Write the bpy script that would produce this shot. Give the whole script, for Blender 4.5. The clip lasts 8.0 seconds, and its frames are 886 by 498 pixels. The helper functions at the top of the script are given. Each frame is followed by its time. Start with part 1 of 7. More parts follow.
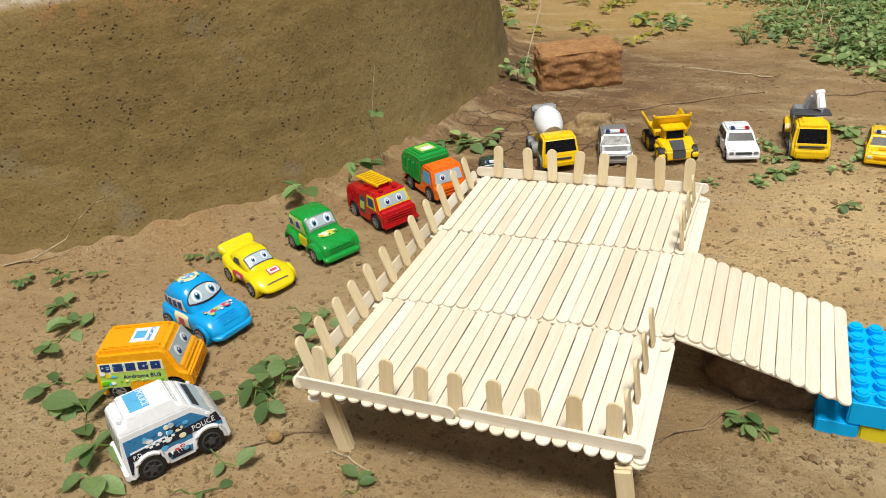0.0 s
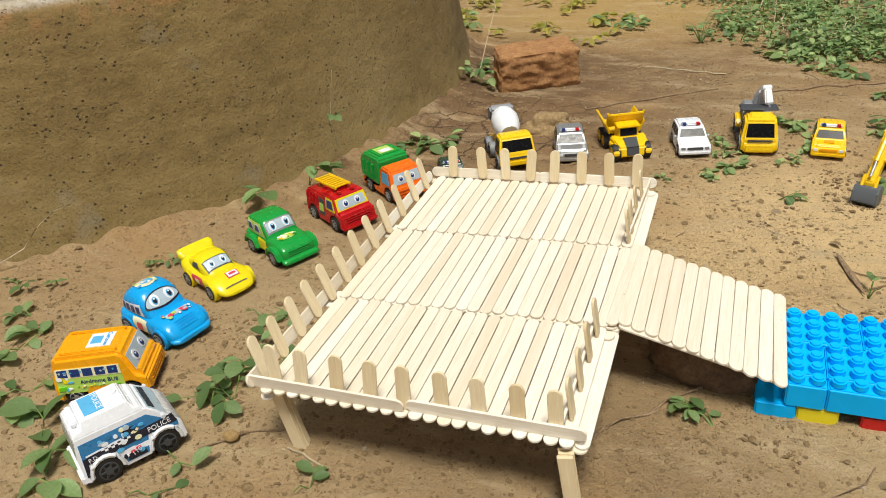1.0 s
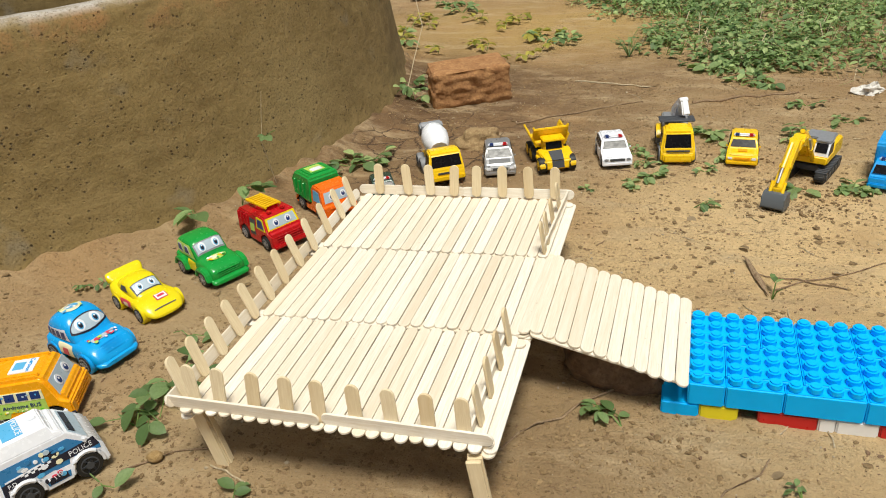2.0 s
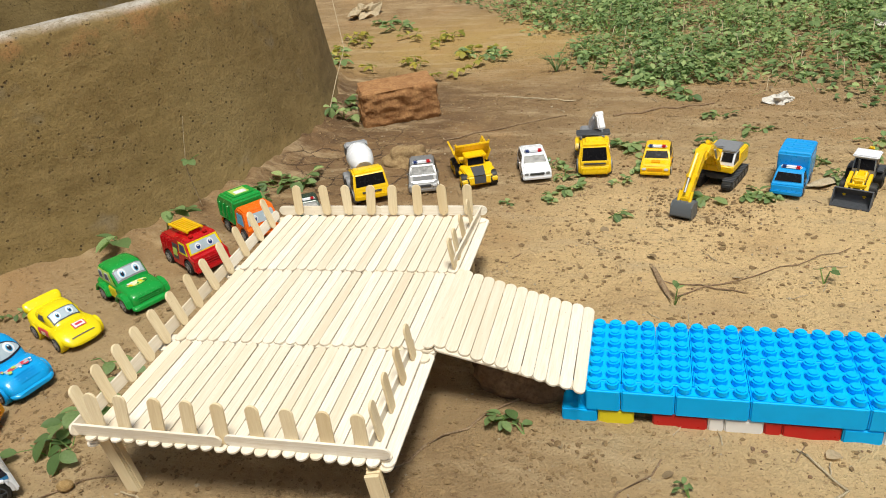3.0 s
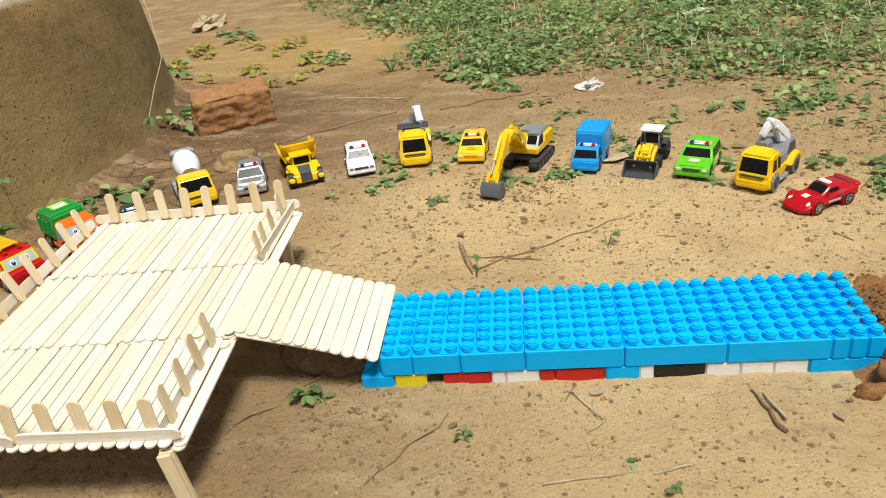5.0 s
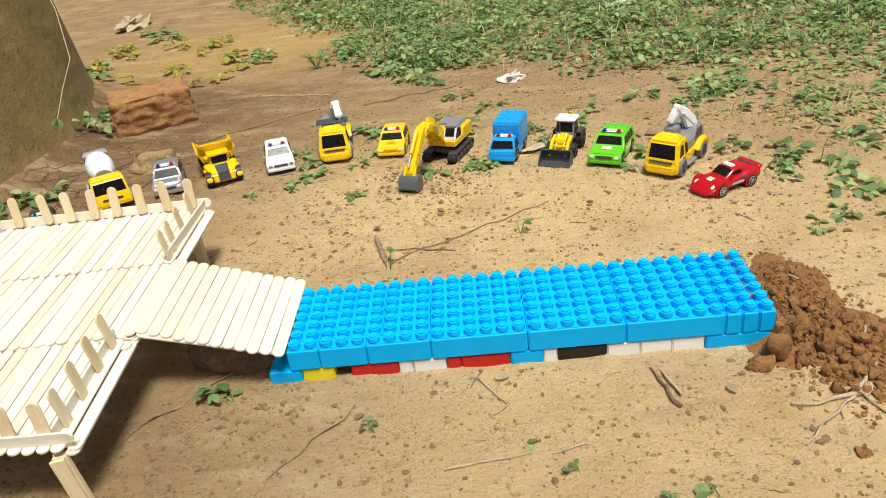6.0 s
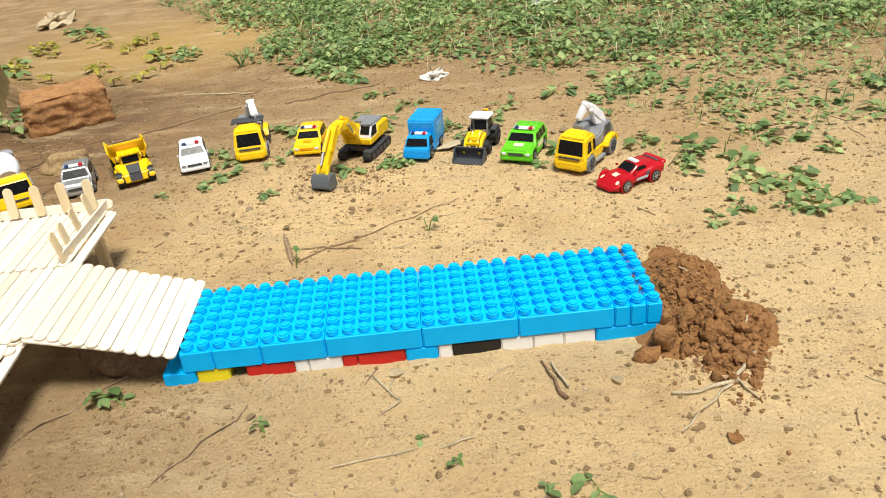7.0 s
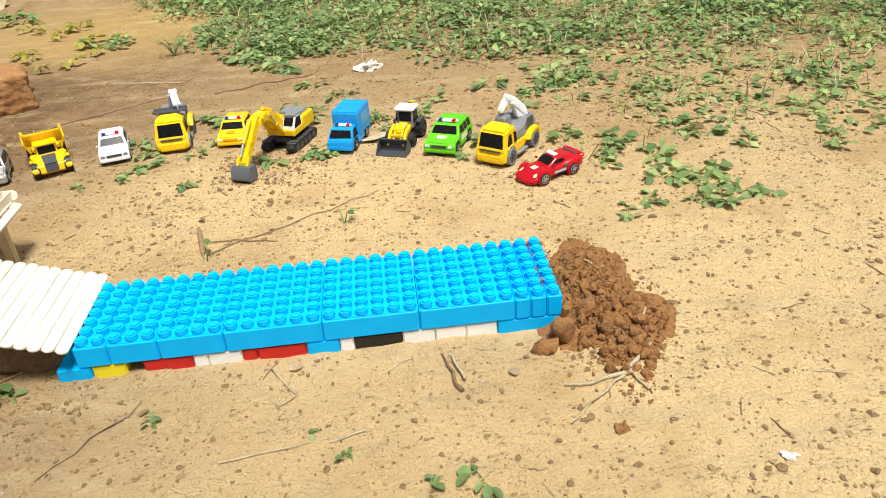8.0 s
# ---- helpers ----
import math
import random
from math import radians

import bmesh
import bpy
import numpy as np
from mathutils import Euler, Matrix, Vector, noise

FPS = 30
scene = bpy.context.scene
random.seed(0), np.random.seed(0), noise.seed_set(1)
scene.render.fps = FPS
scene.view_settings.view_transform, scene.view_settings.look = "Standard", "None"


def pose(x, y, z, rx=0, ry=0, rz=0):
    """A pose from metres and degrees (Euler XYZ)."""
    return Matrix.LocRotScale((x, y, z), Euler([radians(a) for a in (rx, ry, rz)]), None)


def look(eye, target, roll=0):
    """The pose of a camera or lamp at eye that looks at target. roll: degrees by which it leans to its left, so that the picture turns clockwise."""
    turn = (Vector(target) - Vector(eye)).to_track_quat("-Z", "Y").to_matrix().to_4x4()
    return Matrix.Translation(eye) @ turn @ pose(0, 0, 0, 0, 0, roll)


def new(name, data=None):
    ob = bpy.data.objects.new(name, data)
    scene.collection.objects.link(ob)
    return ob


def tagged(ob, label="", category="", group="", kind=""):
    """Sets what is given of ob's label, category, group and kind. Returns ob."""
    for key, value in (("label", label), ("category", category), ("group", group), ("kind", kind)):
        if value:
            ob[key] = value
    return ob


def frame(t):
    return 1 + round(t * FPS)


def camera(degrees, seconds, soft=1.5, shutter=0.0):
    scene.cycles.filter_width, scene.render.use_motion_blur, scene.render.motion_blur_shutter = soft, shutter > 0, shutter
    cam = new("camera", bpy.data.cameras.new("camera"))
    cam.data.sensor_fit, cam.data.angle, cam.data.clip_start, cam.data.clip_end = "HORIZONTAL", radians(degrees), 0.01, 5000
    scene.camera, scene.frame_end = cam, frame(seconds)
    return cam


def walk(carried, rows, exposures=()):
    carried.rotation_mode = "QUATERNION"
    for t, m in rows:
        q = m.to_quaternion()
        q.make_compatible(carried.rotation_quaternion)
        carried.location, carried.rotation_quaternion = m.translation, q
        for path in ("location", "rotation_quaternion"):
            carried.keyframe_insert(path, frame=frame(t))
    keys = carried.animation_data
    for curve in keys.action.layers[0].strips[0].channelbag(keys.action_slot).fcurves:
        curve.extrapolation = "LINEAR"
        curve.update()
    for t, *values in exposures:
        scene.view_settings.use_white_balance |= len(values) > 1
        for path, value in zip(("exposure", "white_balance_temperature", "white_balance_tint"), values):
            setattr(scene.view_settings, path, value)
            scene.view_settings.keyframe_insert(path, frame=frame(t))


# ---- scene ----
cam = camera(60.15, 8.0, 1.0)
PATH = [
    (0, (0.26340, -0.31213, 0.38424), (-0.31453, 0.85452, -0.36069), -5.016),
    (0.5, (0.27574, -0.31338, 0.38416), (-0.28411, 0.86305, -0.35918), -5.372),
    (1, (0.28859, -0.31559, 0.38457), (-0.25274, 0.87044, -0.35725), -5.541),
    (1.5, (0.30774, -0.31826, 0.38833), (-0.20337, 0.88262, -0.35102), -5.625),
    (1.7, (0.31530, -0.31855, 0.38931), (-0.17700, 0.89372, -0.34419), -5.583),
    (2.8, (0.36179, -0.31550, 0.39936), (-0.06372, 0.93378, -0.31354), -5.914),
    (3, (0.37391, -0.31712, 0.39958), (-0.02946, 0.94096, -0.31073), -5.991),
    (3.5, (0.39484, -0.32387, 0.39818), (0.04510, 0.95098, -0.31065), -6.304),
    (4, (0.41302, -0.33477, 0.39463), (0.09963, 0.95111, -0.31129), -6.312),
    (4.5, (0.44000, -0.34131, 0.39371), (0.17970, 0.95333, -0.31773), -6.589),
    (5.8, (0.49742, -0.34979, 0.38540), (0.36468, 0.95674, -0.33942), -6.717),
    (6, (0.50493, -0.34873, 0.38390), (0.38881, 0.95679, -0.34558), -6.783),
    (6.5, (0.52956, -0.34983, 0.38078), (0.46120, 0.95450, -0.35682), -6.210),
    (7, (0.55418, -0.35103, 0.38041), (0.52434, 0.95244, -0.36128), -5.797),
    (7.5, (0.58326, -0.35547, 0.37806), (0.58200, 0.94616, -0.36743), -5.210),
    (8, (0.60440, -0.35140, 0.37663), (0.64233, 0.94054, -0.38459), -4.331),
]
EXPOSURES = [(0.0, -0.11), (3.5, -0.06), (5.0, 0.03), (6.5, 0.18), (8.0, 0.40)]
walk(cam, [(t, look(eye, target, roll)) for t, eye, target, roll in PATH], EXPOSURES)

# ---- light: bright overcast day, soft high light ----
SUN_EL, SUN_ROT = 70.0, 150.0      # height, and turn from +y towards +x
world = bpy.data.worlds.new("world")
scene.world = world
world.use_nodes = True
wn = world.node_tree.nodes
sky = wn.new("ShaderNodeTexSky")
sky.sky_type, sky.sun_disc = "NISHITA", False
sky.sun_elevation, sky.sun_rotation = radians(SUN_EL), radians(SUN_ROT)
sky.air_density, sky.dust_density, sky.ozone_density = 1.0, 4.0, 0.6
wn["Background"].inputs["Strength"].default_value = 0.062
veil = wn.new("ShaderNodeHueSaturation")          # thin white cloud takes the blue out of the sky
veil.inputs["Saturation"].default_value = 0.35
world.node_tree.links.new(sky.outputs[0], veil.inputs["Color"])
world.node_tree.links.new(veil.outputs[0], wn["Background"].inputs["Color"])
sun = new("sun", bpy.data.lights.new("sun", "SUN"))
sun.data.energy, sun.data.angle, sun.data.color = 4.1, radians(16), (1.0, 0.97, 0.86)
_el, _az = radians(SUN_EL), radians(SUN_ROT)
sun.matrix_world = look((math.cos(_el) * math.sin(_az) * 5, math.cos(_el) * math.cos(_az) * 5, math.sin(_el) * 5), (0, 0, 0))


# ---- materials ----
class Nodes:
    def __init__(self, name):
        self.mat = bpy.data.materials.new(name)
        self.mat.use_nodes = True
        self.t = self.mat.node_tree
        self.b = self.t.nodes["Principled BSDF"]

    def add(self, kind, **values):
        n = self.t.nodes.new("ShaderNode" + kind)
        for k, v in values.items():
            n.inputs[k.replace("_", " ")].default_value = v
        return n

    def link(self, a, b):
        self.t.links.new(a, b)

    def noise(self, vec, scale, detail=4, rough=0.6):
        n = self.add("TexNoise", Scale=scale, Detail=detail, Roughness=rough)
        if vec is not None:
            self.link(vec, n.inputs["Vector"])
        return n.outputs["Fac"]

    def ramp(self, fac, stops):
        n = self.add("ValToRGB")
        e = n.color_ramp.elements
        while len(e) < len(stops):
            e.new(0.5)
        for el, (p, c) in zip(e, stops):
            el.position = p
            el.color = (*c, 1) if len(c) == 3 else c
        self.link(fac, n.inputs["Fac"])
        return n.outputs["Color"]

    def mix(self, fac, a, b, mode="MIX"):
        n = self.t.nodes.new("ShaderNodeMix")
        n.data_type, n.blend_type = "RGBA", mode
        for sock, v in ((n.inputs[0], fac), (n.inputs[6], a), (n.inputs[7], b)):
            if isinstance(v, (int, float)):
                sock.default_value = v
            elif isinstance(v, tuple):
                sock.default_value = (*v, 1)
            else:
                self.link(v, sock)
        return n.outputs[2]

    def bump(self, height, strength, distance, normal=None):
        n = self.add("Bump", Strength=strength, Distance=distance)
        self.link(height, n.inputs["Height"])
        if normal is not None:
            self.link(normal, n.inputs["Normal"])
        return n.outputs["Normal"]

    def done(self, colour, rough=0.5, normal=None, metal=0.0):
        self.link(colour, self.b.inputs["Base Color"])
        if isinstance(rough, (int, float)):
            self.b.inputs["Roughness"].default_value = rough
        else:
            self.link(rough, self.b.inputs["Roughness"])
        self.b.inputs["Metallic"].default_value = metal
        if normal is not None:
            self.link(normal, self.b.inputs["Normal"])
        return self.mat


def shade(c, k):
    return tuple(min(1.0, v * k) for v in c)


def plastic(name, c, rough=0.32, metal=0.0, dust=0.12):
    """Moulded toy plastic: slight mottling, faint dust, fine scuffs in the gloss."""
    n = Nodes(name)
    co = n.add("TexCoord").outputs["Object"]
    a = n.noise(co, 60, 3)
    col = n.ramp(a, [(0.3, shade(c, 0.94)), (0.7, shade(c, 1.03))])
    d = n.noise(co, 210, 5, 0.7)
    col = n.mix(n.ramp(d, [(0.58, (0, 0, 0)), (0.8, (dust, dust, dust))]), col, (0.36, 0.26, 0.15))
    r = n.ramp(n.noise(co, 240, 4), [(0.3, (rough * 0.75,) * 3), (0.75, (min(1, rough * 1.6),) * 3)])
    return n.done(col, r, n.bump(n.noise(co, 900, 2), 0.03, 0.0002), metal)


def wood_stick(name="birch_wood", warm=(1.0, 1.0, 1.0)):
    n = Nodes(name)
    tc = n.add("TexCoord")
    info = n.t.nodes.new("ShaderNodeObjectInfo")
    off = n.add("VectorMath")
    off.operation = "MULTIPLY_ADD"
    n.link(info.outputs["Random"], off.inputs[0])
    off.inputs[1].default_value = (3.1, 7.7, 1.3)
    n.link(tc.outputs["Object"], off.inputs[2])
    m = n.add("Mapping", Scale=(1.0, 0.055, 1.0))
    n.link(off.outputs[0], m.inputs["Vector"])
    grain = n.noise(m.outputs[0], 900, 5, 0.65)
    broad = n.noise(m.outputs[0], 150, 3)
    base = n.ramp(info.outputs["Random"], [(0.0, (0.70, 0.61, 0.475)), (0.3, (0.82, 0.765, 0.665)), (0.55, (0.76, 0.685, 0.555)), (0.8, (0.83, 0.785, 0.70)), (1.0, (0.87, 0.83, 0.75))])
    col = n.mix(n.ramp(grain, [(0.35, (0.5,) * 3), (0.65, (0.0,) * 3)]), base, (0.62, 0.51, 0.345))
    col = n.mix(n.ramp(broad, [(0.45, (0.0,) * 3), (0.8, (0.4,) * 3)]), col, (0.87, 0.83, 0.74))
    spot = n.noise(off.outputs[0], 260, 2)
    col = n.mix(n.ramp(spot, [(0.73, (0.0,) * 3), (0.78, (0.55,) * 3)]), col, (0.33, 0.22, 0.12))
    col = n.mix(1.0, col, warm, "MULTIPLY")
    return n.done(col, 0.62, n.bump(grain, 0.25, 0.0004))


def sand():
    n = Nodes("dry_sandy_soil")
    p = n.add("NewGeometry").outputs["Position"]
    big = n.noise(p, 2.6, 4, 0.55)
    mid = n.noise(p, 22, 5, 0.65)
    clump = n.noise(p, 95, 5, 0.7)
    fine = n.noise(p, 330, 6, 0.75)
    grit = n.noise(p, 1100, 3, 0.6)

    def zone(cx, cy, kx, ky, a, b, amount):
        """A patch of other colour round a spot, with a ragged edge."""
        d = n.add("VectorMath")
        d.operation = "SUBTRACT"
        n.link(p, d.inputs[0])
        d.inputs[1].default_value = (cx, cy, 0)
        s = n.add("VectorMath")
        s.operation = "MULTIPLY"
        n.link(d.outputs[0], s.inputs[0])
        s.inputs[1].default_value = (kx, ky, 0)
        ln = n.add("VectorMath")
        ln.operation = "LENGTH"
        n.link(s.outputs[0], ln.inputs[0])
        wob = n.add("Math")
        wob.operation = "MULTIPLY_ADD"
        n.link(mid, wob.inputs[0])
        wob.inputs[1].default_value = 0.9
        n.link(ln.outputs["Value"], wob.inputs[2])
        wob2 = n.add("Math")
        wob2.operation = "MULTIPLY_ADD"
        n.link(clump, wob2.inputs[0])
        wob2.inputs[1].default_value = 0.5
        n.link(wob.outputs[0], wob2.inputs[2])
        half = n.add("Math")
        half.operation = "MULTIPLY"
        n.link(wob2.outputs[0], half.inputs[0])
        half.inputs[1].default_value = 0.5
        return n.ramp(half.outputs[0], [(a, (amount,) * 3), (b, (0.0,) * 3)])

    col = n.ramp(mid, [(0.28, (0.247, 0.149, 0.069)), (0.5, (0.354, 0.234, 0.113)), (0.72, (0.445, 0.307, 0.158))])
    col = n.mix(zone(0.86, 0.06, 1.1, 1.3, 0.50, 0.95, 1.0), col, (0.740, 0.540, 0.285))
    col = n.mix(zone(0.48, 0.42, 2.4, 4.0, 0.50, 0.88, 0.95), col, (0.760, 0.545, 0.280))
    # brown earth by tank and brick, with the shade round them put into its colour
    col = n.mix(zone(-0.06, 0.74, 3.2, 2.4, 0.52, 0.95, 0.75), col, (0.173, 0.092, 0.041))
    # browner earth by the deck, darkened further to paint in the shade beneath it
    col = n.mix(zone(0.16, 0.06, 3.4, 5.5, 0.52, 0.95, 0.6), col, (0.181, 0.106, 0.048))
    # sunlit golden ground behind the tank, the sunlight painted into the soil colour
    col = n.mix(zone(-0.02, 1.30, 2.4, 3.2, 0.50, 0.90, 0.85), col, (0.511, 0.336, 0.115))
    col = n.mix(zone(-0.17, 0.03, 3.0, 3.4, 0.50, 0.95, 0.75), col, (0.536, 0.388, 0.211))
    # dark soil in the corner of tank and brick, its shadow painted in as well
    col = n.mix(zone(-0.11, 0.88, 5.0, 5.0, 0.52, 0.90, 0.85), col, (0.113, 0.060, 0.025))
    # pale dust swept into streaks, and reddish blotches
    m = n.add("Mapping", Scale=(0.45, 1.5, 1.0), Rotation=(0, 0, 0.35))
    n.link(p, m.inputs["Vector"])
    col = n.mix(n.ramp(n.noise(m.outputs[0], 16, 6, 0.7), [(0.50, (0.0,) * 3), (0.68, (0.75,) * 3)]), col, (0.593, 0.448, 0.265))
    col = n.mix(n.ramp(big, [(0.50, (0.0,) * 3), (0.68, (0.45,) * 3)]), col, (0.387, 0.226, 0.093))
    col = n.mix(n.ramp(n.noise(p, 7.5, 5, 0.6), [(0.52, (0.0,) * 3), (0.66, (0.4,) * 3)]), col, (0.470, 0.280, 0.118))
    # darker flakes lying flat, long and uneven
    m2 = n.add("Mapping", Scale=(1.0, 2.2, 1.0), Rotation=(0, 0, -0.5))
    n.link(p, m2.inputs["Vector"])
    flake = n.noise(m2.outputs[0], 70, 6, 0.72)
    rough = n.ramp(n.noise(p, 13, 4, 0.6), [(0.42, (0.15,) * 3), (0.60, (1.0,) * 3)])      # debris gathers in patches
    col = n.mix(n.mix(1.0, n.ramp(flake, [(0.34, (0.9,) * 3), (0.43, (0.0,) * 3)]), rough, "MULTIPLY"), col, (0.175, 0.095, 0.042))
    col = n.mix(n.mix(1.0, n.ramp(fine, [(0.34, (0.8,) * 3), (0.45, (0.0,) * 3)]), rough, "MULTIPLY"), col, (0.190, 0.105, 0.048))
    col = n.mix(n.ramp(grit, [(0.60, (0.0,) * 3), (0.74, (0.5,) * 3)]), col, (0.610, 0.476, 0.318))
    # drying cracks in the bare mud by the tank
    wv = n.add("VectorMath")
    wv.operation = "MULTIPLY_ADD"
    n.link(clump, wv.inputs[0])
    wv.inputs[1].default_value = (0.02, 0.02, 0.0)
    n.link(p, wv.inputs[2])
    cr = n.add("TexVoronoi", Scale=24)
    cr.feature = "DISTANCE_TO_EDGE"
    n.link(wv.outputs[0], cr.inputs["Vector"])
    crack = n.mix(1.0, n.ramp(cr.outputs["Distance"], [(0.012, (1.0,) * 3), (0.035, (0.0,) * 3)]), zone(-0.04, 0.60, 5.5, 4.0, 0.55, 0.80, 1.0), "MULTIPLY")
    col = n.mix(crack, col, (0.074, 0.041, 0.022))
    b = n.bump(clump, 0.8, 0.009)
    b = n.bump(flake, 0.9, 0.0055, b)
    b = n.bump(fine, 0.8, 0.0020, b)
    return n.done(col, 0.95, n.bump(grit, 0.5, 0.0007, b))


def concrete():
    n = Nodes("weathered_cement_render")
    p = n.add("NewGeometry").outputs["Position"]
    big = n.noise(p, 5, 5, 0.6)
    mid = n.noise(p, 38, 5, 0.65)
    fine = n.noise(p, 420, 5, 0.7)
    col = n.ramp(big, [(0.3, (0.153, 0.100, 0.033)), (0.5, (0.211, 0.145, 0.050)), (0.72, (0.277, 0.202, 0.082))])
    col = n.mix(n.ramp(mid, [(0.4, (0.0,) * 3), (0.75, (0.45,) * 3)]), col, (0.332, 0.237, 0.101))
    grey = n.noise(p, 11, 3)
    col = n.mix(n.ramp(grey, [(0.6, (0.0,) * 3), (0.72, (0.5,) * 3)]), col, (0.250, 0.228, 0.177))
    # dark pits
    v = n.add("TexVoronoi", Scale=170)
    n.link(p, v.inputs["Vector"])
    pit = n.ramp(v.outputs["Distance"], [(0.16, (1.0,) * 3), (0.28, (0.0,) * 3)])
    keep = n.ramp(n.noise(p, 75, 2), [(0.50, (0.0,) * 3), (0.62, (1.0,) * 3)])
    pits = n.mix(1.0, pit, keep, "MULTIPLY")
    col = n.mix(pits, col, (0.059, 0.038, 0.018))
    # orange stain below the rim, pale lime on the rim itself
    z = n.add("SeparateXYZ")
    n.link(p, z.inputs[0])
    band = n.ramp(z.outputs["Z"], [(0.215, (0.0,) * 3), (0.238, (1.0,) * 3)])
    col = n.mix(n.mix(1.0, band, n.ramp(mid, [(0.45, (0.0,) * 3), (0.6, (0.7,) * 3)]), "MULTIPLY"), col, (0.315, 0.158, 0.057))
    top = n.ramp(z.outputs["Z"], [(0.252, (0.0,) * 3), (0.257, (1.0,) * 3)])
    col = n.mix(n.mix(1.0, top, n.ramp(mid, [(0.35, (0.3,) * 3), (0.55, (1.0,) * 3)]), "MULTIPLY"), col, (0.481, 0.447, 0.401))
    v2 = n.add("TexVoronoi", Scale=330)
    n.link(p, v2.inputs["Vector"])
    pit2 = n.mix(1.0, n.ramp(v2.outputs["Distance"], [(0.14, (1.0,) * 3), (0.32, (0.0,) * 3)]), n.ramp(n.noise(p, 48, 3), [(0.50, (0.0,) * 3), (0.60, (0.8,) * 3)]), "MULTIPLY")
    col = n.mix(pit2, col, (0.076, 0.051, 0.025))
    col = n.mix(n.ramp(fine, [(0.36, (0.65,) * 3), (0.49, (0.0,) * 3)]), col, (0.101, 0.068, 0.025))
    m = n.add("Mapping", Scale=(0.6, 0.6, 2.6))
    n.link(p, m.inputs["Vector"])
    col = n.mix(n.ramp(n.noise(m.outputs[0], 17, 6, 0.7), [(0.48, (0.0,) * 3), (0.66, (0.55,) * 3)]), col, (0.309, 0.221, 0.088))
    inv = n.mix(1.0, (1, 1, 1), pits, "SUBTRACT")
    b = n.bump(mid, 0.6, 0.006)
    b = n.bump(fine, 0.5, 0.0012, b)
    return n.done(col, 0.92, n.bump(inv, 0.8, 0.002, b))


def soil(name, dark, light, scale=120):
    n = Nodes(name)
    p = n.add("NewGeometry").outputs["Position"]
    a = n.noise(p, scale, 6, 0.7)
    col = n.ramp(a, [(0.3, dark), (0.7, light)])
    col = n.mix(n.ramp(n.noise(p, scale * 5, 4), [(0.35, (0.5,) * 3), (0.55, (0.0,) * 3)]), col, shade(dark, 0.6))
    return n.done(col, 0.95, n.bump(a, 0.9, 0.004))


def leafy(name, dark, light):
    n = Nodes(name)
    g = n.t.nodes.new("ShaderNodeNewGeometry")
    info = n.t.nodes.new("ShaderNodeObjectInfo")
    s = n.add("Math")
    s.operation = "ADD"
    n.link(g.outputs["Random Per Island"], s.inputs[0])
    n.link(info.outputs["Random"], s.inputs[1])
    f = n.add("Math")
    f.operation = "FRACT"
    n.link(s.outputs[0], f.inputs[0])
    col = n.ramp(f.outputs[0], [(0.0, dark), (0.75, light), (1.0, shade(light, 1.35))])
    v = n.noise(g.outputs["Position"], 500, 4)
    col = n.mix(n.ramp(v, [(0.35, (0.3,) * 3), (0.6, (0.0,) * 3)]), col, shade(dark, 0.8))
    # thin leaves let some light through
    tr = n.add("BsdfTranslucent")
    n.link(col, tr.inputs["Color"])
    ms = n.add("MixShader")
    ms.inputs[0].default_value = 0.42
    n.link(n.b.outputs[0], ms.inputs[1])
    n.link(tr.outputs[0], ms.inputs[2])
    out = [k for k in n.t.nodes if k.type == "OUTPUT_MATERIAL"][0]
    n.link(ms.outputs[0], out.inputs["Surface"])
    return n.done(col, 0.55, n.bump(v, 0.3, 0.0006))


WOOD, SAND, CONCRETE = wood_stick(), sand(), concrete()
TANWOOD = wood_stick("tan_birch_wood", (0.96, 0.87, 0.68))
PILE = soil("damp_red_soil", (0.20, 0.082, 0.024), (0.44, 0.225, 0.082), 230)
BRICK = soil("laterite_brick", (0.26, 0.115, 0.042), (0.49, 0.265, 0.110), 55)
ROCK = soil("brown_rock", (0.13, 0.075, 0.04), (0.26, 0.165, 0.095), 70)
GRIT = soil("soil_crumbs", (0.29, 0.18, 0.085), (0.50, 0.36, 0.18), 200)
EARTH = soil("broken_brown_earth", (0.17, 0.105, 0.048), (0.37, 0.25, 0.12), 200)
PALE = soil("pale_pebbles", (0.36, 0.28, 0.18), (0.62, 0.52, 0.38), 200)
LEAF = leafy("weed_leaf", (0.100, 0.185, 0.058), (0.245, 0.36, 0.140))
PALELEAF = leafy("pale_weed_leaf", (0.18, 0.295, 0.100), (0.40, 0.50, 0.205))
GRASS = leafy("grass_leaf", (0.10, 0.20, 0.04), (0.30, 0.45, 0.12))
DRYLEAF = leafy("dry_leaf", (0.27, 0.19, 0.10), (0.50, 0.40, 0.26))
TWIG = soil("dry_twig", (0.22, 0.13, 0.07), (0.46, 0.34, 0.21), 150)
STRAW = soil("straw", (0.46, 0.36, 0.22), (0.68, 0.57, 0.40), 150)
BARK = soil("dead_bark", (0.16, 0.085, 0.045), (0.34, 0.22, 0.13), 130)
PAPER = soil("crumpled_paper", (0.62, 0.58, 0.52), (0.82, 0.80, 0.76), 90)
TANK_SHADE = plastic("dark_tank_floor", (0.02, 0.018, 0.014), 0.5, 0, 0)
BLUEB = plastic("sky_blue_block_plastic", (0.0, 0.45, 0.99), 0.36, 0, 0.0)
BLUEB.node_tree.nodes["Principled BSDF"].inputs["Specular IOR Level"].default_value = 0.20
REDB = plastic("red_block_plastic", (0.55, 0.012, 0.012), 0.35)
WHITEB = plastic("white_block_plastic", (0.86, 0.86, 0.86), 0.4, 0, 0.03)
YELB = plastic("yellow_block_plastic", (0.80, 0.68, 0.02), 0.35)
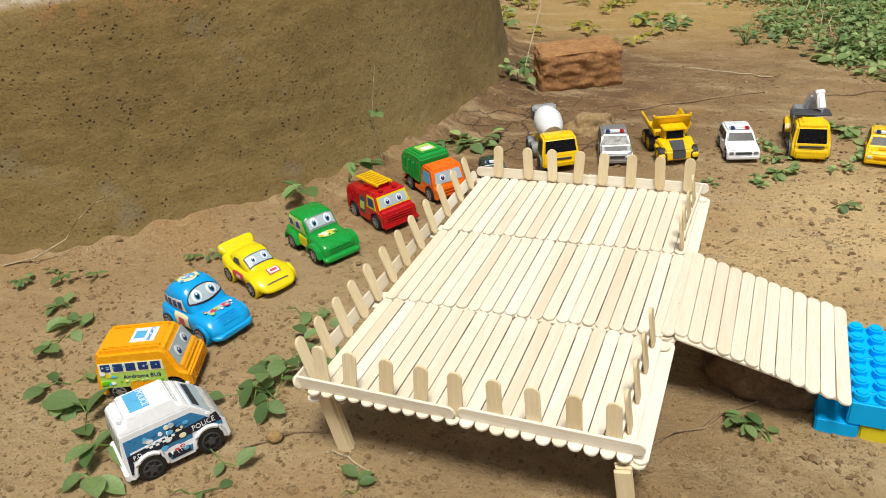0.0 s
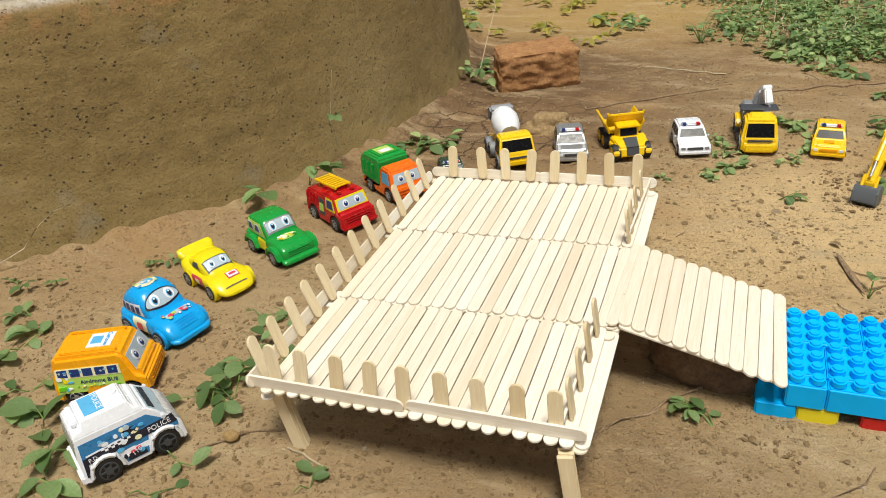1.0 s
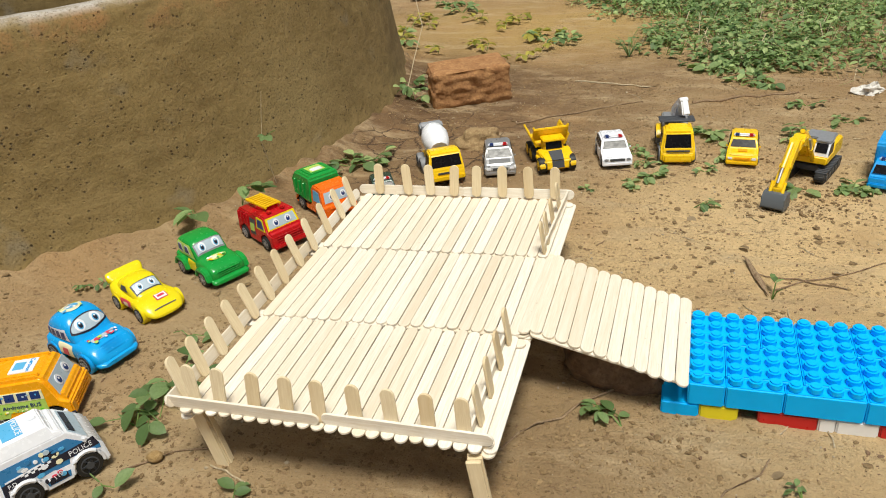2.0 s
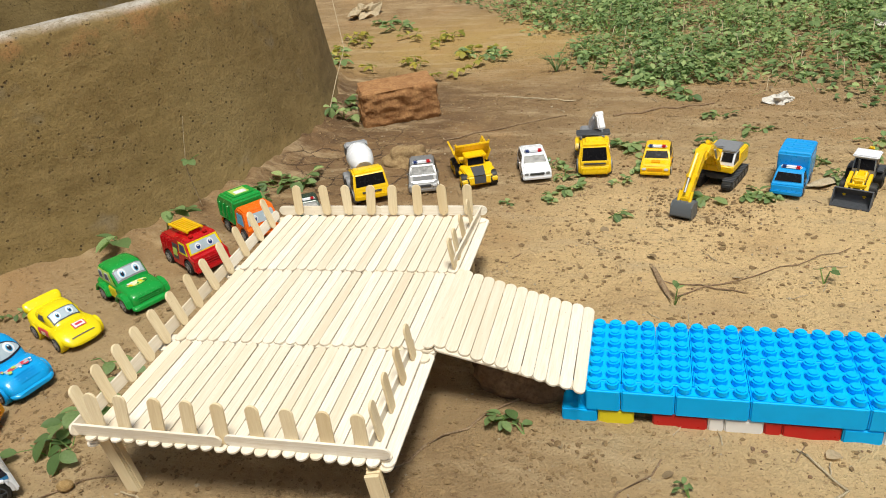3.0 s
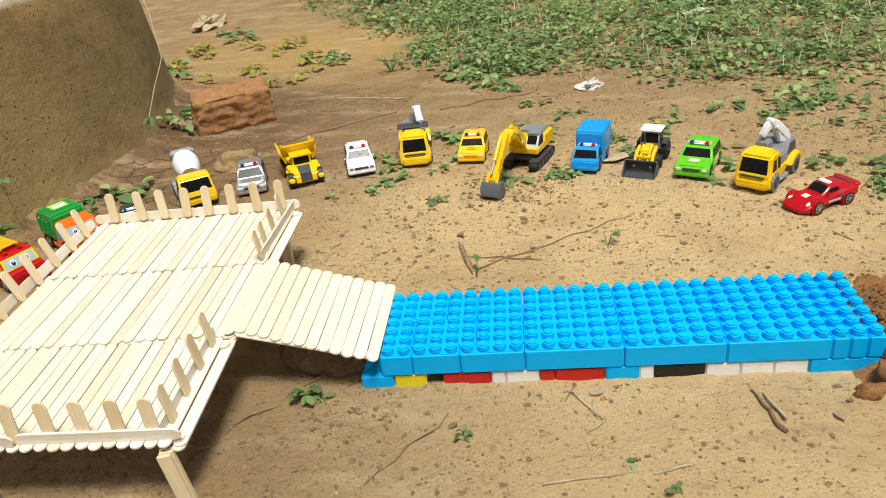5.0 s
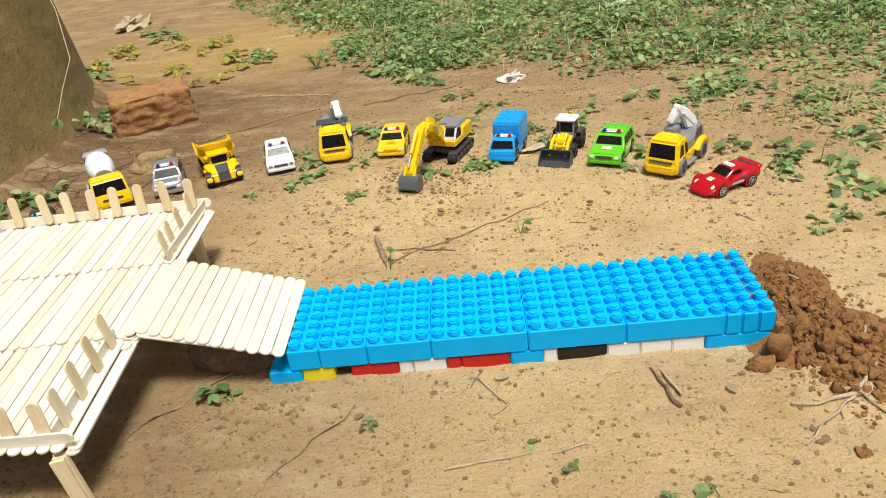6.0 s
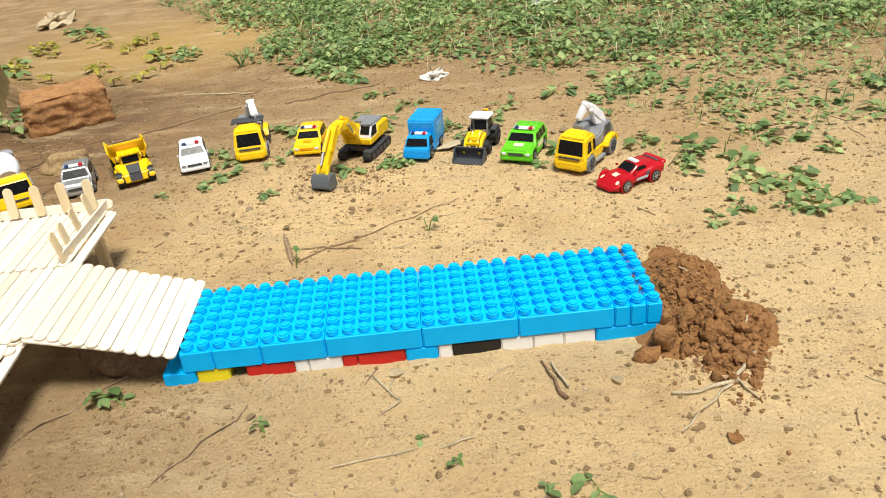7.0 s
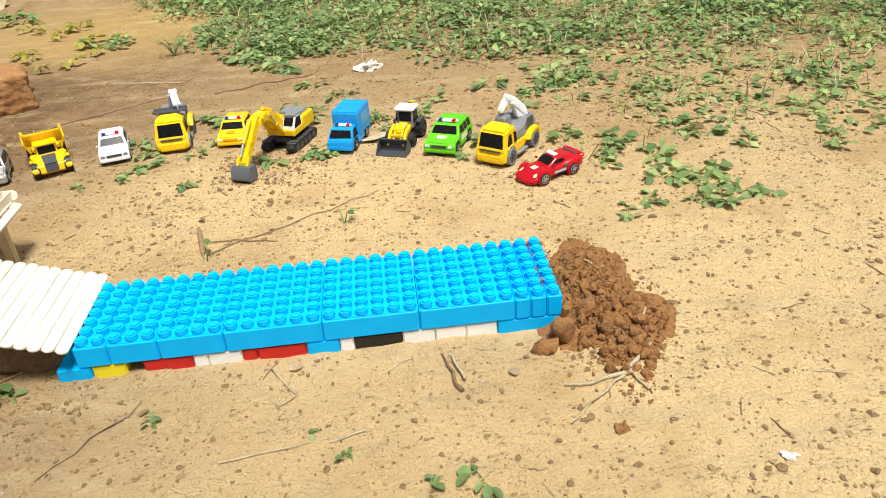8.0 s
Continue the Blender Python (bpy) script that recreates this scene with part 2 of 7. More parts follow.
BLACKB = plastic("black_block_plastic", (0.008, 0.008, 0.01), 0.4, 0, 0.02)
WHITE = plastic("white_toy_paint", (0.80, 0.82, 0.87), 0.22, 0, 0.05)
ORANGE = plastic("orange_yellow_toy_plastic", (0.84, 0.36, 0.006), 0.22)
CYAN = plastic("sky_blue_toy_plastic", (0.004, 0.34, 0.78), 0.2)
LEMON = plastic("lemon_yellow_toy_plastic", (0.78, 0.64, 0.008), 0.2)
GREEN = plastic("bright_green_toy_plastic", (0.008, 0.29, 0.045), 0.2)
RED = plastic("red_toy_plastic", (0.47, 0.008, 0.012), 0.2)
TANGO = plastic("orange_toy_plastic", (0.80, 0.145, 0.008), 0.22)
YELLOW = plastic("golden_yellow_toy_paint", (0.86, 0.55, 0.006), 0.28)
SILVER = plastic("silver_toy_paint", (0.42, 0.42, 0.42), 0.32, 0.6)
BLUE = plastic("blue_toy_paint", (0.004, 0.32, 0.78), 0.3)
LIME = plastic("lime_green_toy_paint", (0.12, 0.55, 0.012), 0.28)
SPORT = plastic("bright_red_toy_paint", (0.44, 0.005, 0.012), 0.18)
BLACK = plastic("black_toy_rubber", (0.012, 0.012, 0.012), 0.55)
GLASS = plastic("black_glossy_window", (0.008, 0.008, 0.010), 0.22, 0, 0.02)
GLASS.node_tree.nodes["Principled BSDF"].inputs["Specular IOR Level"].default_value = 0.17
GREY = plastic("grey_toy_plastic", (0.22, 0.23, 0.25), 0.45)
DARK = plastic("dark_grey_toy_plastic", (0.055, 0.06, 0.07), 0.45)
SLATE = plastic("slate_grey_toy_plastic", (0.105, 0.12, 0.135), 0.4)
NAVY = plastic("navy_print", (0.01, 0.035, 0.16), 0.3, 0, 0.03)
MIDB = plastic("mid_blue_print", (0.03, 0.19, 0.42), 0.3, 0, 0.03)
INK = plastic("black_print", (0.012, 0.014, 0.03), 0.3, 0, 0.03)
PALEP = plastic("pale_grey_blue_print", (0.42, 0.52, 0.60), 0.3, 0, 0.03)
SKYP = plastic("pale_blue_print", (0.10, 0.42, 0.72), 0.3, 0, 0.03)
CREAM = plastic("cream_print", (0.80, 0.76, 0.50), 0.3, 0, 0.03)
PINK = plastic("red_print", (0.60, 0.05, 0.09), 0.3, 0, 0.03)
FRESH = plastic("light_green_print", (0.42, 0.62, 0.12), 0.3, 0, 0.03)
STEEL = plastic("grey_steel_rim", (0.40, 0.40, 0.41), 0.35, 0.5)
CLEAR = plastic("dark_green_toy_paint", (0.03, 0.06, 0.045), 0.2)


# ---- mesh helpers ----
def obj(name, bm, mat, smooth=35):
    me = bpy.data.meshes.new(name)
    bmesh.ops.recalc_face_normals(bm, faces=bm.faces)
    bm.to_mesh(me)
    bm.free()
    me.materials.append(mat)
    if smooth:
        me.shade_smooth()
        me.set_sharp_from_angle(angle=radians(smooth))
    return new(name, me)


def part(name, bm, mat, parent, label="", smooth=35):
    ob = obj(name, bm, mat, smooth)
    ob.parent = parent
    return tagged(ob, label)


def share(ob, parent, m):
    """One more piece on the same mesh."""
    o = new(ob.name.split(".")[0], ob.data)
    o.parent, o.matrix_basis = parent, m
    return o


def thing(name, m, label, category, group="", kind=""):
    ob = new(name)
    ob.empty_display_size = 0.01
    ob.matrix_basis = m
    return tagged(ob, label, category, group, kind)


def box(bm, c, s, bevel=0.0, seg=2, rot=None):
    m = Matrix.Translation(c) @ (rot or Matrix()) @ Matrix.Diagonal((*s, 1))
    r = bmesh.ops.create_cube(bm, size=1, matrix=m)
    if bevel:
        edges = list({e for v in r["verts"] for e in v.link_edges})
        bmesh.ops.bevel(bm, geom=edges, offset=bevel, segments=seg, affect="EDGES", clamp_overlap=True)
    return bm


def tube(bm, c, r, h, axis="Z", seg=20, bevel=0.0, r2=None):
    rot = {"Z": Matrix(), "Y": pose(0, 0, 0, 90), "X": pose(0, 0, 0, 0, 90)}[axis] if isinstance(axis, str) else axis
    q = bmesh.ops.create_cone(bm, cap_ends=True, segments=seg, radius1=r, radius2=r if r2 is None else r2, depth=h, matrix=Matrix.Translation(c) @ rot)
    if bevel:
        edges = [e for e in {e for v in q["verts"] for e in v.link_edges} if any(len(f.verts) > 4 for f in e.link_faces)]
        bmesh.ops.bevel(bm, geom=edges, offset=bevel, segments=2, affect="EDGES", clamp_overlap=True)
    return bm


def rod(bm, pts, r0, r1, seg=6):
    """A tapered round rod through a few points."""
    rings = []
    pts = [Vector(p) for p in pts]
    for i, p in enumerate(pts):
        d = (pts[min(i + 1, len(pts) - 1)] - pts[max(i - 1, 0)]).normalized()
        a = d.orthogonal().normalized()
        b = d.cross(a)
        r = r0 + (r1 - r0) * i / (len(pts) - 1)
        rings.append([bm.verts.new(p + r * (math.cos(k * math.tau / seg) * a + math.sin(k * math.tau / seg) * b)) for k in range(seg)])
    for u, v in zip(rings, rings[1:]):
        for k in range(seg):
            bm.faces.new((u[k], u[(k + 1) % seg], v[(k + 1) % seg], v[k]))
    bm.faces.new(rings[0])
    bm.faces.new(rings[-1][::-1])
    return bm


def hull(profile, half, bevel=0.002, seg=3, crown=None):
    """A body from its side outline (x, z); half(z, x) gives half the width there."""
    bm = bmesh.new()
    L = [bm.verts.new((x, half(z, x), z)) for x, z in profile]
    R = [bm.verts.new((x, -half(z, x), z)) for x, z in profile]
    bm.faces.new(L)
    bm.faces.new(R[::-1])
    n = len(profile)
    for i in range(n):
        bm.faces.new((L[i], R[i], R[(i + 1) % n], L[(i + 1) % n]))
    bmesh.ops.recalc_face_normals(bm, faces=bm.faces)
    if crown:                                      # softer edges above the wheel line
        top = [e for e in bm.edges if min(v.co.z for v in e.verts) > crown]
        bmesh.ops.bevel(bm, geom=top, offset=bevel * 1.9, segments=4, affect="EDGES", clamp_overlap=True)
        low = [e for e in bm.edges if max(v.co.z for v in e.verts) <= crown and e.calc_face_angle(0) > 0.5]
        bmesh.ops.bevel(bm, geom=low, offset=min(bevel, 0.0012), segments=2, affect="EDGES", clamp_overlap=True)
    elif bevel:
        bmesh.ops.bevel(bm, geom=bm.edges[:], offset=bevel, segments=seg, affect="EDGES", clamp_overlap=True)
    return bm


def slab(bm, quad, thick):
    """A thin printed plate on four or more corners, raised by its thickness."""
    q = [Vector(p) for p in quad]
    nrm = (q[1] - q[0]).cross(q[2] - q[0]).normalized() * thick
    lo = [bm.verts.new(p - nrm) for p in q]
    hi = [bm.verts.new(p + nrm) for p in q]
    bm.faces.new(hi)
    bm.faces.new(lo[::-1])
    for i in range(len(q)):
        j = (i + 1) % len(q)
        bm.faces.new((lo[i], lo[j], hi[j], hi[i]))
    return bm


def writing(text, size, mat, parent, m, name="lettering"):
    cu = bpy.data.curves.new(name, "FONT")
    cu.body, cu.size, cu.align_x, cu.align_y, cu.extrude, cu.resolution_u = text, size, "CENTER", "CENTER", 0.00012, 2
    tmp = bpy.data.objects.new(name, cu)
    me = bpy.data.meshes.new_from_object(tmp)
    bpy.data.objects.remove(tmp)
    bpy.data.curves.remove(cu)
    me.materials.clear()
    me.materials.append(mat)
    ob = new(name, me)
    ob.parent, ob.matrix_basis = parent, m
    return ob


# ---- ground ----
TANK, TANK_R = Vector((-0.876, 0.709)), 0.722


def ground_z(x, y):
    z = 0.0016 * noise.noise((x * 9, y * 9, 0)) + 0.0011 * noise.noise((x * 34, y * 34, 3)) + 0.0007 * noise.noise((x * 95, y * 95, 7))
    if y < 1.3 and -0.6 < x < 1.4:                 # flaky crust, broken into low scabs
        z += 0.0014 * max(0.0, min(1.0, (noise.noise((x * 46, y * 62, 11)) - 0.05) / 0.14)) * max(0.0, min(1.0, 0.6 + 1.6 * noise.noise((x * 7, y * 7, 21))))
    d = math.hypot(x - TANK.x, y - TANK.y) - TANK_R
    if d < 0.06:                                   # earth banked against the tank
        z += (0.016 + 0.010 * noise.noise((x * 42, y * 42, 31))) * (1 - max(d, 0.0) / 0.06) ** 2
    e = math.hypot((x - 0.42) / 0.055, (y - 0.505) / 0.05)
    if e < 1.6:                                    # scooped hollow at the digger's bucket
        z += -0.004 * math.exp(-e * e * 3) + 0.004 * math.exp(-((e - 1) / 0.25) ** 2) * (0.5 + noise.noise((x * 60, y * 60, 1)))
    far = max(0.0, y - 1.3)
    z += 0.03 * min(far, 2.0) * (0.6 + noise.noise((x * 2, y * 2, 5)))
    return z


def axis_steps(lo, hi, fine_lo, fine_hi, step):
    a = [fine_lo - 0.02 * (1.6 ** k - 1) for k in range(40)]
    b = [fine_hi + 0.02 * (1.6 ** k - 1) for k in range(1, 40)]
    a = [v for v in a if v > lo][::-1]
    b = [v for v in b if v < hi]
    mid = list(np.arange(fine_lo + step, fine_hi, step))
    return [lo] + a + mid + b + [hi]


xs, ys = axis_steps(-400, 400, -0.50, 1.30, 0.0038), axis_steps(-400, 900, -0.2, 1.25, 0.0038)
verts = [(x, y, ground_z(x, y)) for y in ys for x in xs]
nx = len(xs)
faces = [(j * nx + i, j * nx + i + 1, (j + 1) * nx + i + 1, (j + 1) * nx + i) for j in range(len(ys) - 1) for i in range(nx - 1)]
gm = bpy.data.meshes.new("ground")
gm.from_pydata(verts, [], faces)
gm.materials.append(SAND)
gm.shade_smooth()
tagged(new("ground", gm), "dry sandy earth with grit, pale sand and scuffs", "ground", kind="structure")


# ---- round cement tank ----
def ring_wall():
    bm = bmesh.new()
    prof = [(0.735, -0.02), (0.724, 0.004), (0.716, 0.03), (0.708, 0.08), (0.700, 0.15), (0.692, 0.22), (0.688, 0.246), (0.684, 0.254), (0.676, 0.258),
            (0.648, 0.257), (0.640, 0.250), (0.638, 0.20), (0.638, -0.02)]
    rings, n = [], 240
    for k in range(n):
        a = k * math.tau / n
        ring = []
        for r, z in prof:
            w = 0.004 * noise.noise((math.cos(a) * 6, math.sin(a) * 6, z * 8)) + 0.0016 * noise.noise((math.cos(a) * 30, math.sin(a) * 30, z * 40))
            ring.append(bm.verts.new((TANK.x + (r + w) * math.cos(a), TANK.y + (r + w) * math.sin(a), z + (w if z > 0.2 else 0))))
        rings.append(ring)
    for k in range(n):
        u, v = rings[k], rings[(k + 1) % n]
        for i in range(len(prof) - 1):
            bm.faces.new((u[i], v[i], v[i + 1], u[i + 1]))
    return bm


tank = thing("cement_tank", Matrix(), "round low tank of weathered brown cement with pale rim", "tank", kind="structure")
part("wall", ring_wall(), CONCRETE, tank, smooth=60)
# near-black floor colour stands in for the shade inside the tank
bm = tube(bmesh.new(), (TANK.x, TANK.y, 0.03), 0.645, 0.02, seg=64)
part("floor", bm, TANK_SHADE, tank, "tank floor coloured near-black for the shade inside")

# ---- craft-stick platform ----
STICK, SW, ST = 0.114, 0.0096, 0.0019


def stick_mesh(length, width, thick):
    """A flat stick with round ends, its length along y, its flat face up."""
    bm = bmesh.new()
    r, h = width / 2, length / 2
    ring = []
    for s in (1, -1):
        for k in range(9):
            a = math.pi * k / 8
            ring.append((r * math.cos(a) * s, s * (h - r) + s * r * math.sin(a)))
    v = [bm.verts.new((x, y, 0)) for x, y in ring]
    f = bm.faces.new(v)
    ex = bmesh.ops.extrude_face_region(bm, geom=[f])
    bmesh.ops.translate(bm, verts=[g for g in ex["geom"] if isinstance(g, bmesh.types.BMVert)], vec=(0, 0, thick))
    bmesh.ops.recalc_face_normals(bm, faces=bm.faces)
    rim = [e for e in bm.edges if any(len(q.verts) > 4 for q in e.link_faces)]
    bmesh.ops.bevel(bm, geom=rim, offset=0.0003, segments=1, affect="EDGES")
    bmesh.ops.translate(bm, verts=bm.verts[:], vec=(0, 0, -thick / 2))
    return bm


DECK = 0.0600                                       # top of the deck
AX, AY = Vector((0.9975, 0.070, 0)), Vector((-0.025, 0.9997, 0))


def sag(x, y):
    """The corner over the front leg by the ramp has sunk a little."""
    return -0.0055 * max(0.0, min(1.05, x / 0.21)) * max(0.0, min(1.05, 1 - y / 0.118))


def on_deck(x, y, z):
    p = AX * x + AY * y
    return Vector((p.x, p.y, z + (sag(x, y) if z > 0.03 else 0.0)))


def lay(ob, p, spin, tip=0.0, turn=0.0):
    """Place a stick: flat, turned by spin about z; tip and turn stand it up."""
    return share(ob, platform, Matrix.Translation(p) @ pose(0, 0, 0, 0, 0, spin) @ pose(0, 0, 0, tip, 0, 0) @ pose(0, 0, 0, 0, turn, 0))


platform = thing("stick_platform", Matrix(), "raised fenced deck and ramp glued from pale craft sticks", "platform")
rnd = random.Random(4)
proto = part("deck_stick", stick_mesh(STICK, SW - 0.00065, ST), WOOD, platform)
first = True
LEAN = math.degrees(math.atan2(0.025, 0.9997))
N = 22
for row in range(3):
    for i in range(N):
        x = (i + 0.5) * SW
        p = on_deck(x, row * STICK + STICK / 2 + 0.0005 * row + rnd.uniform(-0.0008, 0.0008), DECK - ST / 2 + rnd.uniform(-0.0003, 0.0003))
        dip = math.degrees(0.0055 * (x / 0.21) / 0.118) if row == 0 else 0.0
        m = Matrix.Translation(p) @ pose(0, 0, 0, dip + rnd.uniform(-0.15, 0.15), rnd.uniform(-1.2, 1.2), LEAN + rnd.uniform(-0.25, 0.25))
        if row == 0:                                # front row reaches out past the rail
            m = m @ pose(0, -0.0014, 0) @ Matrix.Diagonal((1, 1.025, 1, 1))
        if first:
            proto.matrix_basis, first = m, False
        else:
            share(proto, platform, m)
# edge stick of the middle bay, where the ramp leaves the deck
share(proto, platform, Matrix.Translation(on_deck(N * SW + 0.003, 1.5 * STICK + 0.001, DECK + 0.0004)) @ pose(0, 0, 0, 0, -6, LEAN - 1.2))

ANG = math.degrees(math.atan2(0.070, 0.9975))
beam = part("beam", stick_mesh(STICK, SW, ST), WOOD, platform)
first = True
for y in (0.0085, 0.1075, 0.1195, 0.2215, 0.2345, 0.337):
    for lvl in range(2):
        for k, x in enumerate((0.048, 0.160) if lvl == 0 else (0.050, 0.158)):
            m = Matrix.Translation(on_deck(x, y + 0.0015 * lvl, DECK - ST * (1.5 + lvl) - 0.0003)) @ pose(0, 0, 0, 0, 1.4 if y < 0.05 else 0, ANG) @ pose(0, 0, 0, 0, 0, -90)
            if first:
                beam.matrix_basis, first = m, False
            else:
                share(beam, platform, m)
# long side beams under both edges
for x in (0.0030, N * SW + 0.0035):
    for k in range(3):
        dip = 2.4 if k == 0 and x > 0.1 else 0
        share(beam, platform, Matrix.Translation(on_deck(x, STICK * (k + 0.5) + 0.001, DECK - ST * (2.5 if x > 0.1 else 3.5) - 0.0004)) @ pose(0, 0, 0, dip, 0, LEAN))
        share(beam, platform, Matrix.Translation(on_deck(x - 0.001, STICK * (k + 0.5) - 0.001, DECK - ST * (3.5 if x > 0.1 else 4.5) - 0.0005)) @ pose(0, 0, 0, dip, 0, LEAN))

# rails: sticks on edge
rail = part("rail", stick_mesh(STICK, 0.0100, ST), WOOD, platform)
rz = DECK + 0.0048
rails = [(0.0465, 0.0008, ANG - 90, 5), (0.1610, 0.0030, ANG - 90, 5),                       # front pair
         (-0.0060, 0.053, LEAN, -14), (-0.0065, 0.166, LEAN, -14), (-0.0055, 0.280, LEAN, -14),   # tank side
         (0.0500, 0.3440, ANG - 90, -6), (0.1600, 0.3440, ANG - 90, -6),                       # far pair
         (N * SW - 0.0090, 0.060, LEAN, 6), (N * SW - 0.0030, 0.2900, LEAN - 2, 10)]            # ramp side
for k, (x, y, spin, out) in enumerate(rails):
    tiltx, tilty = (0.0, 1.4) if k < 2 else ((2.4, 0.0) if k == 7 else (0.0, 0.0))
    m = Matrix.Translation(on_deck(x, y, rz)) @ pose(0, 0, 0, tiltx, tilty, 0) @ pose(0, 0, 0, 0, 0, spin) @ pose(0, 0, 0, 0, 90 + out, 0)
    if k == 0:
        rail.matrix_basis = m
    else:
        share(rail, platform, m)

# fence posts: short sticks with round tops
post = part("fence_post", stick_mesh(0.0330, 0.0094, ST), TANWOOD, platform)
posts = []
FX = (0.0105, 0.0310, 0.0565, 0.0800, 0.1025, 0.1275, 0.1515, 0.1760, 0.1990)
for k, x in enumerate(FX):
    posts.append((x, 0.0052, ANG, rnd.uniform(-4, 4), 4, 0.0165))
LY = (0.013, 0.037, 0.062, 0.086, 0.110, 0.137, 0.164, 0.192, 0.222, 0.254, 0.286, 0.315)
for y in LY:
    posts.append((-0.0052, y, LEAN + 90, rnd.uniform(-4, 4), 16, 0.0150))
BX = (0.018, 0.048, 0.072, 0.098, 0.121, 0.147, 0.173, 0.199)
BT = (1, -3, -2, 4, 3, 1, -2, 0)
for x, t in zip(BX, BT):
    posts.append((x, 0.3400, ANG, t, 3, 0.0185))
for y in (0.021, 0.048, 0.076, 0.103, 0.236, 0.254, 0.282, 0.315):
    posts.append((N * SW - (0.0068 if y < 0.12 else 0.0052), y, LEAN + 90, rnd.uniform(-5, 5), 6, 0.0145))
for k, (x, y, spin, slant, tilt, zc) in enumerate(posts):
    m = Matrix.Translation(on_deck(x, y, DECK + zc)) @ pose(0, 0, 0, 0, 0, spin) @ pose(0, 0, 0, -tilt, slant, 0) @ pose(0, 0, 0, 90, 0, 0)
    if k == 0:
        post.matrix_basis = m
    else:
        share(post, platform, m)


# legs: bundles of cut sticks
def leg_mesh():
    bm = bmesh.new()
    for k in range(5):
        box(bm, (0.0004 * (k % 3 - 1), 0.0215, (k - 2) * ST), (0.0096, 0.055 - 0.0012 * (k % 2), ST * 0.86), 0.0003, 1)
    return bm


leg = part("leg", leg_mesh(), TANWOOD, platform, smooth=0)
LEGS = [(0.014, 0.012, -13, -3, 4), (0.2125, -0.004, -7, -2, 8), (0.199, 0.325, -2, -3, 3), (0.012, 0.330, -6, -3, 3)]
for k, (x, y, sx, sy, spin) in enumerate(LEGS):
    p = on_deck(x, y, 0)
    m = Matrix.Translation((p.x, p.y, 0.0)) @ pose(0, 0, 0, 0, 0, spin) @ pose(0, 0, 0, sy, sx, 0) @ pose(0, 0, 0, 90, 0, 0)
    if k == 0:
        leg.matrix_basis = m
    else:
        share(leg, platform, m)

# ramp down to the blocks
ramp = part("ramp_stick", stick_mesh(STICK, SW - 0.0001, ST), WOOD, platform)
R0, R1 = Vector((0.2165, 0.1880, 0.0605)), Vector((0.3220, 0.1830, 0.0335))
slope = math.degrees(math.atan2(R0.z - R1.z, R1.x - R0.x))
for k in range(12):
    c = R0.lerp(R1, k / 11) + Vector((0, rnd.uniform(-0.0008, 0.0008), 0))
    m = Matrix.Translation(c) @ pose(0, 0, 0, 0, slope + (3 if k == 11 else rnd.uniform(-0.8, 0.8)), 1.2 + rnd.uniform(-0.3, 0.3))
    if k == 0:
        ramp.matrix_basis = m
    else:
        share(ramp, platform, m)
for y in (-0.050, 0.046):
    c = R0.lerp(R1, 0.5) + Vector((0, y, -ST * 1.05))
    share(ramp, platform, Matrix.Translation(c) @ pose(0, 0, 0, 0, slope, 1) @ pose(0, 0, 0, 0, 0, 90))

# ---- block causeway ----
P, LOW, TOP = 0.01280, 0.0115, 0.0305
causeway = thing("block_causeway", pose(0.3276, 0.1346, 0.0, 0, 0, 1.9), "long bridge of sky-blue studded toy blocks on coloured blocks", "toy blocks")


def block(x0, x1, y0, y1, z0, z1, mat, studs, label=""):
    bm = bmesh.new()
    box(bm, ((x0 + x1) / 2 * P, (y0 + y1) / 2 * P, (z0 + z1) / 2), ((x1 - x0) * P - 0.0005, (y1 - y0) * P - 0.0005, z1 - z0), 0.0011, 3)
    if studs:
        for i in range(int(x0), int(x1)):
            for j in range(int(y0), int(y1)):
                tube(bm, ((i + 0.5) * P, (j + 0.5) * P, z1 + 0.0026), 0.0050, 0.0062, seg=18, bevel=0.0013, r2=0.0047)
    return part("block", bm, mat, causeway, label, smooth=30)


for x0, x1, y0, y1 in ((0, 2, 0, 1), (2, 5, 0, 1), (5, 9, 0, 1), (0, 2, 1, 4), (2, 6, 1, 4), (0, 4, 4, 7), (4, 6, 4, 7), (6, 9, 1, 7), (9, 15, 0, 4), (9, 15, 4, 7),
                       (15, 21, 0, 7), (21, 27, 0, 4), (21, 27, 4, 7), (27, 28, 0, 7), (28, 29, 0, 7), (29, 30, 0, 7)):
    block(x0, x1, y0, y1, LOW, TOP, BLUEB, True)
for x0, x1, mat in ((-1.4, 0.7, BLUEB), (0.7, 2.8, YELB), (3.8, 6.85, REDB), (6.85, 7.75, WHITEB), (7.75, 9.85, WHITEB), (9.85, 10.8, REDB), (10.8, 13.85, REDB), (13.85, 15.9, BLUEB),
                    (15.9, 16.8, WHITEB), (16.8, 19.85, BLACKB), (19.85, 21.9, WHITEB), (21.9, 23.85, WHITEB), (23.85, 25.85, WHITEB), (25.85, 29.95, BLUEB)):
    block(x0, x1, 0.03 if mat is BLUEB else 0.10, 3, -0.004, LOW - 0.0002, mat, False)
for x0, x1, mat in ((0, 6, BLUEB), (6, 12, BLUEB), (12, 18, BLACKB), (18, 24, REDB), (24, 30, BLUEB)):
    block(x0, x1, 4, 7, -0.004, LOW - 0.0002, mat, False)


# ---- toy vehicles: x forward, y to the left, origin on the ground ----
def place(x, y, heading, size=1.0):
    return pose(x, y, 0.0002, 0, 0, heading) @ Matrix.Diagonal((size, size, size, 1))


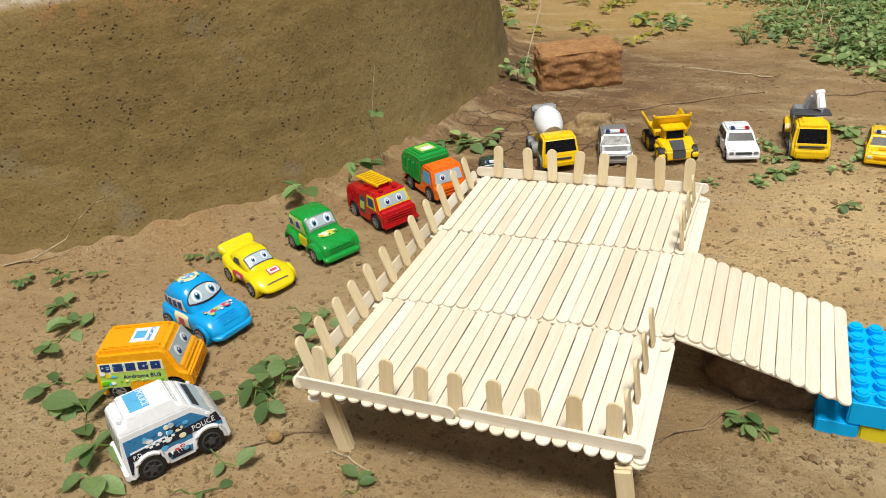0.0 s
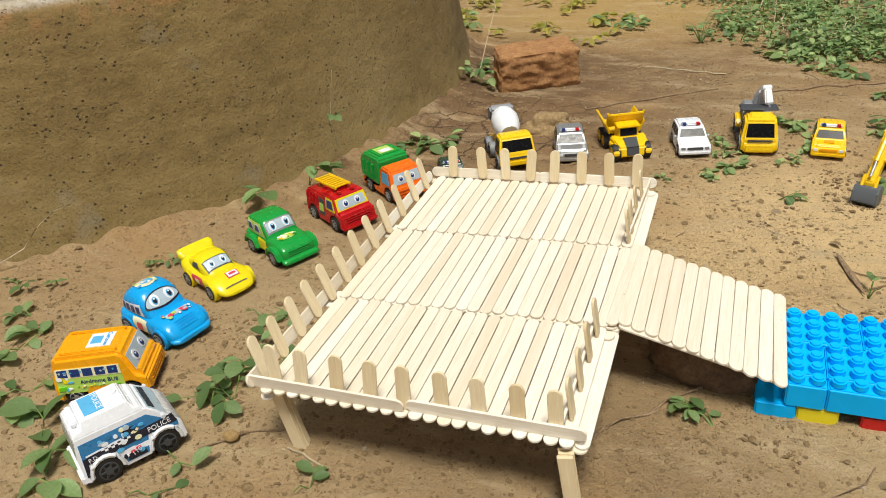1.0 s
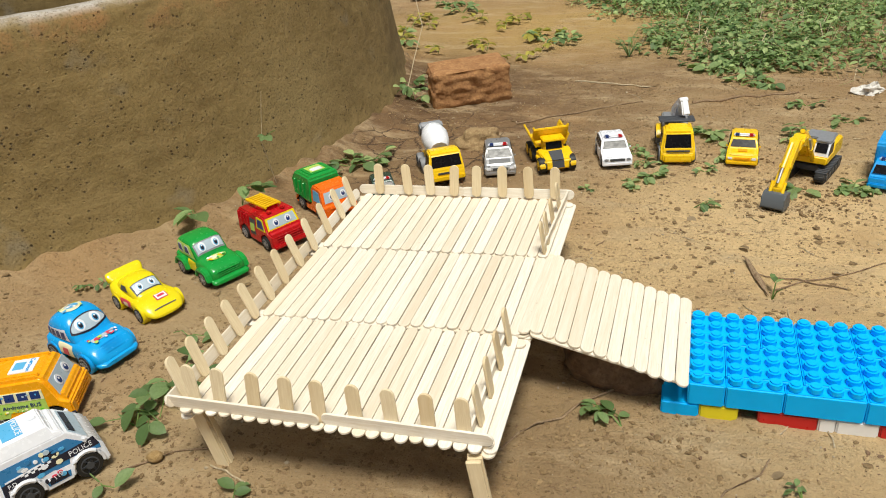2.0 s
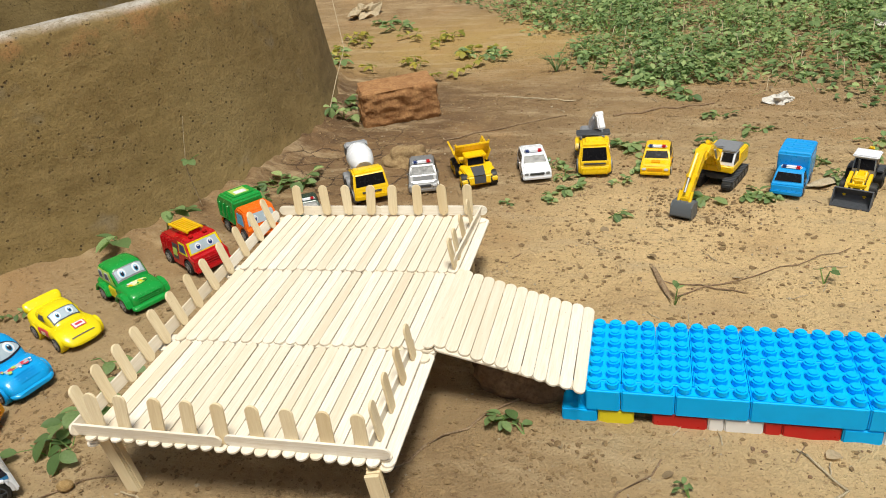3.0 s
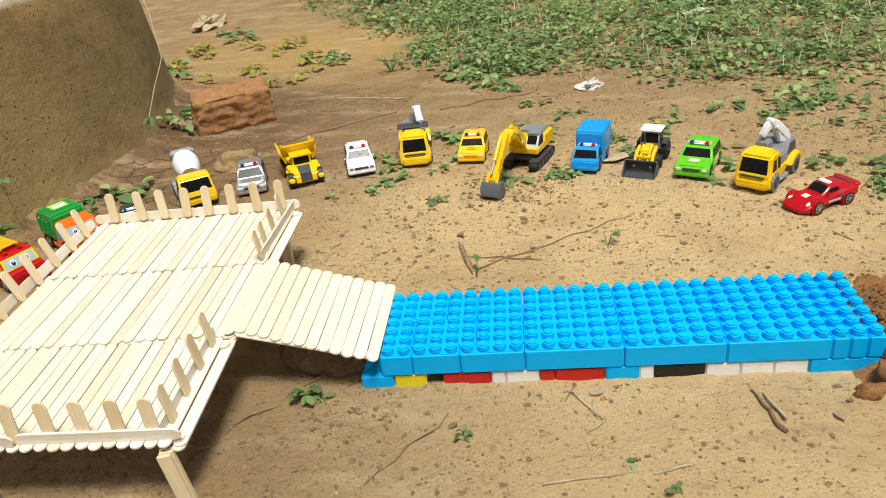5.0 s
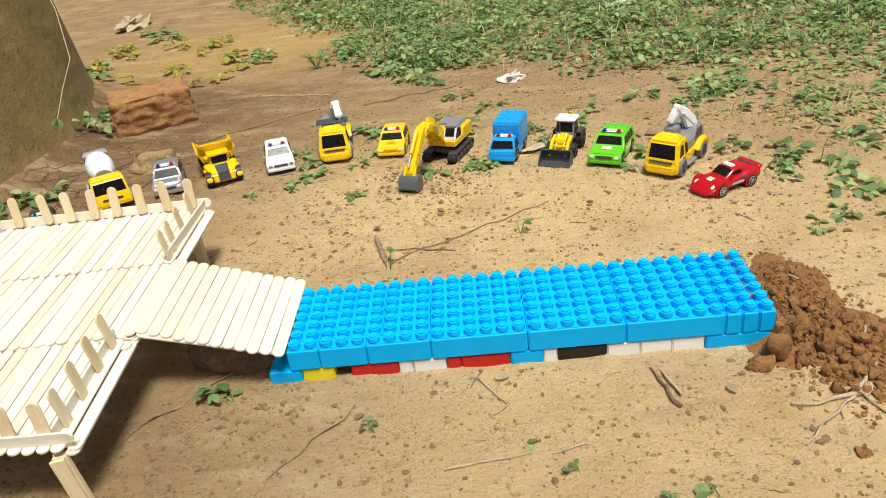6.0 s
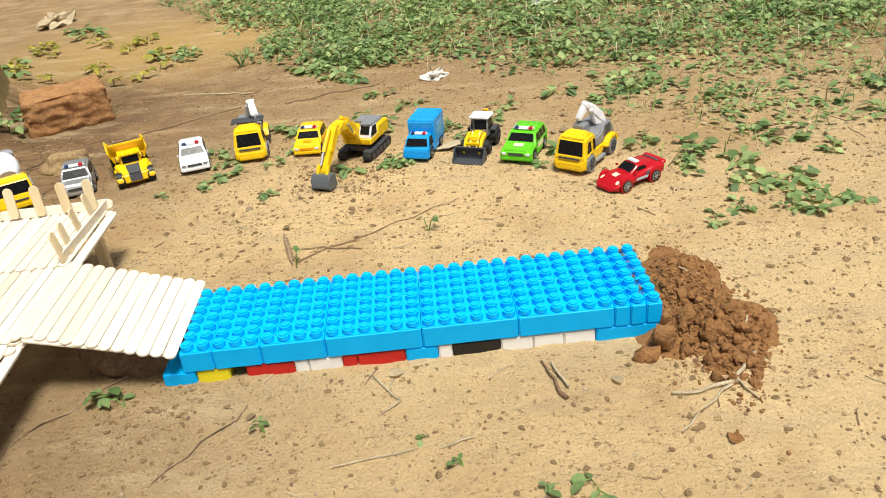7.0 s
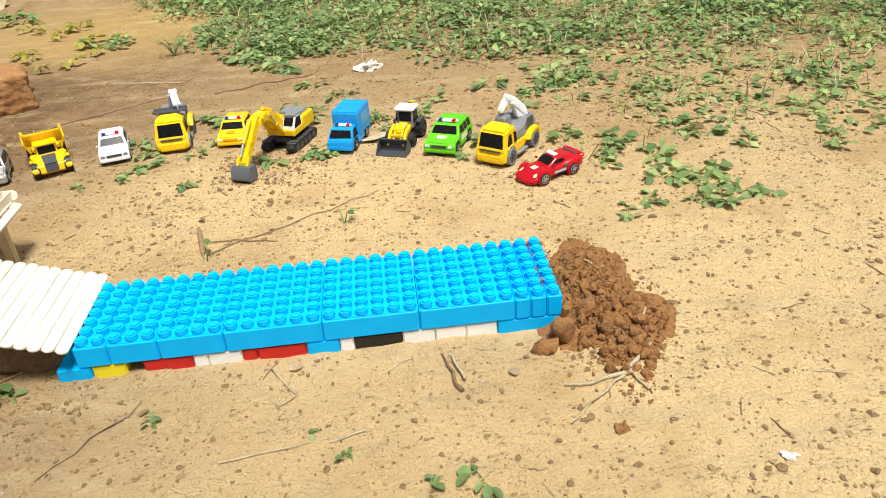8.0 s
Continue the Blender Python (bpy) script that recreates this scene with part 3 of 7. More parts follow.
def outline(top, wheels, r, zb, gap=0.0016):
    """Side outline: the given upper line from rear to front, then the underside with wheel arches."""
    pts = list(top)
    ra = r + gap
    for xw in sorted(wheels, reverse=True):
        pts.append((xw + ra, zb))
        for k in range(1, 6):
            a = math.pi * k / 6
            pts.append((xw + ra * math.cos(a), max(zb + 0.001, r + ra * math.sin(a))))
        pts.append((xw - ra, zb))
    return pts


def narrowing(W, z0, z1, k):
    return lambda z, x=0.0: W / 2 * (1 - k * max(0.0, min(1.0, (z - z0) / (z1 - z0))))


_wheels = {}


def wheels(root, xs, track, r, w, tyre=BLACK, rim=STEEL):
    key = (round(r, 5), round(w, 5), tyre.name, rim.name)
    for x in xs:
        for s in (1, -1):
            m = pose(x, s * (track / 2 - w / 2), r, 0, 0, 0 if s > 0 else 180)
            if key not in _wheels:
                o = part("wheel", tube(bmesh.new(), (0, 0, 0), r, w, "Y", 22, 0.0009), tyre, root)
                bm = tube(bmesh.new(), (0, w / 2, 0), r * 0.30, 0.0014, "Y", 12)
                for k in range(6):
                    box(bm, (0, w / 2 + 0.0001, 0), (r * 1.28, 0.0010, r * 0.16), 0.0002, 1, pose(0, 0, 0, 0, k * 60, 0))
                ring = bmesh.ops.create_circle(bm, segments=22, radius=r * 0.70, matrix=pose(0, w / 2 + 0.0001, 0, 90))
                e = list({e for v in ring["verts"] for e in v.link_edges})
                ex = bmesh.ops.extrude_edge_only(bm, edges=e)
                for v in [g for g in ex["geom"] if isinstance(g, bmesh.types.BMVert)]:
                    v.co.x *= 0.86
                    v.co.z *= 0.86
                    v.co.y += 0.0003
                q = part("rim", bm, rim, o)
                _wheels[key] = (o.data, q.data)
            else:
                a, b = _wheels[key]
                o, q = new("wheel", a), new("rim", b)
                o.parent, q.parent = root, o
            o.matrix_basis = m


def body(root, top, W, z0, z1, k, paint, wx, r, zb=0.005, bevel=0.0018, name="body"):
    h = narrowing(W, z0, z1, k)
    part(name, hull(outline(top, wx, r, zb), h, bevel, 3, max(z0, r * 2 + 0.003)), paint, root, smooth=50)
    xs = [p[0] for p in top]
    part("chassis", box(bmesh.new(), ((min(xs) + max(xs)) / 2, 0, 0.0072), ((max(xs) - min(xs)) * 0.84, W * 0.62, 0.0060), 0.001), BLACK, root)
    return h


def sides(root, h, pts, mat, name, label="", t=0.0003, which=(1, -1)):
    for s in which:
        q = [(x, s * (h(z, x)), z) for x, z in pts]
        part(name, slab(bmesh.new(), q if s < 0 else q[::-1], t), mat, root, label, 0)


def across(root, p0, p1, w0, w1, mat, name, label="", t=0.0003, y=0.0):
    """A plate from side-view point p0 to p1, w0 and w1 its half-widths there."""
    q = [(p0[0], y - w0, p0[1]), (p0[0], y + w0, p0[1]), (p1[0], y + w1, p1[1]), (p1[0], y - w1, p1[1])]
    return part(name, slab(bmesh.new(), q, t), mat, root, label, 0)


def eyes(root, p0, p1, w0, w1, white=WHITE, iris=SKYP, size=0.0042, gap=0.0075):
    """A printed windscreen with two round painted eyes."""
    pl = across(root, p0, p1, w0, w1, white, "windscreen", "white printed windscreen with two eyes")
    d = Vector((p1[0] - p0[0], 0, p1[1] - p0[1]))
    up = d.normalized() * (1 if d.z > 0 else -1)
    nrm = Vector((0, 1, 0)).cross(up) * -1
    if nrm.x < 0:
        nrm = -nrm
    mid = Vector(((p0[0] + p1[0]) / 2, 0, (p0[1] + p1[1]) / 2))
    rot = Matrix((Vector((0, 1, 0)), up, nrm)).transposed().to_4x4()
    for s in (1, -1):
        for rr, mt, lift, dy in ((size, iris, 0.0005, 0.0), (size * 0.62, NAVY, 0.0008, -0.0004), (size * 0.2, WHITE, 0.0011, 0.001)):
            bm = tube(bmesh.new(), (0, 0, 0), rr, 0.0006, "Z", 16)
            bm.transform(Matrix.Translation(mid + Vector((0, s * gap, 0)) + nrm * lift + up * dy) @ rot @ Matrix.Diagonal((0.85, 1.0, 1, 1)))
            part("printed_eye", bm, mt, pl, smooth=0)
    return pl


def dabs(root, h, x0, x1, z0, z1, n, seed, mats, size=0.0022):
    """Small coloured patches of a busy printed sticker, on both sides."""
    g = random.Random(seed)
    for k in range(n):
        x, z, a = g.uniform(x0, x1), g.uniform(z0, z1), size * g.uniform(0.4, 1.2)
        b = size * g.uniform(0.3, 0.8)
        sides(root, h, [(x + a * math.cos(q * math.tau / 8), z + b * math.sin(q * math.tau / 8)) for q in range(8)], mats[k % len(mats)], "side_print", t=0.0008 + 0.00003 * k)


def shell_dabs(root, sh, x0, x1, y0, y1, n, seed, mats, size=0.0018):
    g = random.Random(seed)
    for k in range(n):
        x, y, a, b = g.uniform(x0, x1), g.uniform(y0, y1), size * g.uniform(0.4, 1.1), size * g.uniform(0.5, 1.4)
        sh.over(root, x - a, x + a, y - b, y + b, mats[k % len(mats)], "sticker_print", "", 0.0012 + 0.00004 * k, True, 4)


def lightbar(root, x, z, w=0.018):
    w *= 1.15
    bm = box(bmesh.new(), (x, 0, z + 0.0010), (0.0064, w, 0.0028), 0.0012)
    bar = part("light_bar", bm, WHITE, root, "police light bar in red, white and blue")
    part("red_lamp", box(bmesh.new(), (x + 0.0002, w * 0.33, z + 0.0013), (0.0062, w * 0.27, 0.0029), 0.0011), RED, bar)
    part("blue_lamp", box(bmesh.new(), (x + 0.0002, -w * 0.33, z + 0.0013), (0.0062, w * 0.27, 0.0029), 0.0011), NAVY, bar)


def grille(root, x, z0, z1, w, mat, n=4, tilt=0.0):
    for k in range(n):
        z = z0 + (z1 - z0) * k / (n - 1)
        part("grille_bar", box(bmesh.new(), (x - tilt * (z - z0), 0, z), (0.0010, w, (z1 - z0) / n * 0.5), 0.0003, 1), mat, root, smooth=0)


# police van
v = thing("toy_police_van", place(-0.1060, -0.0290, 59, 1.03) @ Matrix.Diagonal((0.98, 1, 1.10, 1)), "white plastic toy police van with blue side prints", "toy van")
h = body(v, [(-0.035, 0.006), (-0.0355, 0.024), (-0.033, 0.0375), (0.015, 0.0375), (0.028, 0.0265), (0.0345, 0.0205), (0.036, 0.006)], 0.043, 0.012, 0.0375, 0.18, WHITE, (0.0210, -0.0200), 0.0090)
part("roof_box", hull([(-0.034, 0.0370), (-0.032, 0.0405), (-0.027, 0.0415), (-0.025, 0.0460), (0.006, 0.0460), (0.0085, 0.0412), (0.013, 0.0400), (0.015, 0.0370)],
                      lambda z, x=0: 0.0175 - (0.0045 if z > 0.043 else (0.0015 if z > 0.039 else 0)), 0.0009), WHITE, v)
part("beacon", box(bmesh.new(), (-0.0285, 0, 0.0432), (0.0046, 0.022, 0.0040), 0.001), WHITE, v)
part("vent", tube(bmesh.new(), (0.001, 0.003, 0.0464), 0.0034, 0.0012, seg=18, bevel=0.0004), WHITE, v)
across(v, (-0.021, 0.0461), (-0.008, 0.0461), 0.0105, 0.0105, SKYP, "roof_print", "pale blue roof sticker")
writing("POLICE", 0.0058, WHITE, v, Matrix.Translation((-0.0105, 0.0, 0.0465)) @ pose(0, 0, 0, 0, 0, -90))
ws = across(v, (0.0165, 0.0362), (0.0268, 0.0276), 0.0150, 0.0168, PALEP, "windscreen", "pale windscreen sticker with two dark eyes")
across(v, (0.0178, 0.0354), (0.0212, 0.0326), 0.0130, 0.0138, INK, "windscreen_print", t=0.0006)
sides(v, h, [(-0.0335, 0.0115), (-0.0320, 0.0335), (0.0140, 0.0335), (0.0260, 0.0245), (0.0320, 0.0215), (0.0320, 0.0175), (0.0110, 0.0205), (0.0080, 0.0085), (-0.0070, 0.0085), (-0.0105, 0.0205), (-0.0300, 0.0190)], MIDB, "side_print", "blue and navy printed side sticker")
sides(v, h, [(-0.0335, 0.0110), (-0.0325, 0.0235), (-0.0080, 0.0248), (-0.0095, 0.0195), (-0.0300, 0.0190), (-0.0310, 0.0110)], INK, "side_stripe", t=0.0005)
sides(v, h, [(-0.0090, 0.0200), (-0.0080, 0.0248), (0.0300, 0.0268), (0.0320, 0.0205)], INK, "side_stripe", t=0.0005)
sides(v, h, [(-0.0300, 0.0240), (-0.0300, 0.0250), (-0.0060, 0.0262), (-0.0060, 0.0252)], WHITE, "side_stripe", t=0.0006)
sides(v, h, [(-0.006, 0.0090), (-0.004, 0.0305), (0.004, 0.0305), (0.007, 0.0090)], INK, "side_stripe", t=0.0004)
hz = -h(0.0220) - 0.0006
writing("POLICE", 0.0050, WHITE, v, pose(0.0195, -h(0.0235) - 0.0009, 0.0234, 82, -3))
writing("110", 0.0046, WHITE, v, pose(0.0005, -h(0.014) - 0.0016, 0.0140, 86, -18))
writing("P.D.", 0.0040, WHITE, v, pose(-0.0260, -h(0.0215) - 0.0009, 0.0214, 82, -3))
dabs(v, h, -0.028, 0.010, 0.0270, 0.0320, 12, 3, (SKYP, WHITE, PALEP, MIDB, CREAM))
dabs(v, h, -0.010, 0.006, 0.0110, 0.0300, 10, 4, (WHITE, SKYP, PINK, INK, CREAM))
for k in range(9):                                  # checker band behind the lettering
    for j in range(2):
        x = -0.0200 + k * 0.0022
        if (k + j) % 2:
            sides(v, h, [(x, 0.0226 + j * 0.0013), (x, 0.0239 + j * 0.0013), (x + 0.0022, 0.0239 + j * 0.0013), (x + 0.0022, 0.0226 + j * 0.0013)], WHITE, "checker", t=0.0009)
part("bumper", box(bmesh.new(), (-0.0358, 0, 0.0085), (0.004, 0.041, 0.006), 0.001), WHITE, v)
for s in (1, -1):
    part("mirror", box(bmesh.new(), (0.024, s * 0.0205, 0.0285), (0.003, 0.003, 0.004), 0.0008), WHITE, v)
for x in (0.0210, -0.0200):
    for s in (1, -1):
        pts = [(math.cos(a) * r, 0, math.sin(a) * r) for r, a in [(0.0108, math.radians(k)) for k in range(-5, 186, 19)]]
        lip = part("wheel_arch", rod(bmesh.new(), pts, 0.0016, 0.0016, 6), WHITE, v)
        lip.location = (x, s * 0.0212, 0.0092)
wheels(v, (0.0210, -0.0200), 0.0450, 0.0094, 0.0080, BLACK, DARK)

# orange bus
v = thing("toy_bus", place(-0.1745, 0.0290, 26, 1.07), "orange-yellow plastic toy bus with printed windows", "toy bus")
h = body(v, [(-0.034, 0.006), (-0.0345, 0.020), (-0.031, 0.0405), (0.017, 0.0415), (0.0215, 0.038), (0.028, 0.0225), (0.034, 0.0205), (0.035, 0.006)], 0.044, 0.014, 0.041, 0.16, ORANGE, (0.021, -0.020), 0.0075)
part("roof_rib", box(bmesh.new(), (-0.005, 0.013, 0.0413), (0.042, 0.003, 0.0018), 0.0007), ORANGE, v)
part("roof_rib", box(bmesh.new(), (-0.005, -0.013, 0.0413), (0.042, 0.003, 0.0018), 0.0007), ORANGE, v)
eyes(v, (0.0222, 0.0368), (0.0275, 0.0240), 0.0165, 0.0180, PALEP, WHITE, 0.0044, 0.0078)
sides(v, h, [(-0.0315, 0.0120), (-0.0300, 0.0320), (0.0165, 0.0320), (0.0180, 0.0120), (0.0110, 0.0120), (0.0100, 0.0160), (-0.0090, 0.0160), (-0.0105, 0.0120)], FRESH, "side_print", "green and yellow printed side sticker")
sides(v, h, [(-0.0305, 0.0245), (-0.0300, 0.0320), (0.0165, 0.0320), (0.0170, 0.0245)], CREAM, "side_stripe", t=0.0005)
for k in range(5):
    x = -0.0285 + k * 0.0091
    sides(v, h, [(x, 0.0255), (x, 0.0315), (x + 0.0070, 0.0315), (x + 0.0070, 0.0255)], NAVY, "window", t=0.0008)
dabs(v, h, -0.030, -0.020, 0.0140, 0.0250, 10, 5, (LEMON, WHITE, SKYP, LIME))
dabs(v, h, -0.017, 0.014, 0.0165, 0.0178, 9, 7, (LEMON, CREAM, LIME), 0.0012)
dabs(v, h, -0.027, 0.014, 0.0275, 0.0300, 9, 6, (SKYP, PALEP), 0.0012)
writing("Airdrome BUS", 0.0046, NAVY, v, pose(0.0, -h(0.0205) - 0.0006, 0.0206, 86, 0))
across(v, (-0.008, 0.0412), (0.010, 0.0415), 0.0085, 0.0085, WHITE, "roof_print", "white roof sticker with blue letters", t=0.0004)
writing("Cartoon", 0.0048, BLUE, v, Matrix.Translation((0.006, 0, 0.0421)) @ pose(0, 0, 0, 0, 0, -90))
across(v, (-0.006, 0.0414), (0.002, 0.0415), 0.0045, 0.0045, SKYP, "roof_print", t=0.0005)
grille(v, 0.0353, 0.010, 0.018, 0.030, ORANGE)
wheels(v, (0.021, -0.020), 0.0440, 0.0075, 0.0080)

# ---- rounded shells: x forward, cross-sections between a box and an oval ----
class Shell:
    def __init__(self, stations, power=3.2):
        self.s, self.p = [np.array(v, float) for v in zip(*stations)], power

    def at(self, x):
        """Half-width, top and underside at x, smoothly between the stations."""
        xs = self.s[0]
        x = min(max(x, xs[0]), xs[-1])
        i = min(max(int(np.searchsorted(xs, x)) - 1, 0), len(xs) - 2)
        t = (x - xs[i]) / (xs[i + 1] - xs[i])
        out = []
        for q in self.s[1:]:
            m0 = (q[i + 1] - q[max(i - 1, 0)]) / (xs[i + 1] - xs[max(i - 1, 0)])
            m1 = (q[min(i + 2, len(xs) - 1)] - q[i]) / (xs[min(i + 2, len(xs) - 1)] - xs[i])
            h = xs[i + 1] - xs[i]
            out.append((2 * t ** 3 - 3 * t * t + 1) * q[i] + (t ** 3 - 2 * t * t + t) * h * m0 + (3 * t * t - 2 * t ** 3) * q[i + 1] + (t ** 3 - t * t) * h * m1)
        return out

    def mesh(self, n=34, around=28):
        bm = bmesh.new()
        rings = []
        for k in range(n + 1):
            u = k / n
            x = self.s[0][0] + (self.s[0][-1] - self.s[0][0]) * (0.5 - 0.5 * math.cos(math.pi * u))
            a, zt, zb = self.at(x)
            zm, b = (zt + zb) / 2, (zt - zb) / 2
            ring = []
            for j in range(around):
                c, s = math.cos(j * math.tau / around), math.sin(j * math.tau / around)
                e = 2 / self.p
                ring.append(bm.verts.new((x, a * math.copysign(abs(c) ** e, c), zm + b * math.copysign(abs(s) ** e, s))))
            rings.append(ring)
        for u, v in zip(rings, rings[1:]):
            for j in range(around):
                bm.faces.new((u[j], u[(j + 1) % around], v[(j + 1) % around], v[j]))
        bm.faces.new(rings[0])
        bm.faces.new(rings[-1][::-1])
        return bm

    def top(self, x, y):
        a, zt, zb = self.at(x)
        return (zt + zb) / 2 + (zt - zb) / 2 * max(0.0, 1 - abs(y / a) ** self.p) ** (1 / self.p)

    def side(self, x, z):
        a, zt, zb = self.at(x)
        return a * max(0.0, 1 - abs((z - (zt + zb) / 2) / ((zt - zb) / 2)) ** self.p) ** (1 / self.p)

    def over(self, root, x0, x1, y0, y1, mat, name, label="", lift=0.0004, oval=False, n=10):
        """A print that follows the upper surface."""
        bm = bmesh.new()
        g = []
        for i in range(n + 1):
            row = []
            for j in range(n + 1):
                u, v = 2 * i / n - 1, 2 * j / n - 1
                if oval:
                    u, v = u * math.sqrt(1 - v * v / 2), v * math.sqrt(1 - u * u / 2)
                x, y = (x0 + x1) / 2 + (x1 - x0) / 2 * u, (y0 + y1) / 2 + (y1 - y0) / 2 * v
                row.append(bm.verts.new((x + lift * 0.6, y, self.top(x, y) + lift)))
            g.append(row)
        for i in range(n):
            for j in range(n):
                bm.faces.new((g[i][j], g[i + 1][j], g[i + 1][j + 1], g[i][j + 1]))
        return part(name, bm, mat, root, label, 60)

    def flank(self, root, pts, mat, name, label="", lift=0.0004, n=8):
        """A print on both sides: four corners (x, z) round it."""
        out = []
        for s in (1, -1):
            bm = bmesh.new()
            g = []
            for i in range(n + 1):
                row = []
                for j in range(n + 1):
                    u, v = i / n, j / n
                    x = (1 - u) * ((1 - v) * pts[0][0] + v * pts[1][0]) + u * ((1 - v) * pts[3][0] + v * pts[2][0])
                    z = (1 - u) * ((1 - v) * pts[0][1] + v * pts[1][1]) + u * ((1 - v) * pts[3][1] + v * pts[2][1])
                    row.append(bm.verts.new((x, s * (self.side(x, z) + lift), z)))
                g.append(row)
            for i in range(n):
                for j in range(n):
                    bm.faces.new((g[i][j], g[i + 1][j], g[i + 1][j + 1], g[i][j + 1]))
            out.append(part(name, bm, mat, root, label, 60))
        return out


def shell_eyes(root, sh, x0, x1, w, iris=SKYP, gap=0.0074, rx=0.0036, ry=0.0046, frame_mat=None, goggles=False):
    """A windscreen print with two painted eyes on a rounded shell."""
    if frame_mat:
        sh.over(root, x0 - 0.0010, x1 + 0.0008, -w - 0.0012, w + 0.0012, frame_mat, "windscreen_border", "", 0.0003, goggles)
    rx, ry = rx * 0.62, ry * 0.60
    pl = sh.over(root, x0, x1, -w, w, PALEP, "windscreen", "printed windscreen with two painted eyes", 0.0006, goggles)
    xm = (x0 + x1) / 2
    for s in (1, -1):
        for k, (a, b, mt, dx) in enumerate(((rx * 1.55, ry * 1.40, WHITE, 0), (rx * 1.00, ry * 0.80, iris, 0.0005), (rx * 0.70, ry * 0.56, INK, 0.0006), (rx * 0.26, ry * 0.24, WHITE, -0.0004))):
            sh.over(pl, xm + dx - a, xm + dx + a, s * gap - b, s * gap + b, mt, "printed_eye", "", 0.0009 + 0.0003 * k, True, 8)


def arches(root, xs, track, r, mat=BLACK):
    for x in xs:
        for s in (1, -1):
            part("wheel_arch", tube(bmesh.new(), (x, s * (track / 2 - 0.0032), r), r * 1.16, 0.0070, "Y", 22, 0.0004), mat, root)


# blue bubble car
v = thing("toy_beetle_car", place(-0.1860, 0.1070, -14, 1.08), "glossy sky-blue plastic toy car with printed eyes", "toy car")
low = Shell([(-0.0350, 0.0130, 0.0170, 0.0060), (-0.0325, 0.0185, 0.0205, 0.0050), (-0.0220, 0.0208, 0.0225, 0.0045), (0.0000, 0.0205, 0.0225, 0.0045), (0.0150, 0.0208, 0.0235, 0.0045), (0.0280, 0.0200, 0.0205, 0.0045), (0.0350, 0.0175, 0.0150, 0.0045), (0.0375, 0.0120, 0.0110, 0.0050)], 3.4)
part("body", low.mesh(), CYAN, v, smooth=60)
cab = Shell([(-0.0335, 0.0090, 0.0220, 0.0120), (-0.0310, 0.0140, 0.0300, 0.0120), (-0.0220, 0.0172, 0.0385, 0.0120), (-0.0110, 0.0180, 0.0418, 0.0120), (-0.0010, 0.0178, 0.0395, 0.0120), (0.0065, 0.0172, 0.0320, 0.0120), (0.0120, 0.0160, 0.0235, 0.0120), (0.0150, 0.0120, 0.0190, 0.0120)], 2.9)
part("cabin", cab.mesh(), CYAN, v, smooth=60)
shell_eyes(v, cab, 0.0018, 0.0098, 0.0150, frame_mat=INK, gap=0.0070, rx=0.0034, ry=0.0050, goggles=True)
cab.flank(v, [(-0.0285, 0.0215), (-0.0260, 0.0305), (0.0000, 0.0325), (0.0040, 0.0225)], WHITE, "side_print", "white sticker with printed windows")
for k in range(4):
    x = -0.0255 + k * 0.0066
    cab.flank(v, [(x, 0.0230), (x + 0.0006, 0.0300), (x + 0.0052, 0.0305), (x + 0.0054, 0.0235)], NAVY, "window", lift=0.0007, n=4)
low.flank(v, [(-0.0100, 0.0085), (-0.0110, 0.0200), (0.0075, 0.0200), (0.0085, 0.0085)], CREAM, "side_print", "cream and pink printed door sticker")
low.flank(v, [(-0.0060, 0.0100), (-0.0050, 0.0170), (0.0020, 0.0170), (0.0020, 0.0100)], PINK, "side_print", lift=0.0007, n=4)
cab.over(v, -0.0205, -0.0050, -0.0090, 0.0090, CREAM, "roof_print", "cream and yellow round roof sticker", 0.0005, True)
cab.over(v, -0.0170, -0.0085, -0.0052, 0.0052, SKYP, "roof_print", "", 0.0008, True)
cab.over(v, -0.0150, -0.0110, -0.0050, 0.0000, WHITE, "roof_print", "", 0.0011, True)
shell_dabs(v, cab, -0.0190, -0.0065, -0.0080, 0.0080, 12, 1, (LEMON, WHITE, FRESH, SKYP))
shell_dabs(v, low, 0.0180, 0.0245, -0.0120, 0.0120, 12, 2, (WHITE, PINK, PALEP, FRESH), 0.0015)
low.over(v, 0.0190, 0.0232, -0.0100, 0.0100, PALEP, "bonnet_print", "white bonnet sticker with pink marks", 0.0004)
low.over(v, 0.0195, 0.0230, -0.0080, -0.0020, PINK, "bonnet_print", "", 0.0007, True)
low.over(v, 0.0195, 0.0230, 0.0020, 0.0080, PINK, "bonnet_print", "", 0.0007, True)
for k in range(4):
    low.over(v, 0.0285 + k * 0.0019, 0.0294 + k * 0.0019, -0.0085, 0.0085, CYAN, "grille_bar", "", 0.0007, False, 4)
part("bumper", Shell([(0.0320, 0.0190, 0.0105, 0.0050), (0.0365, 0.0185, 0.0100, 0.0050), (0.0395, 0.0150, 0.0090, 0.0055)], 4).mesh(10, 20), CYAN, v, smooth=60)
arches(v, (0.0215, -0.0205), 0.0428, 0.0080, CYAN)
wheels(v, (0.0215, -0.0205), 0.0450, 0.0080, 0.0080)

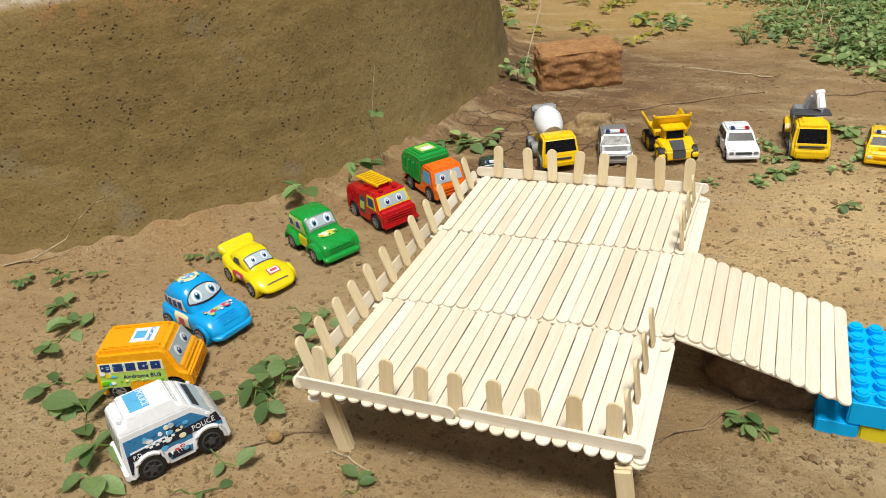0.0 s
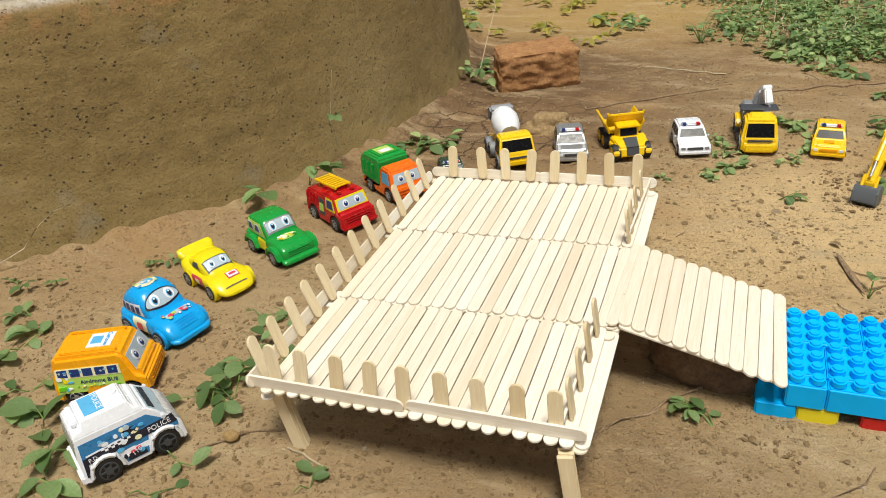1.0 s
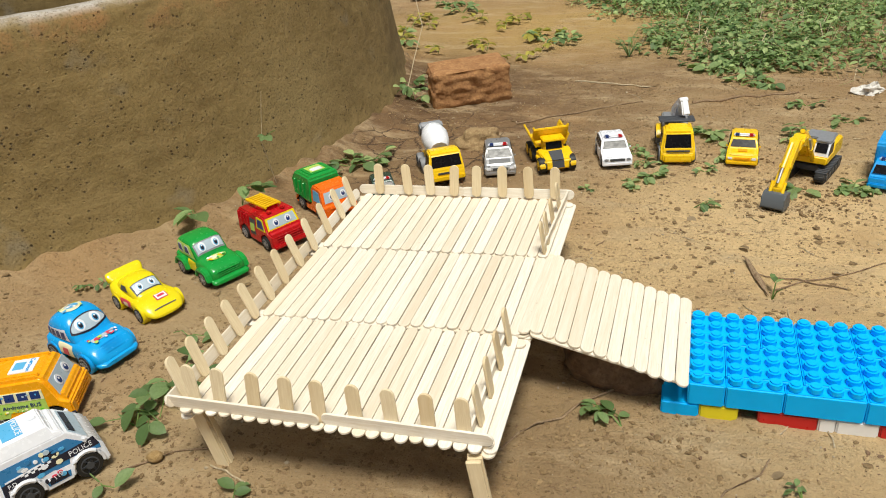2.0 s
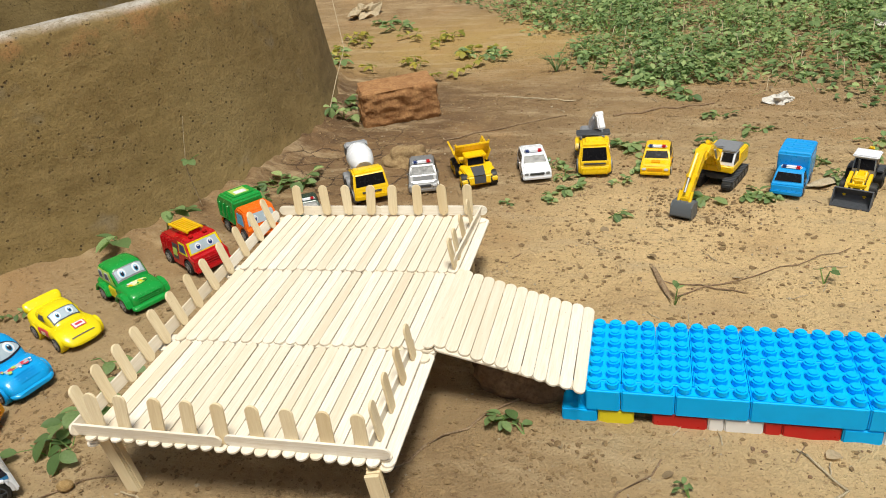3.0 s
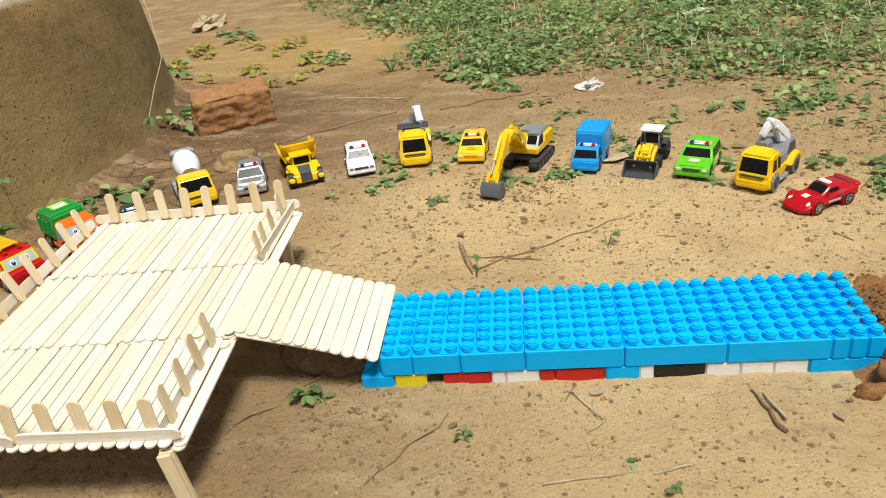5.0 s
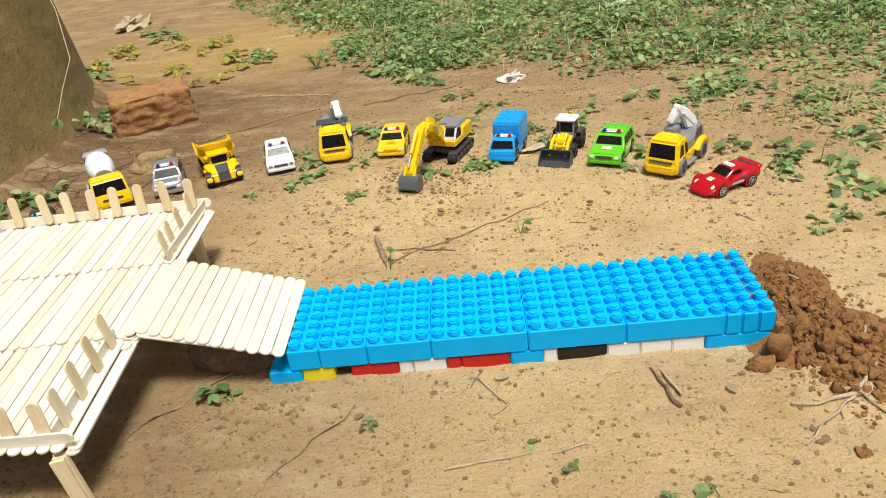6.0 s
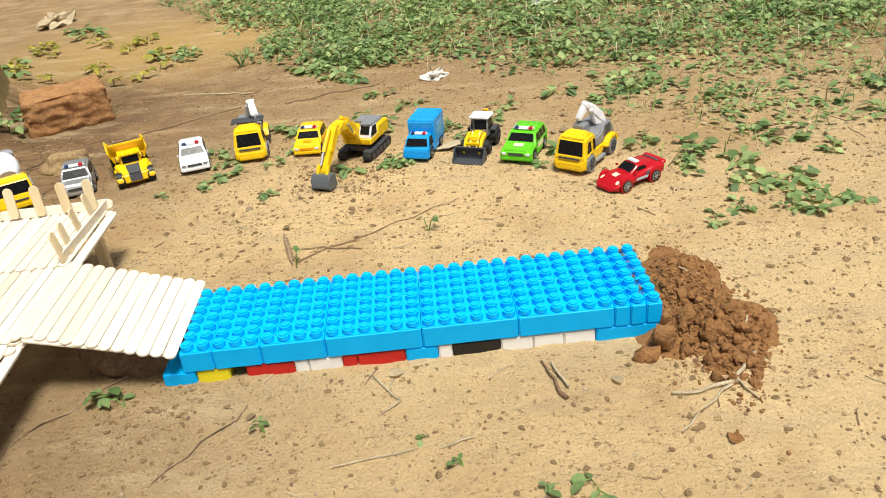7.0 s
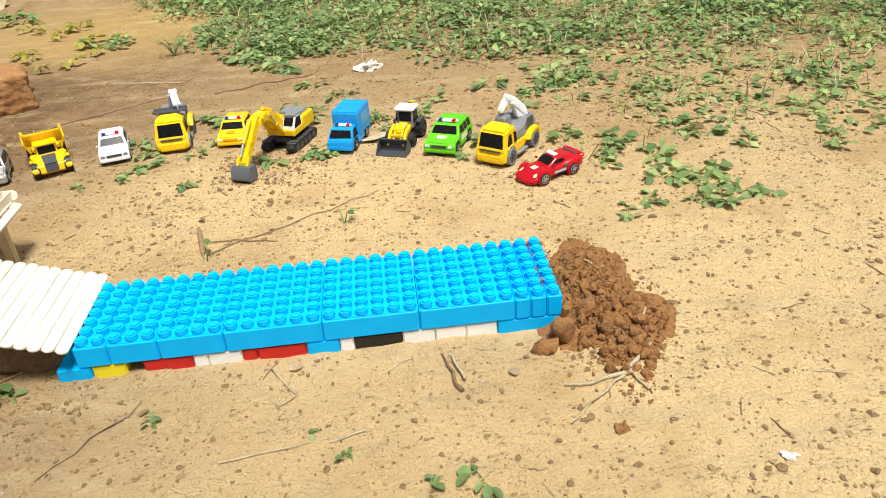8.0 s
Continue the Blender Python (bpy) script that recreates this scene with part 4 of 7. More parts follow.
# lemon racing car
v = thing("toy_racing_car", place(-0.1830, 0.1840, -23, 1.04), "lemon-yellow plastic toy racing car with rear spoiler", "toy car")
low = Shell([(-0.0355, 0.0150, 0.0230, 0.0070), (-0.0330, 0.0190, 0.0258, 0.0050), (-0.0200, 0.0208, 0.0225, 0.0045), (0.0000, 0.0195, 0.0190, 0.0045), (0.0200, 0.0208, 0.0195, 0.0045), (0.0300, 0.0190, 0.0155, 0.0045), (0.0365, 0.0145, 0.0100, 0.0050), (0.0380, 0.0100, 0.0080, 0.0055)], 3.0)
part("body", low.mesh(), LEMON, v, smooth=60)
cab = Shell([(-0.0300, 0.0120, 0.0235, 0.0100), (-0.0240, 0.0148, 0.0275, 0.0100), (-0.0130, 0.0158, 0.0310, 0.0100), (-0.0040, 0.0156, 0.0300, 0.0100), (0.0060, 0.0150, 0.0240, 0.0100), (0.0120, 0.0130, 0.0190, 0.0100)], 2.9)
part("cabin", cab.mesh(), LEMON, v, smooth=60)
shell_eyes(v, cab, -0.0005, 0.0080, 0.0118, frame_mat=DARK, gap=0.0060, rx=0.0036, ry=0.0036)
part("spoiler", Shell([(-0.0385, 0.0180, 0.0310, 0.0225), (-0.0355, 0.0185, 0.0295, 0.0205), (-0.0310, 0.0160, 0.0255, 0.0205)], 5).mesh(10, 20), LEMON, v, smooth=60)
cab.flank(v, [(-0.0150, 0.0215), (-0.0130, 0.0270), (-0.0060, 0.0268), (-0.0015, 0.0215)], DARK, "window", n=5)
low.flank(v, [(-0.0120, 0.0075), (-0.0110, 0.0165), (0.0060, 0.0155), (0.0095, 0.0075)], PINK, "side_print", "red and orange printed side sticker")
low.flank(v, [(-0.0060, 0.0095), (-0.0060, 0.0140), (0.0010, 0.0138), (0.0010, 0.0095)], CREAM, "side_print", lift=0.0007, n=4)
low.over(v, 0.0195, 0.0270, -0.0035, 0.0085, PINK, "bonnet_print", "red-edged white bonnet sticker", 0.0004)
low.over(v, 0.0203, 0.0262, -0.0025, 0.0075, WHITE, "bonnet_print", "", 0.0007)
low.over(v, 0.0220, 0.0245, -0.0010, 0.0060, PINK, "bonnet_print", "", 0.0010)
low.over(v, 0.0330, 0.0338, -0.0110, 0.0110, DARK, "mouth_line", "", 0.0004, False, 8)
arches(v, (0.0205, -0.0205), 0.0420, 0.0078, LEMON)
wheels(v, (0.0205, -0.0205), 0.0440, 0.0078, 0.0080)

# green jeep-like car
v = thing("toy_jeep", place(-0.1570, 0.2570, -27, 1.05), "bright green plastic toy jeep with printed eyes", "toy car")
low = Shell([(-0.0350, 0.0165, 0.0200, 0.0060), (-0.0330, 0.0195, 0.0215, 0.0048), (-0.0100, 0.0188, 0.0215, 0.0045), (0.0100, 0.0185, 0.0235, 0.0045), (0.0280, 0.0180, 0.0218, 0.0045), (0.0345, 0.0172, 0.0185, 0.0045), (0.0360, 0.0150, 0.0160, 0.0050)], 5.0)
part("body", low.mesh(), GREEN, v, smooth=50)
cab = Shell([(-0.0330, 0.0140, 0.0260, 0.0120), (-0.0310, 0.0165, 0.0345, 0.0120), (-0.0240, 0.0172, 0.0380, 0.0120), (-0.0060, 0.0172, 0.0388, 0.0120), (0.0000, 0.0168, 0.0365, 0.0120), (0.0080, 0.0168, 0.0250, 0.0120), (0.0095, 0.0150, 0.0215, 0.0120)], 4.6)
part("cabin", cab.mesh(), GREEN, v, smooth=50)
shell_eyes(v, cab, 0.0010, 0.0066, 0.0138, gap=0.0074, rx=0.0030, ry=0.0046, frame_mat=GREY)
for s in (1, -1):
    for x in (0.0210, -0.0205):
        part("fender", hull([(x - 0.0135, 0.0080), (x - 0.0100, 0.0165), (x - 0.004, 0.0196), (x + 0.004, 0.0196), (x + 0.0100, 0.0165), (x + 0.0135, 0.0080), (x + 0.0098, 0.0080), (x + 0.006, 0.0150), (x - 0.006, 0.0150), (x - 0.0098, 0.0080)],
                            lambda z, q=0: 0.0042, 0.0011), GREEN, v).location.y = s * 0.0192
cab.flank(v, [(-0.0285, 0.0215), (-0.0270, 0.0350), (-0.0030, 0.0350), (0.0055, 0.0215)], FRESH, "side_print", "yellow-green printed side sticker")
for a, b in ((-0.0262, -0.0170), (-0.0135, -0.0045)):
    cab.flank(v, [(a, 0.0245), (a + 0.001, 0.0335), (b - 0.001, 0.0335), (b + 0.002, 0.0245)], WHITE, "window_border", lift=0.0007, n=4)
    cab.flank(v, [(a + 0.001, 0.0258), (a + 0.002, 0.0325), (b - 0.002, 0.0325), (b + 0.0005, 0.0258)], NAVY, "window", lift=0.0010, n=4)
low.flank(v, [(-0.0085, 0.0085), (-0.0095, 0.0200), (0.0060, 0.0200), (0.0080, 0.0085)], LEMON, "side_print", "yellow printed door sticker")
low.over(v, 0.0125, 0.0225, -0.0115, 0.0090, FRESH, "bonnet_print", "yellow and white bonnet sticker", 0.0004, True)
low.over(v, 0.0140, 0.0205, -0.0095, -0.0005, CREAM, "bonnet_print", "", 0.0007, True)
low.over(v, 0.0150, 0.0195, 0.0010, 0.0075, LEMON, "bonnet_print", "", 0.0007, True)
shell_dabs(v, low, 0.0130, 0.0220, -0.0100, 0.0080, 10, 3, (CREAM, LEMON, WHITE, GREEN), 0.0015)
grille(v, 0.0362, 0.0080, 0.0165, 0.024, GREEN, 5)
part("bumper", Shell([(0.0335, 0.0195, 0.0100, 0.0045), (0.0375, 0.0200, 0.0098, 0.0045), (0.0395, 0.0185, 0.0085, 0.0050)], 4).mesh(10, 20), GREEN, v, smooth=60)
arches(v, (0.0210, -0.0205), 0.0400, 0.0080)
wheels(v, (0.0210, -0.0205), 0.0450, 0.0080, 0.0080)

# red fire engine with a yellow ladder
v = thing("toy_fire_engine", place(-0.1290, 0.3370, -29, 1.06), "red plastic toy fire engine with yellow roof ladder", "toy truck")
h = body(v, [(-0.034, 0.008), (-0.0345, 0.0300), (-0.031, 0.0335), (-0.004, 0.0335), (-0.002, 0.0360), (0.0180, 0.0365), (0.0215, 0.0350), (0.0275, 0.0215), (0.0345, 0.0200), (0.036, 0.006)], 0.0410, 0.016, 0.036, 0.12, RED, (0.0210, -0.0205), 0.0080, bevel=0.0016)
across(v, (0.0216, 0.0345), (0.0272, 0.0222), 0.0172, 0.0185, LEMON, "windscreen_border", "yellow windscreen border", t=0.0004)
eyes(v, (0.0226, 0.0330), (0.0268, 0.0238), 0.0150, 0.0165, PALEP, WHITE, 0.0040, 0.0070)
sides(v, h, [(0.0060, 0.0210), (0.0060, 0.0335), (0.0185, 0.0335), (0.0235, 0.0210)], LEMON, "side_window_print", "yellow-framed printed window")
sides(v, h, [(0.0080, 0.0230), (0.0080, 0.0315), (0.0170, 0.0315), (0.0205, 0.0230)], NAVY, "window", t=0.0006)
sides(v, h, [(-0.0080, 0.0120), (-0.0080, 0.0290), (0.0030, 0.0290), (0.0030, 0.0120)], DARK, "side_print", "dark and yellow printed hose panel")
sides(v, h, [(-0.0065, 0.0160), (-0.0065, 0.0240), (0.0010, 0.0240), (0.0010, 0.0160)], FRESH, "side_print", t=0.0006)
for x in (-0.030, -0.024, -0.018, -0.012):
    part("side_rib", box(bmesh.new(), (x, 0, 0.0245), (0.0015, 0.0412, 0.012), 0.0004, 1), RED, v, smooth=0)
lad = thing("ladder", pose(-0.008, 0, 0.0405, 0, -3, 0), "", "")
lad.parent = v
for s in (1, -1):
    part("ladder_rail", box(bmesh.new(), (0, s * 0.0085, 0), (0.042, 0.0022, 0.0030), 0.0006), YELLOW, lad)
for k in range(8):
    part("rung", box(bmesh.new(), (-0.0185 + k * 0.0053, 0, 0.0005), (0.0018, 0.0165, 0.0018), 0.0004, 1), YELLOW, lad)
for x in (-0.022, 0.008):
    part("ladder_support", box(bmesh.new(), (x, 0, 0.0372), (0.004, 0.014, 0.006), 0.0008), RED, v)
part("beacon", tube(bmesh.new(), (0.016, 0.008, 0.0378), 0.0026, 0.0030, seg=14, bevel=0.0008), RED, v)
part("beacon", tube(bmesh.new(), (0.016, -0.008, 0.0378), 0.0026, 0.0030, seg=14, bevel=0.0008), RED, v)
grille(v, 0.0362, 0.0105, 0.0185, 0.030, RED, 4)
part("bumper", box(bmesh.new(), (0.0368, 0, 0.0075), (0.0040, 0.0415, 0.0045), 0.0012), RED, v)
wheels(v, (0.0210, -0.0205), 0.0435, 0.0080, 0.0080)

# garbage truck
v = thing("toy_garbage_truck", place(-0.0990, 0.4150, -35, 1.07), "toy garbage truck with orange cab and green container", "toy truck")
h = body(v, [(-0.0360, 0.007), (-0.0360, 0.0130), (0.0040, 0.0130), (0.0045, 0.0345), (0.0065, 0.0370), (0.0225, 0.0365), (0.0260, 0.0345), (0.0310, 0.0190), (0.0345, 0.0180), (0.0355, 0.006)], 0.0400, 0.016, 0.037, 0.12, TANGO, (0.0215, -0.0195), 0.0078, bevel=0.0016)
part("container", hull([(-0.0370, 0.0150), (-0.0385, 0.0340), (-0.0330, 0.0425), (0.0000, 0.0435), (0.0030, 0.0410), (0.0030, 0.0135)], lambda z, x=0: 0.0205 - max(0, z - 0.035) * 0.35, 0.0018), GREEN, v)
across(v, (-0.0300, 0.0428), (-0.0040, 0.0436), 0.0125, 0.0125, GREEN, "roof_panel", t=0.0008)
across(v, (-0.0260, 0.0430), (-0.0080, 0.0436), 0.0090, 0.0090, FRESH, "roof_print", "cream and green roof sticker", t=0.0012)
across(v, (-0.0180, 0.0433), (-0.0090, 0.0436), 0.0065, 0.0065, WHITE, "roof_print", t=0.0015)
eyes(v, (0.0268, 0.0322), (0.0304, 0.0210), 0.0150, 0.0165, PALEP, WHITE, 0.0038, 0.0070)
sides(v, h, [(0.0090, 0.0200), (0.0090, 0.0320), (0.0210, 0.0320), (0.0250, 0.0200)], SKYP, "window")
for x in (-0.030, -0.020, -0.010):
    part("container_rib", box(bmesh.new(), (x, 0, 0.026), (0.0020, 0.0420, 0.018), 0.0005, 1), GREEN, v, smooth=0)
grille(v, 0.0358, 0.0090, 0.0160, 0.028, TANGO, 3)
wheels(v, (0.0215, -0.0195), 0.0425, 0.0078, 0.0080)


def lorry_cab(root, x0, x1, z0, z1, W, paint):
    """Cab-over cab with a black windscreen and side windows."""
    hh = narrowing(W, z0 + 0.012, z1, 0.14)
    part("cab", hull([(x0, z0), (x0, z1 - 0.002), (x0 + 0.003, z1), (x1 - 0.008, z1), (x1 - 0.005, z1 - 0.002), (x1 - 0.001, z0 + 0.015), (x1 + 0.001, z0 + 0.012), (x1 + 0.001, z0)], hh, 0.0018), paint, root)
    pa, pb = (x1 - 0.0047, z1 - 0.0035), (x1 - 0.0012, z0 + 0.0150)
    across(root, pa, pb, hh(pa[1]) - 0.0022, hh(pb[1]) - 0.0026, GLASS, "windscreen", "glossy black windscreen", t=0.0005)
    sides(root, hh, [(x0 + 0.004, z0 + 0.013), (x0 + 0.004, z1 - 0.005), (x1 - 0.009, z1 - 0.005), (x1 - 0.006, z0 + 0.013)], GLASS, "side_window")
    part("bumper", box(bmesh.new(), (x1 + 0.0012, 0, z0 + 0.004), (0.003, W * 0.98, 0.006), 0.0011), paint, root)
    part("grille", box(bmesh.new(), (x1 + 0.0012, 0, z0 + 0.0095), (0.0012, W * 0.55, 0.0022), 0.0004), DARK, root)
    return hh


def mixer(m):
    v = thing("toy_mixer_truck", m, "yellow toy cement mixer with white drum", "toy truck")
    part("chassis", box(bmesh.new(), (-0.004, 0, 0.0125), (0.074, 0.026, 0.007), 0.0012), YELLOW, v)
    lorry_cab(v, 0.010, 0.036, 0.006, 0.0375, 0.0400, YELLOW)
    bm = bmesh.new()
    for x, r in ((-0.026, 0.0085), (-0.020, 0.0130), (-0.010, 0.0158), (0.002, 0.0145), (0.012, 0.0100)):
        ring = [bm.verts.new((x, r * math.cos(a * math.tau / 24), r * math.sin(a * math.tau / 24))) for a in range(24)]
        if x > -0.026:
            for a in range(24):
                bm.faces.new((last[a], last[(a + 1) % 24], ring[(a + 1) % 24], ring[a]))
        else:
            bm.faces.new(ring)
        last = ring
    bm.faces.new(last[::-1])
    part("drum", bm, WHITE, v, "white mixing drum", 60).matrix_basis = pose(-0.009, 0, 0.0345, 0, 20)
    part("hopper", hull([(-0.044, 0.030), (-0.045, 0.0480), (-0.034, 0.0520), (-0.028, 0.0470), (-0.034, 0.036)], lambda z, x=0: 0.0135, 0.0020), GREY, v)
    wheels(v, (0.024, -0.012, -0.029), 0.0420, 0.0088, 0.0085, GREY, DARK)


def suv(name, m, label, paint, L=0.060, W=0.0340, H=0.0275, printed=None):
    v = thing(name, m, label, "toy car")
    a = L / 2
    wx, r = (a * 0.60, -a * 0.60), 0.0062
    h = body(v, [(-a, 0.005), (-a - 0.0005, 0.0150), (-a + 0.003, H - 0.001), (-a + 0.006, H), (0.002, H), (0.0050, H - 0.0012), (0.0130, 0.0178), (a - 0.004, 0.0155), (a, 0.0125), (a + 0.0005, 0.0045)], W, 0.014, H, 0.20, paint, wx, r, 0.0045, 0.0014)
    across(v, (0.0056, H - 0.0022), (0.0124, 0.0186), h(H) - 0.0018, h(0.018) - 0.0022, GLASS, "windscreen", "dark windscreen")
    for x0, x1 in ((-a + 0.0055, -0.0165), (-0.0150, -0.0065), (-0.0050, 0.0040)):
        sides(v, h, [(x0, 0.0172), (x0 + 0.0008, H - 0.0030), (x1, H - 0.0030), (x1 + (0.0035 if x1 > 0 else 0), 0.0172)], GLASS, "side_window")
    part("bonnet", hull([(0.0140, 0.0165), (0.0150, 0.0180), (a - 0.004, 0.0162), (a - 0.002, 0.0140)], lambda z, x=0: W * 0.36, 0.0007), paint, v)
    part("bumper", box(bmesh.new(), (a, 0, 0.0068), (0.0030, W * 0.97, 0.0042), 0.0010), paint, v)
    part("grille", box(bmesh.new(), (a + 0.0004, 0, 0.0115), (0.0010, W * 0.50, 0.0028), 0.0004), DARK if paint is not YELLOW else ORANGE, v)
    for s in (1, -1):
        part("headlamp", box(bmesh.new(), (a + 0.0002, s * W * 0.37, 0.0118), (0.0012, W * 0.14, 0.0030), 0.0005), WHITE if paint is not WHITE else GREY, v)
        part("mirror", box(bmesh.new(), (0.0085, s * (W / 2 + 0.0008), 0.0185), (0.0016, 0.0022, 0.0020), 0.0005), paint, v)
    if printed:
        across(v, (0.0165, 0.0182), (0.0225, 0.0174), 0.0050, 0.0050, printed, "bonnet_print", "printed bonnet badge", t=0.0003)
        sides(v, h, [(-0.0120, 0.0100), (-0.0120, 0.0150), (0.0060, 0.0150), (0.0060, 0.0100)], printed, "side_print")
    lightbar(v, -0.0010, H, W * 0.58)
    wheels(v, wx, W + 0.0010, r, 0.0058, BLACK, STEEL)
    return v


def dump_truck(m):
    v = thing("toy_dump_truck", m, "yellow toy dump truck with raised-lip bed", "toy truck")
    part("chassis", box(bmesh.new(), (-0.002, 0, 0.0125), (0.070, 0.020, 0.008), 0.0012), DARK, v)
    part("bonnet", hull([(0.010, 0.009), (0.010, 0.0235), (0.020, 0.0230), (0.035, 0.0165), (0.037, 0.006), (0.012, 0.006)], lambda z, x=0: 0.0200 - max(0, x - 0.02) * 0.35, 0.0018), YELLOW, v)
    across(v, (0.0205, 0.0229), (0.0345, 0.0168), 0.0078, 0.0068, DARK, "grille", "dark grey radiator panel", t=0.0006)
    across(v, (0.0348, 0.0160), (0.0368, 0.0080), 0.0070, 0.0068, DARK, "grille", t=0.0006)
    for s in (1, -1):
        part("fender", hull([(0.012, 0.012), (0.013, 0.0185), (0.030, 0.0165), (0.036, 0.012), (0.036, 0.0075), (0.030, 0.0135), (0.018, 0.0145)], lambda z, x=0: 0.0035, 0.0009), YELLOW, v).location.y = s * 0.0178
    part("cab", hull([(0.000, 0.012), (0.000, 0.0335), (0.014, 0.0335), (0.0165, 0.0235), (0.0165, 0.012)], narrowing(0.025, 0.020, 0.034, 0.1), 0.0012), YELLOW, v)
    across(v, (0.0145, 0.0318), (0.0166, 0.0240), 0.0092, 0.0095, GLASS, "windscreen", "dark windscreen", t=0.0005)
    part("cab_roof", box(bmesh.new(), (0.0080, 0, 0.0345), (0.0210, 0.0260, 0.0024), 0.0008), YELLOW, v)
    bm = bmesh.new()
    box(bm, (-0.022, 0, 0.0215), (0.040, 0.030, 0.0030), 0.0008)
    for s in (1, -1):
        box(bm, (-0.020, s * 0.0195, 0.0290), (0.042, 0.0022, 0.0150), 0.0007, 2, pose(0, 0, 0, s * -22, 4, 0))
    box(bm, (0.0000, 0, 0.0370), (0.0026, 0.0420, 0.0190), 0.0008, 2, pose(0, 0, 0, 0, 26, 0))
    for s in (1, -1):
        box(bm, (0.0030, s * 0.0200, 0.0455), (0.0024, 0.0026, 0.0040), 0.0006, 2, pose(0, 0, 0, s * -20, 20, 0))
    part("dump_bed", bm, YELLOW, v)
    wheels(v, (0.026, -0.012, -0.029), 0.0430, 0.0092, 0.0095, BLACK, YELLOW)


def crane_truck(m, turn, visor=False):
    v = thing("toy_crane_truck", m, "yellow toy crane truck with grey bed and white boom", "toy truck")
    W = 0.0360
    hh = narrowing(W, 0.020, 0.0405, 0.15)
    part("cab", hull([(0.008, 0.0060), (0.008, 0.0360), (0.012, 0.0398), (0.026, 0.0405), (0.0335, 0.0375), (0.0375, 0.0200), (0.0405, 0.0165), (0.0408, 0.0060)], hh, 0.0028, 4), YELLOW, v, smooth=50)
    across(v, (0.0339, 0.0356), (0.0373, 0.0210), 0.0128, 0.0142, GLASS, "windscreen", "glossy black windscreen", t=0.0007)
    part("roof_ridge", hull([(0.013, 0.0395), (0.015, 0.0420), (0.024, 0.0420), (0.029, 0.0392)], lambda z, x=0: 0.0105, 0.0010), YELLOW, v)
    part("grille", box(bmesh.new(), (0.0398, 0, 0.0182), (0.0022, 0.0250, 0.0016), 0.0005), DARK, v)
    part("lower_grille", box(bmesh.new(), (0.0406, 0, 0.0100), (0.0012, 0.0170, 0.0024), 0.0005), ORANGE, v)
    part("bumper", hull([(0.0330, 0.0050), (0.0330, 0.0145), (0.0410, 0.0150), (0.0424, 0.0110), (0.0418, 0.0050)], lambda z, x=0: 0.0182 - max(0.0, x - 0.036) * 0.45, 0.0016), YELLOW, v)
    sides(v, hh, [(0.0225, 0.0225), (0.0225, 0.0335), (0.0280, 0.0335), (0.0315, 0.0225)], GLASS, "side_window", t=0.0005)
    sides(v, hh, [(0.0125, 0.0225), (0.0125, 0.0335), (0.0165, 0.0335), (0.0165, 0.0225)], GLASS, "side_window", t=0.0005)
    part("chassis", hull([(-0.041, 0.0090), (-0.041, 0.0180), (0.010, 0.0190), (0.010, 0.0065), (-0.010, 0.0065), (-0.016, 0.0110)], lambda z, x=0: 0.0150, 0.0016), YELLOW, v)
    for s in (1, -1):
        part("step", box(bmesh.new(), (-0.0010, s * 0.0165, 0.0062), (0.0240, 0.0050, 0.0022), 0.0007), GREY, v)
        part("rear_fender", hull([(-0.043, 0.0120), (-0.041, 0.0200), (-0.034, 0.0240), (-0.024, 0.0240), (-0.017, 0.0200), (-0.012, 0.0140), (-0.018, 0.0120), (-0.021, 0.0180), (-0.034, 0.0190), (-0.038, 0.0120)],
                                 lambda z, x=0: 0.0042, 0.0010), YELLOW, v).location.y = s * 0.0160
        arc = [(0.0118 * math.cos(a), 0, 0.0118 * math.sin(a)) for a in (math.radians(k) for k in range(-12, 193, 17))]
        part("front_fender", rod(bmesh.new(), arc, 0.0020, 0.0020, 8), YELLOW, v).location = (0.0255, s * 0.0168, 0.0098)
    part("bed", hull([(-0.041, 0.0180), (-0.041, 0.0280), (-0.034, 0.0385), (-0.018, 0.0390), (-0.010, 0.0310), (0.006, 0.0300), (0.006, 0.0180)], lambda z, x=0: 0.0140, 0.0016), GREY, v, "grey crane superstructure")
    if visor:
        part("visor", hull([(-0.008, 0.0395), (-0.008, 0.0425), (0.012, 0.0440), (0.013, 0.0420)], lambda z, x=0: 0.0195, 0.0008), DARK, v, "dark grey plate behind the cab roof")
    sides(v, lambda z, x=0: 0.0141, [(-0.034, 0.0240), (-0.032, 0.0350), (-0.020, 0.0350), (-0.016, 0.0240)], DARK, "side_recess")
    part("boom_rest", hull([(-0.010, 0.0300), (-0.009, 0.0420), (0.005, 0.0425), (0.0065, 0.0300)], lambda z, x=0: 0.0068, 0.0012), GREY, v).location.y = -0.0062
    boom = part("boom", hull([(-0.0300, 0.0360), (-0.0270, 0.0480), (-0.0140, 0.0610), (-0.0070, 0.0640), (-0.0010, 0.0605), (0.0060, 0.0470), (0.0030, 0.0450), (-0.0060, 0.0550), (-0.0110, 0.0500), (-0.0150, 0.0370)],
                             narrowing(0.0095, 0.042, 0.066, 0.25), 0.0014), WHITE, v, "white plastic crane boom")
    boom.matrix_basis = pose(-0.018, 0.003, 0.0, 0, 0, turn) @ pose(0.018, 0, 0)
    for s in (1, -1):
        part("boom_rib", box(bmesh.new(), (-0.0180, s * 0.0044, 0.0480), (0.0220, 0.0016, 0.0036), 0.0006, 2, pose(0, 0, 0, 0, -46, 0)), WHITE, boom)
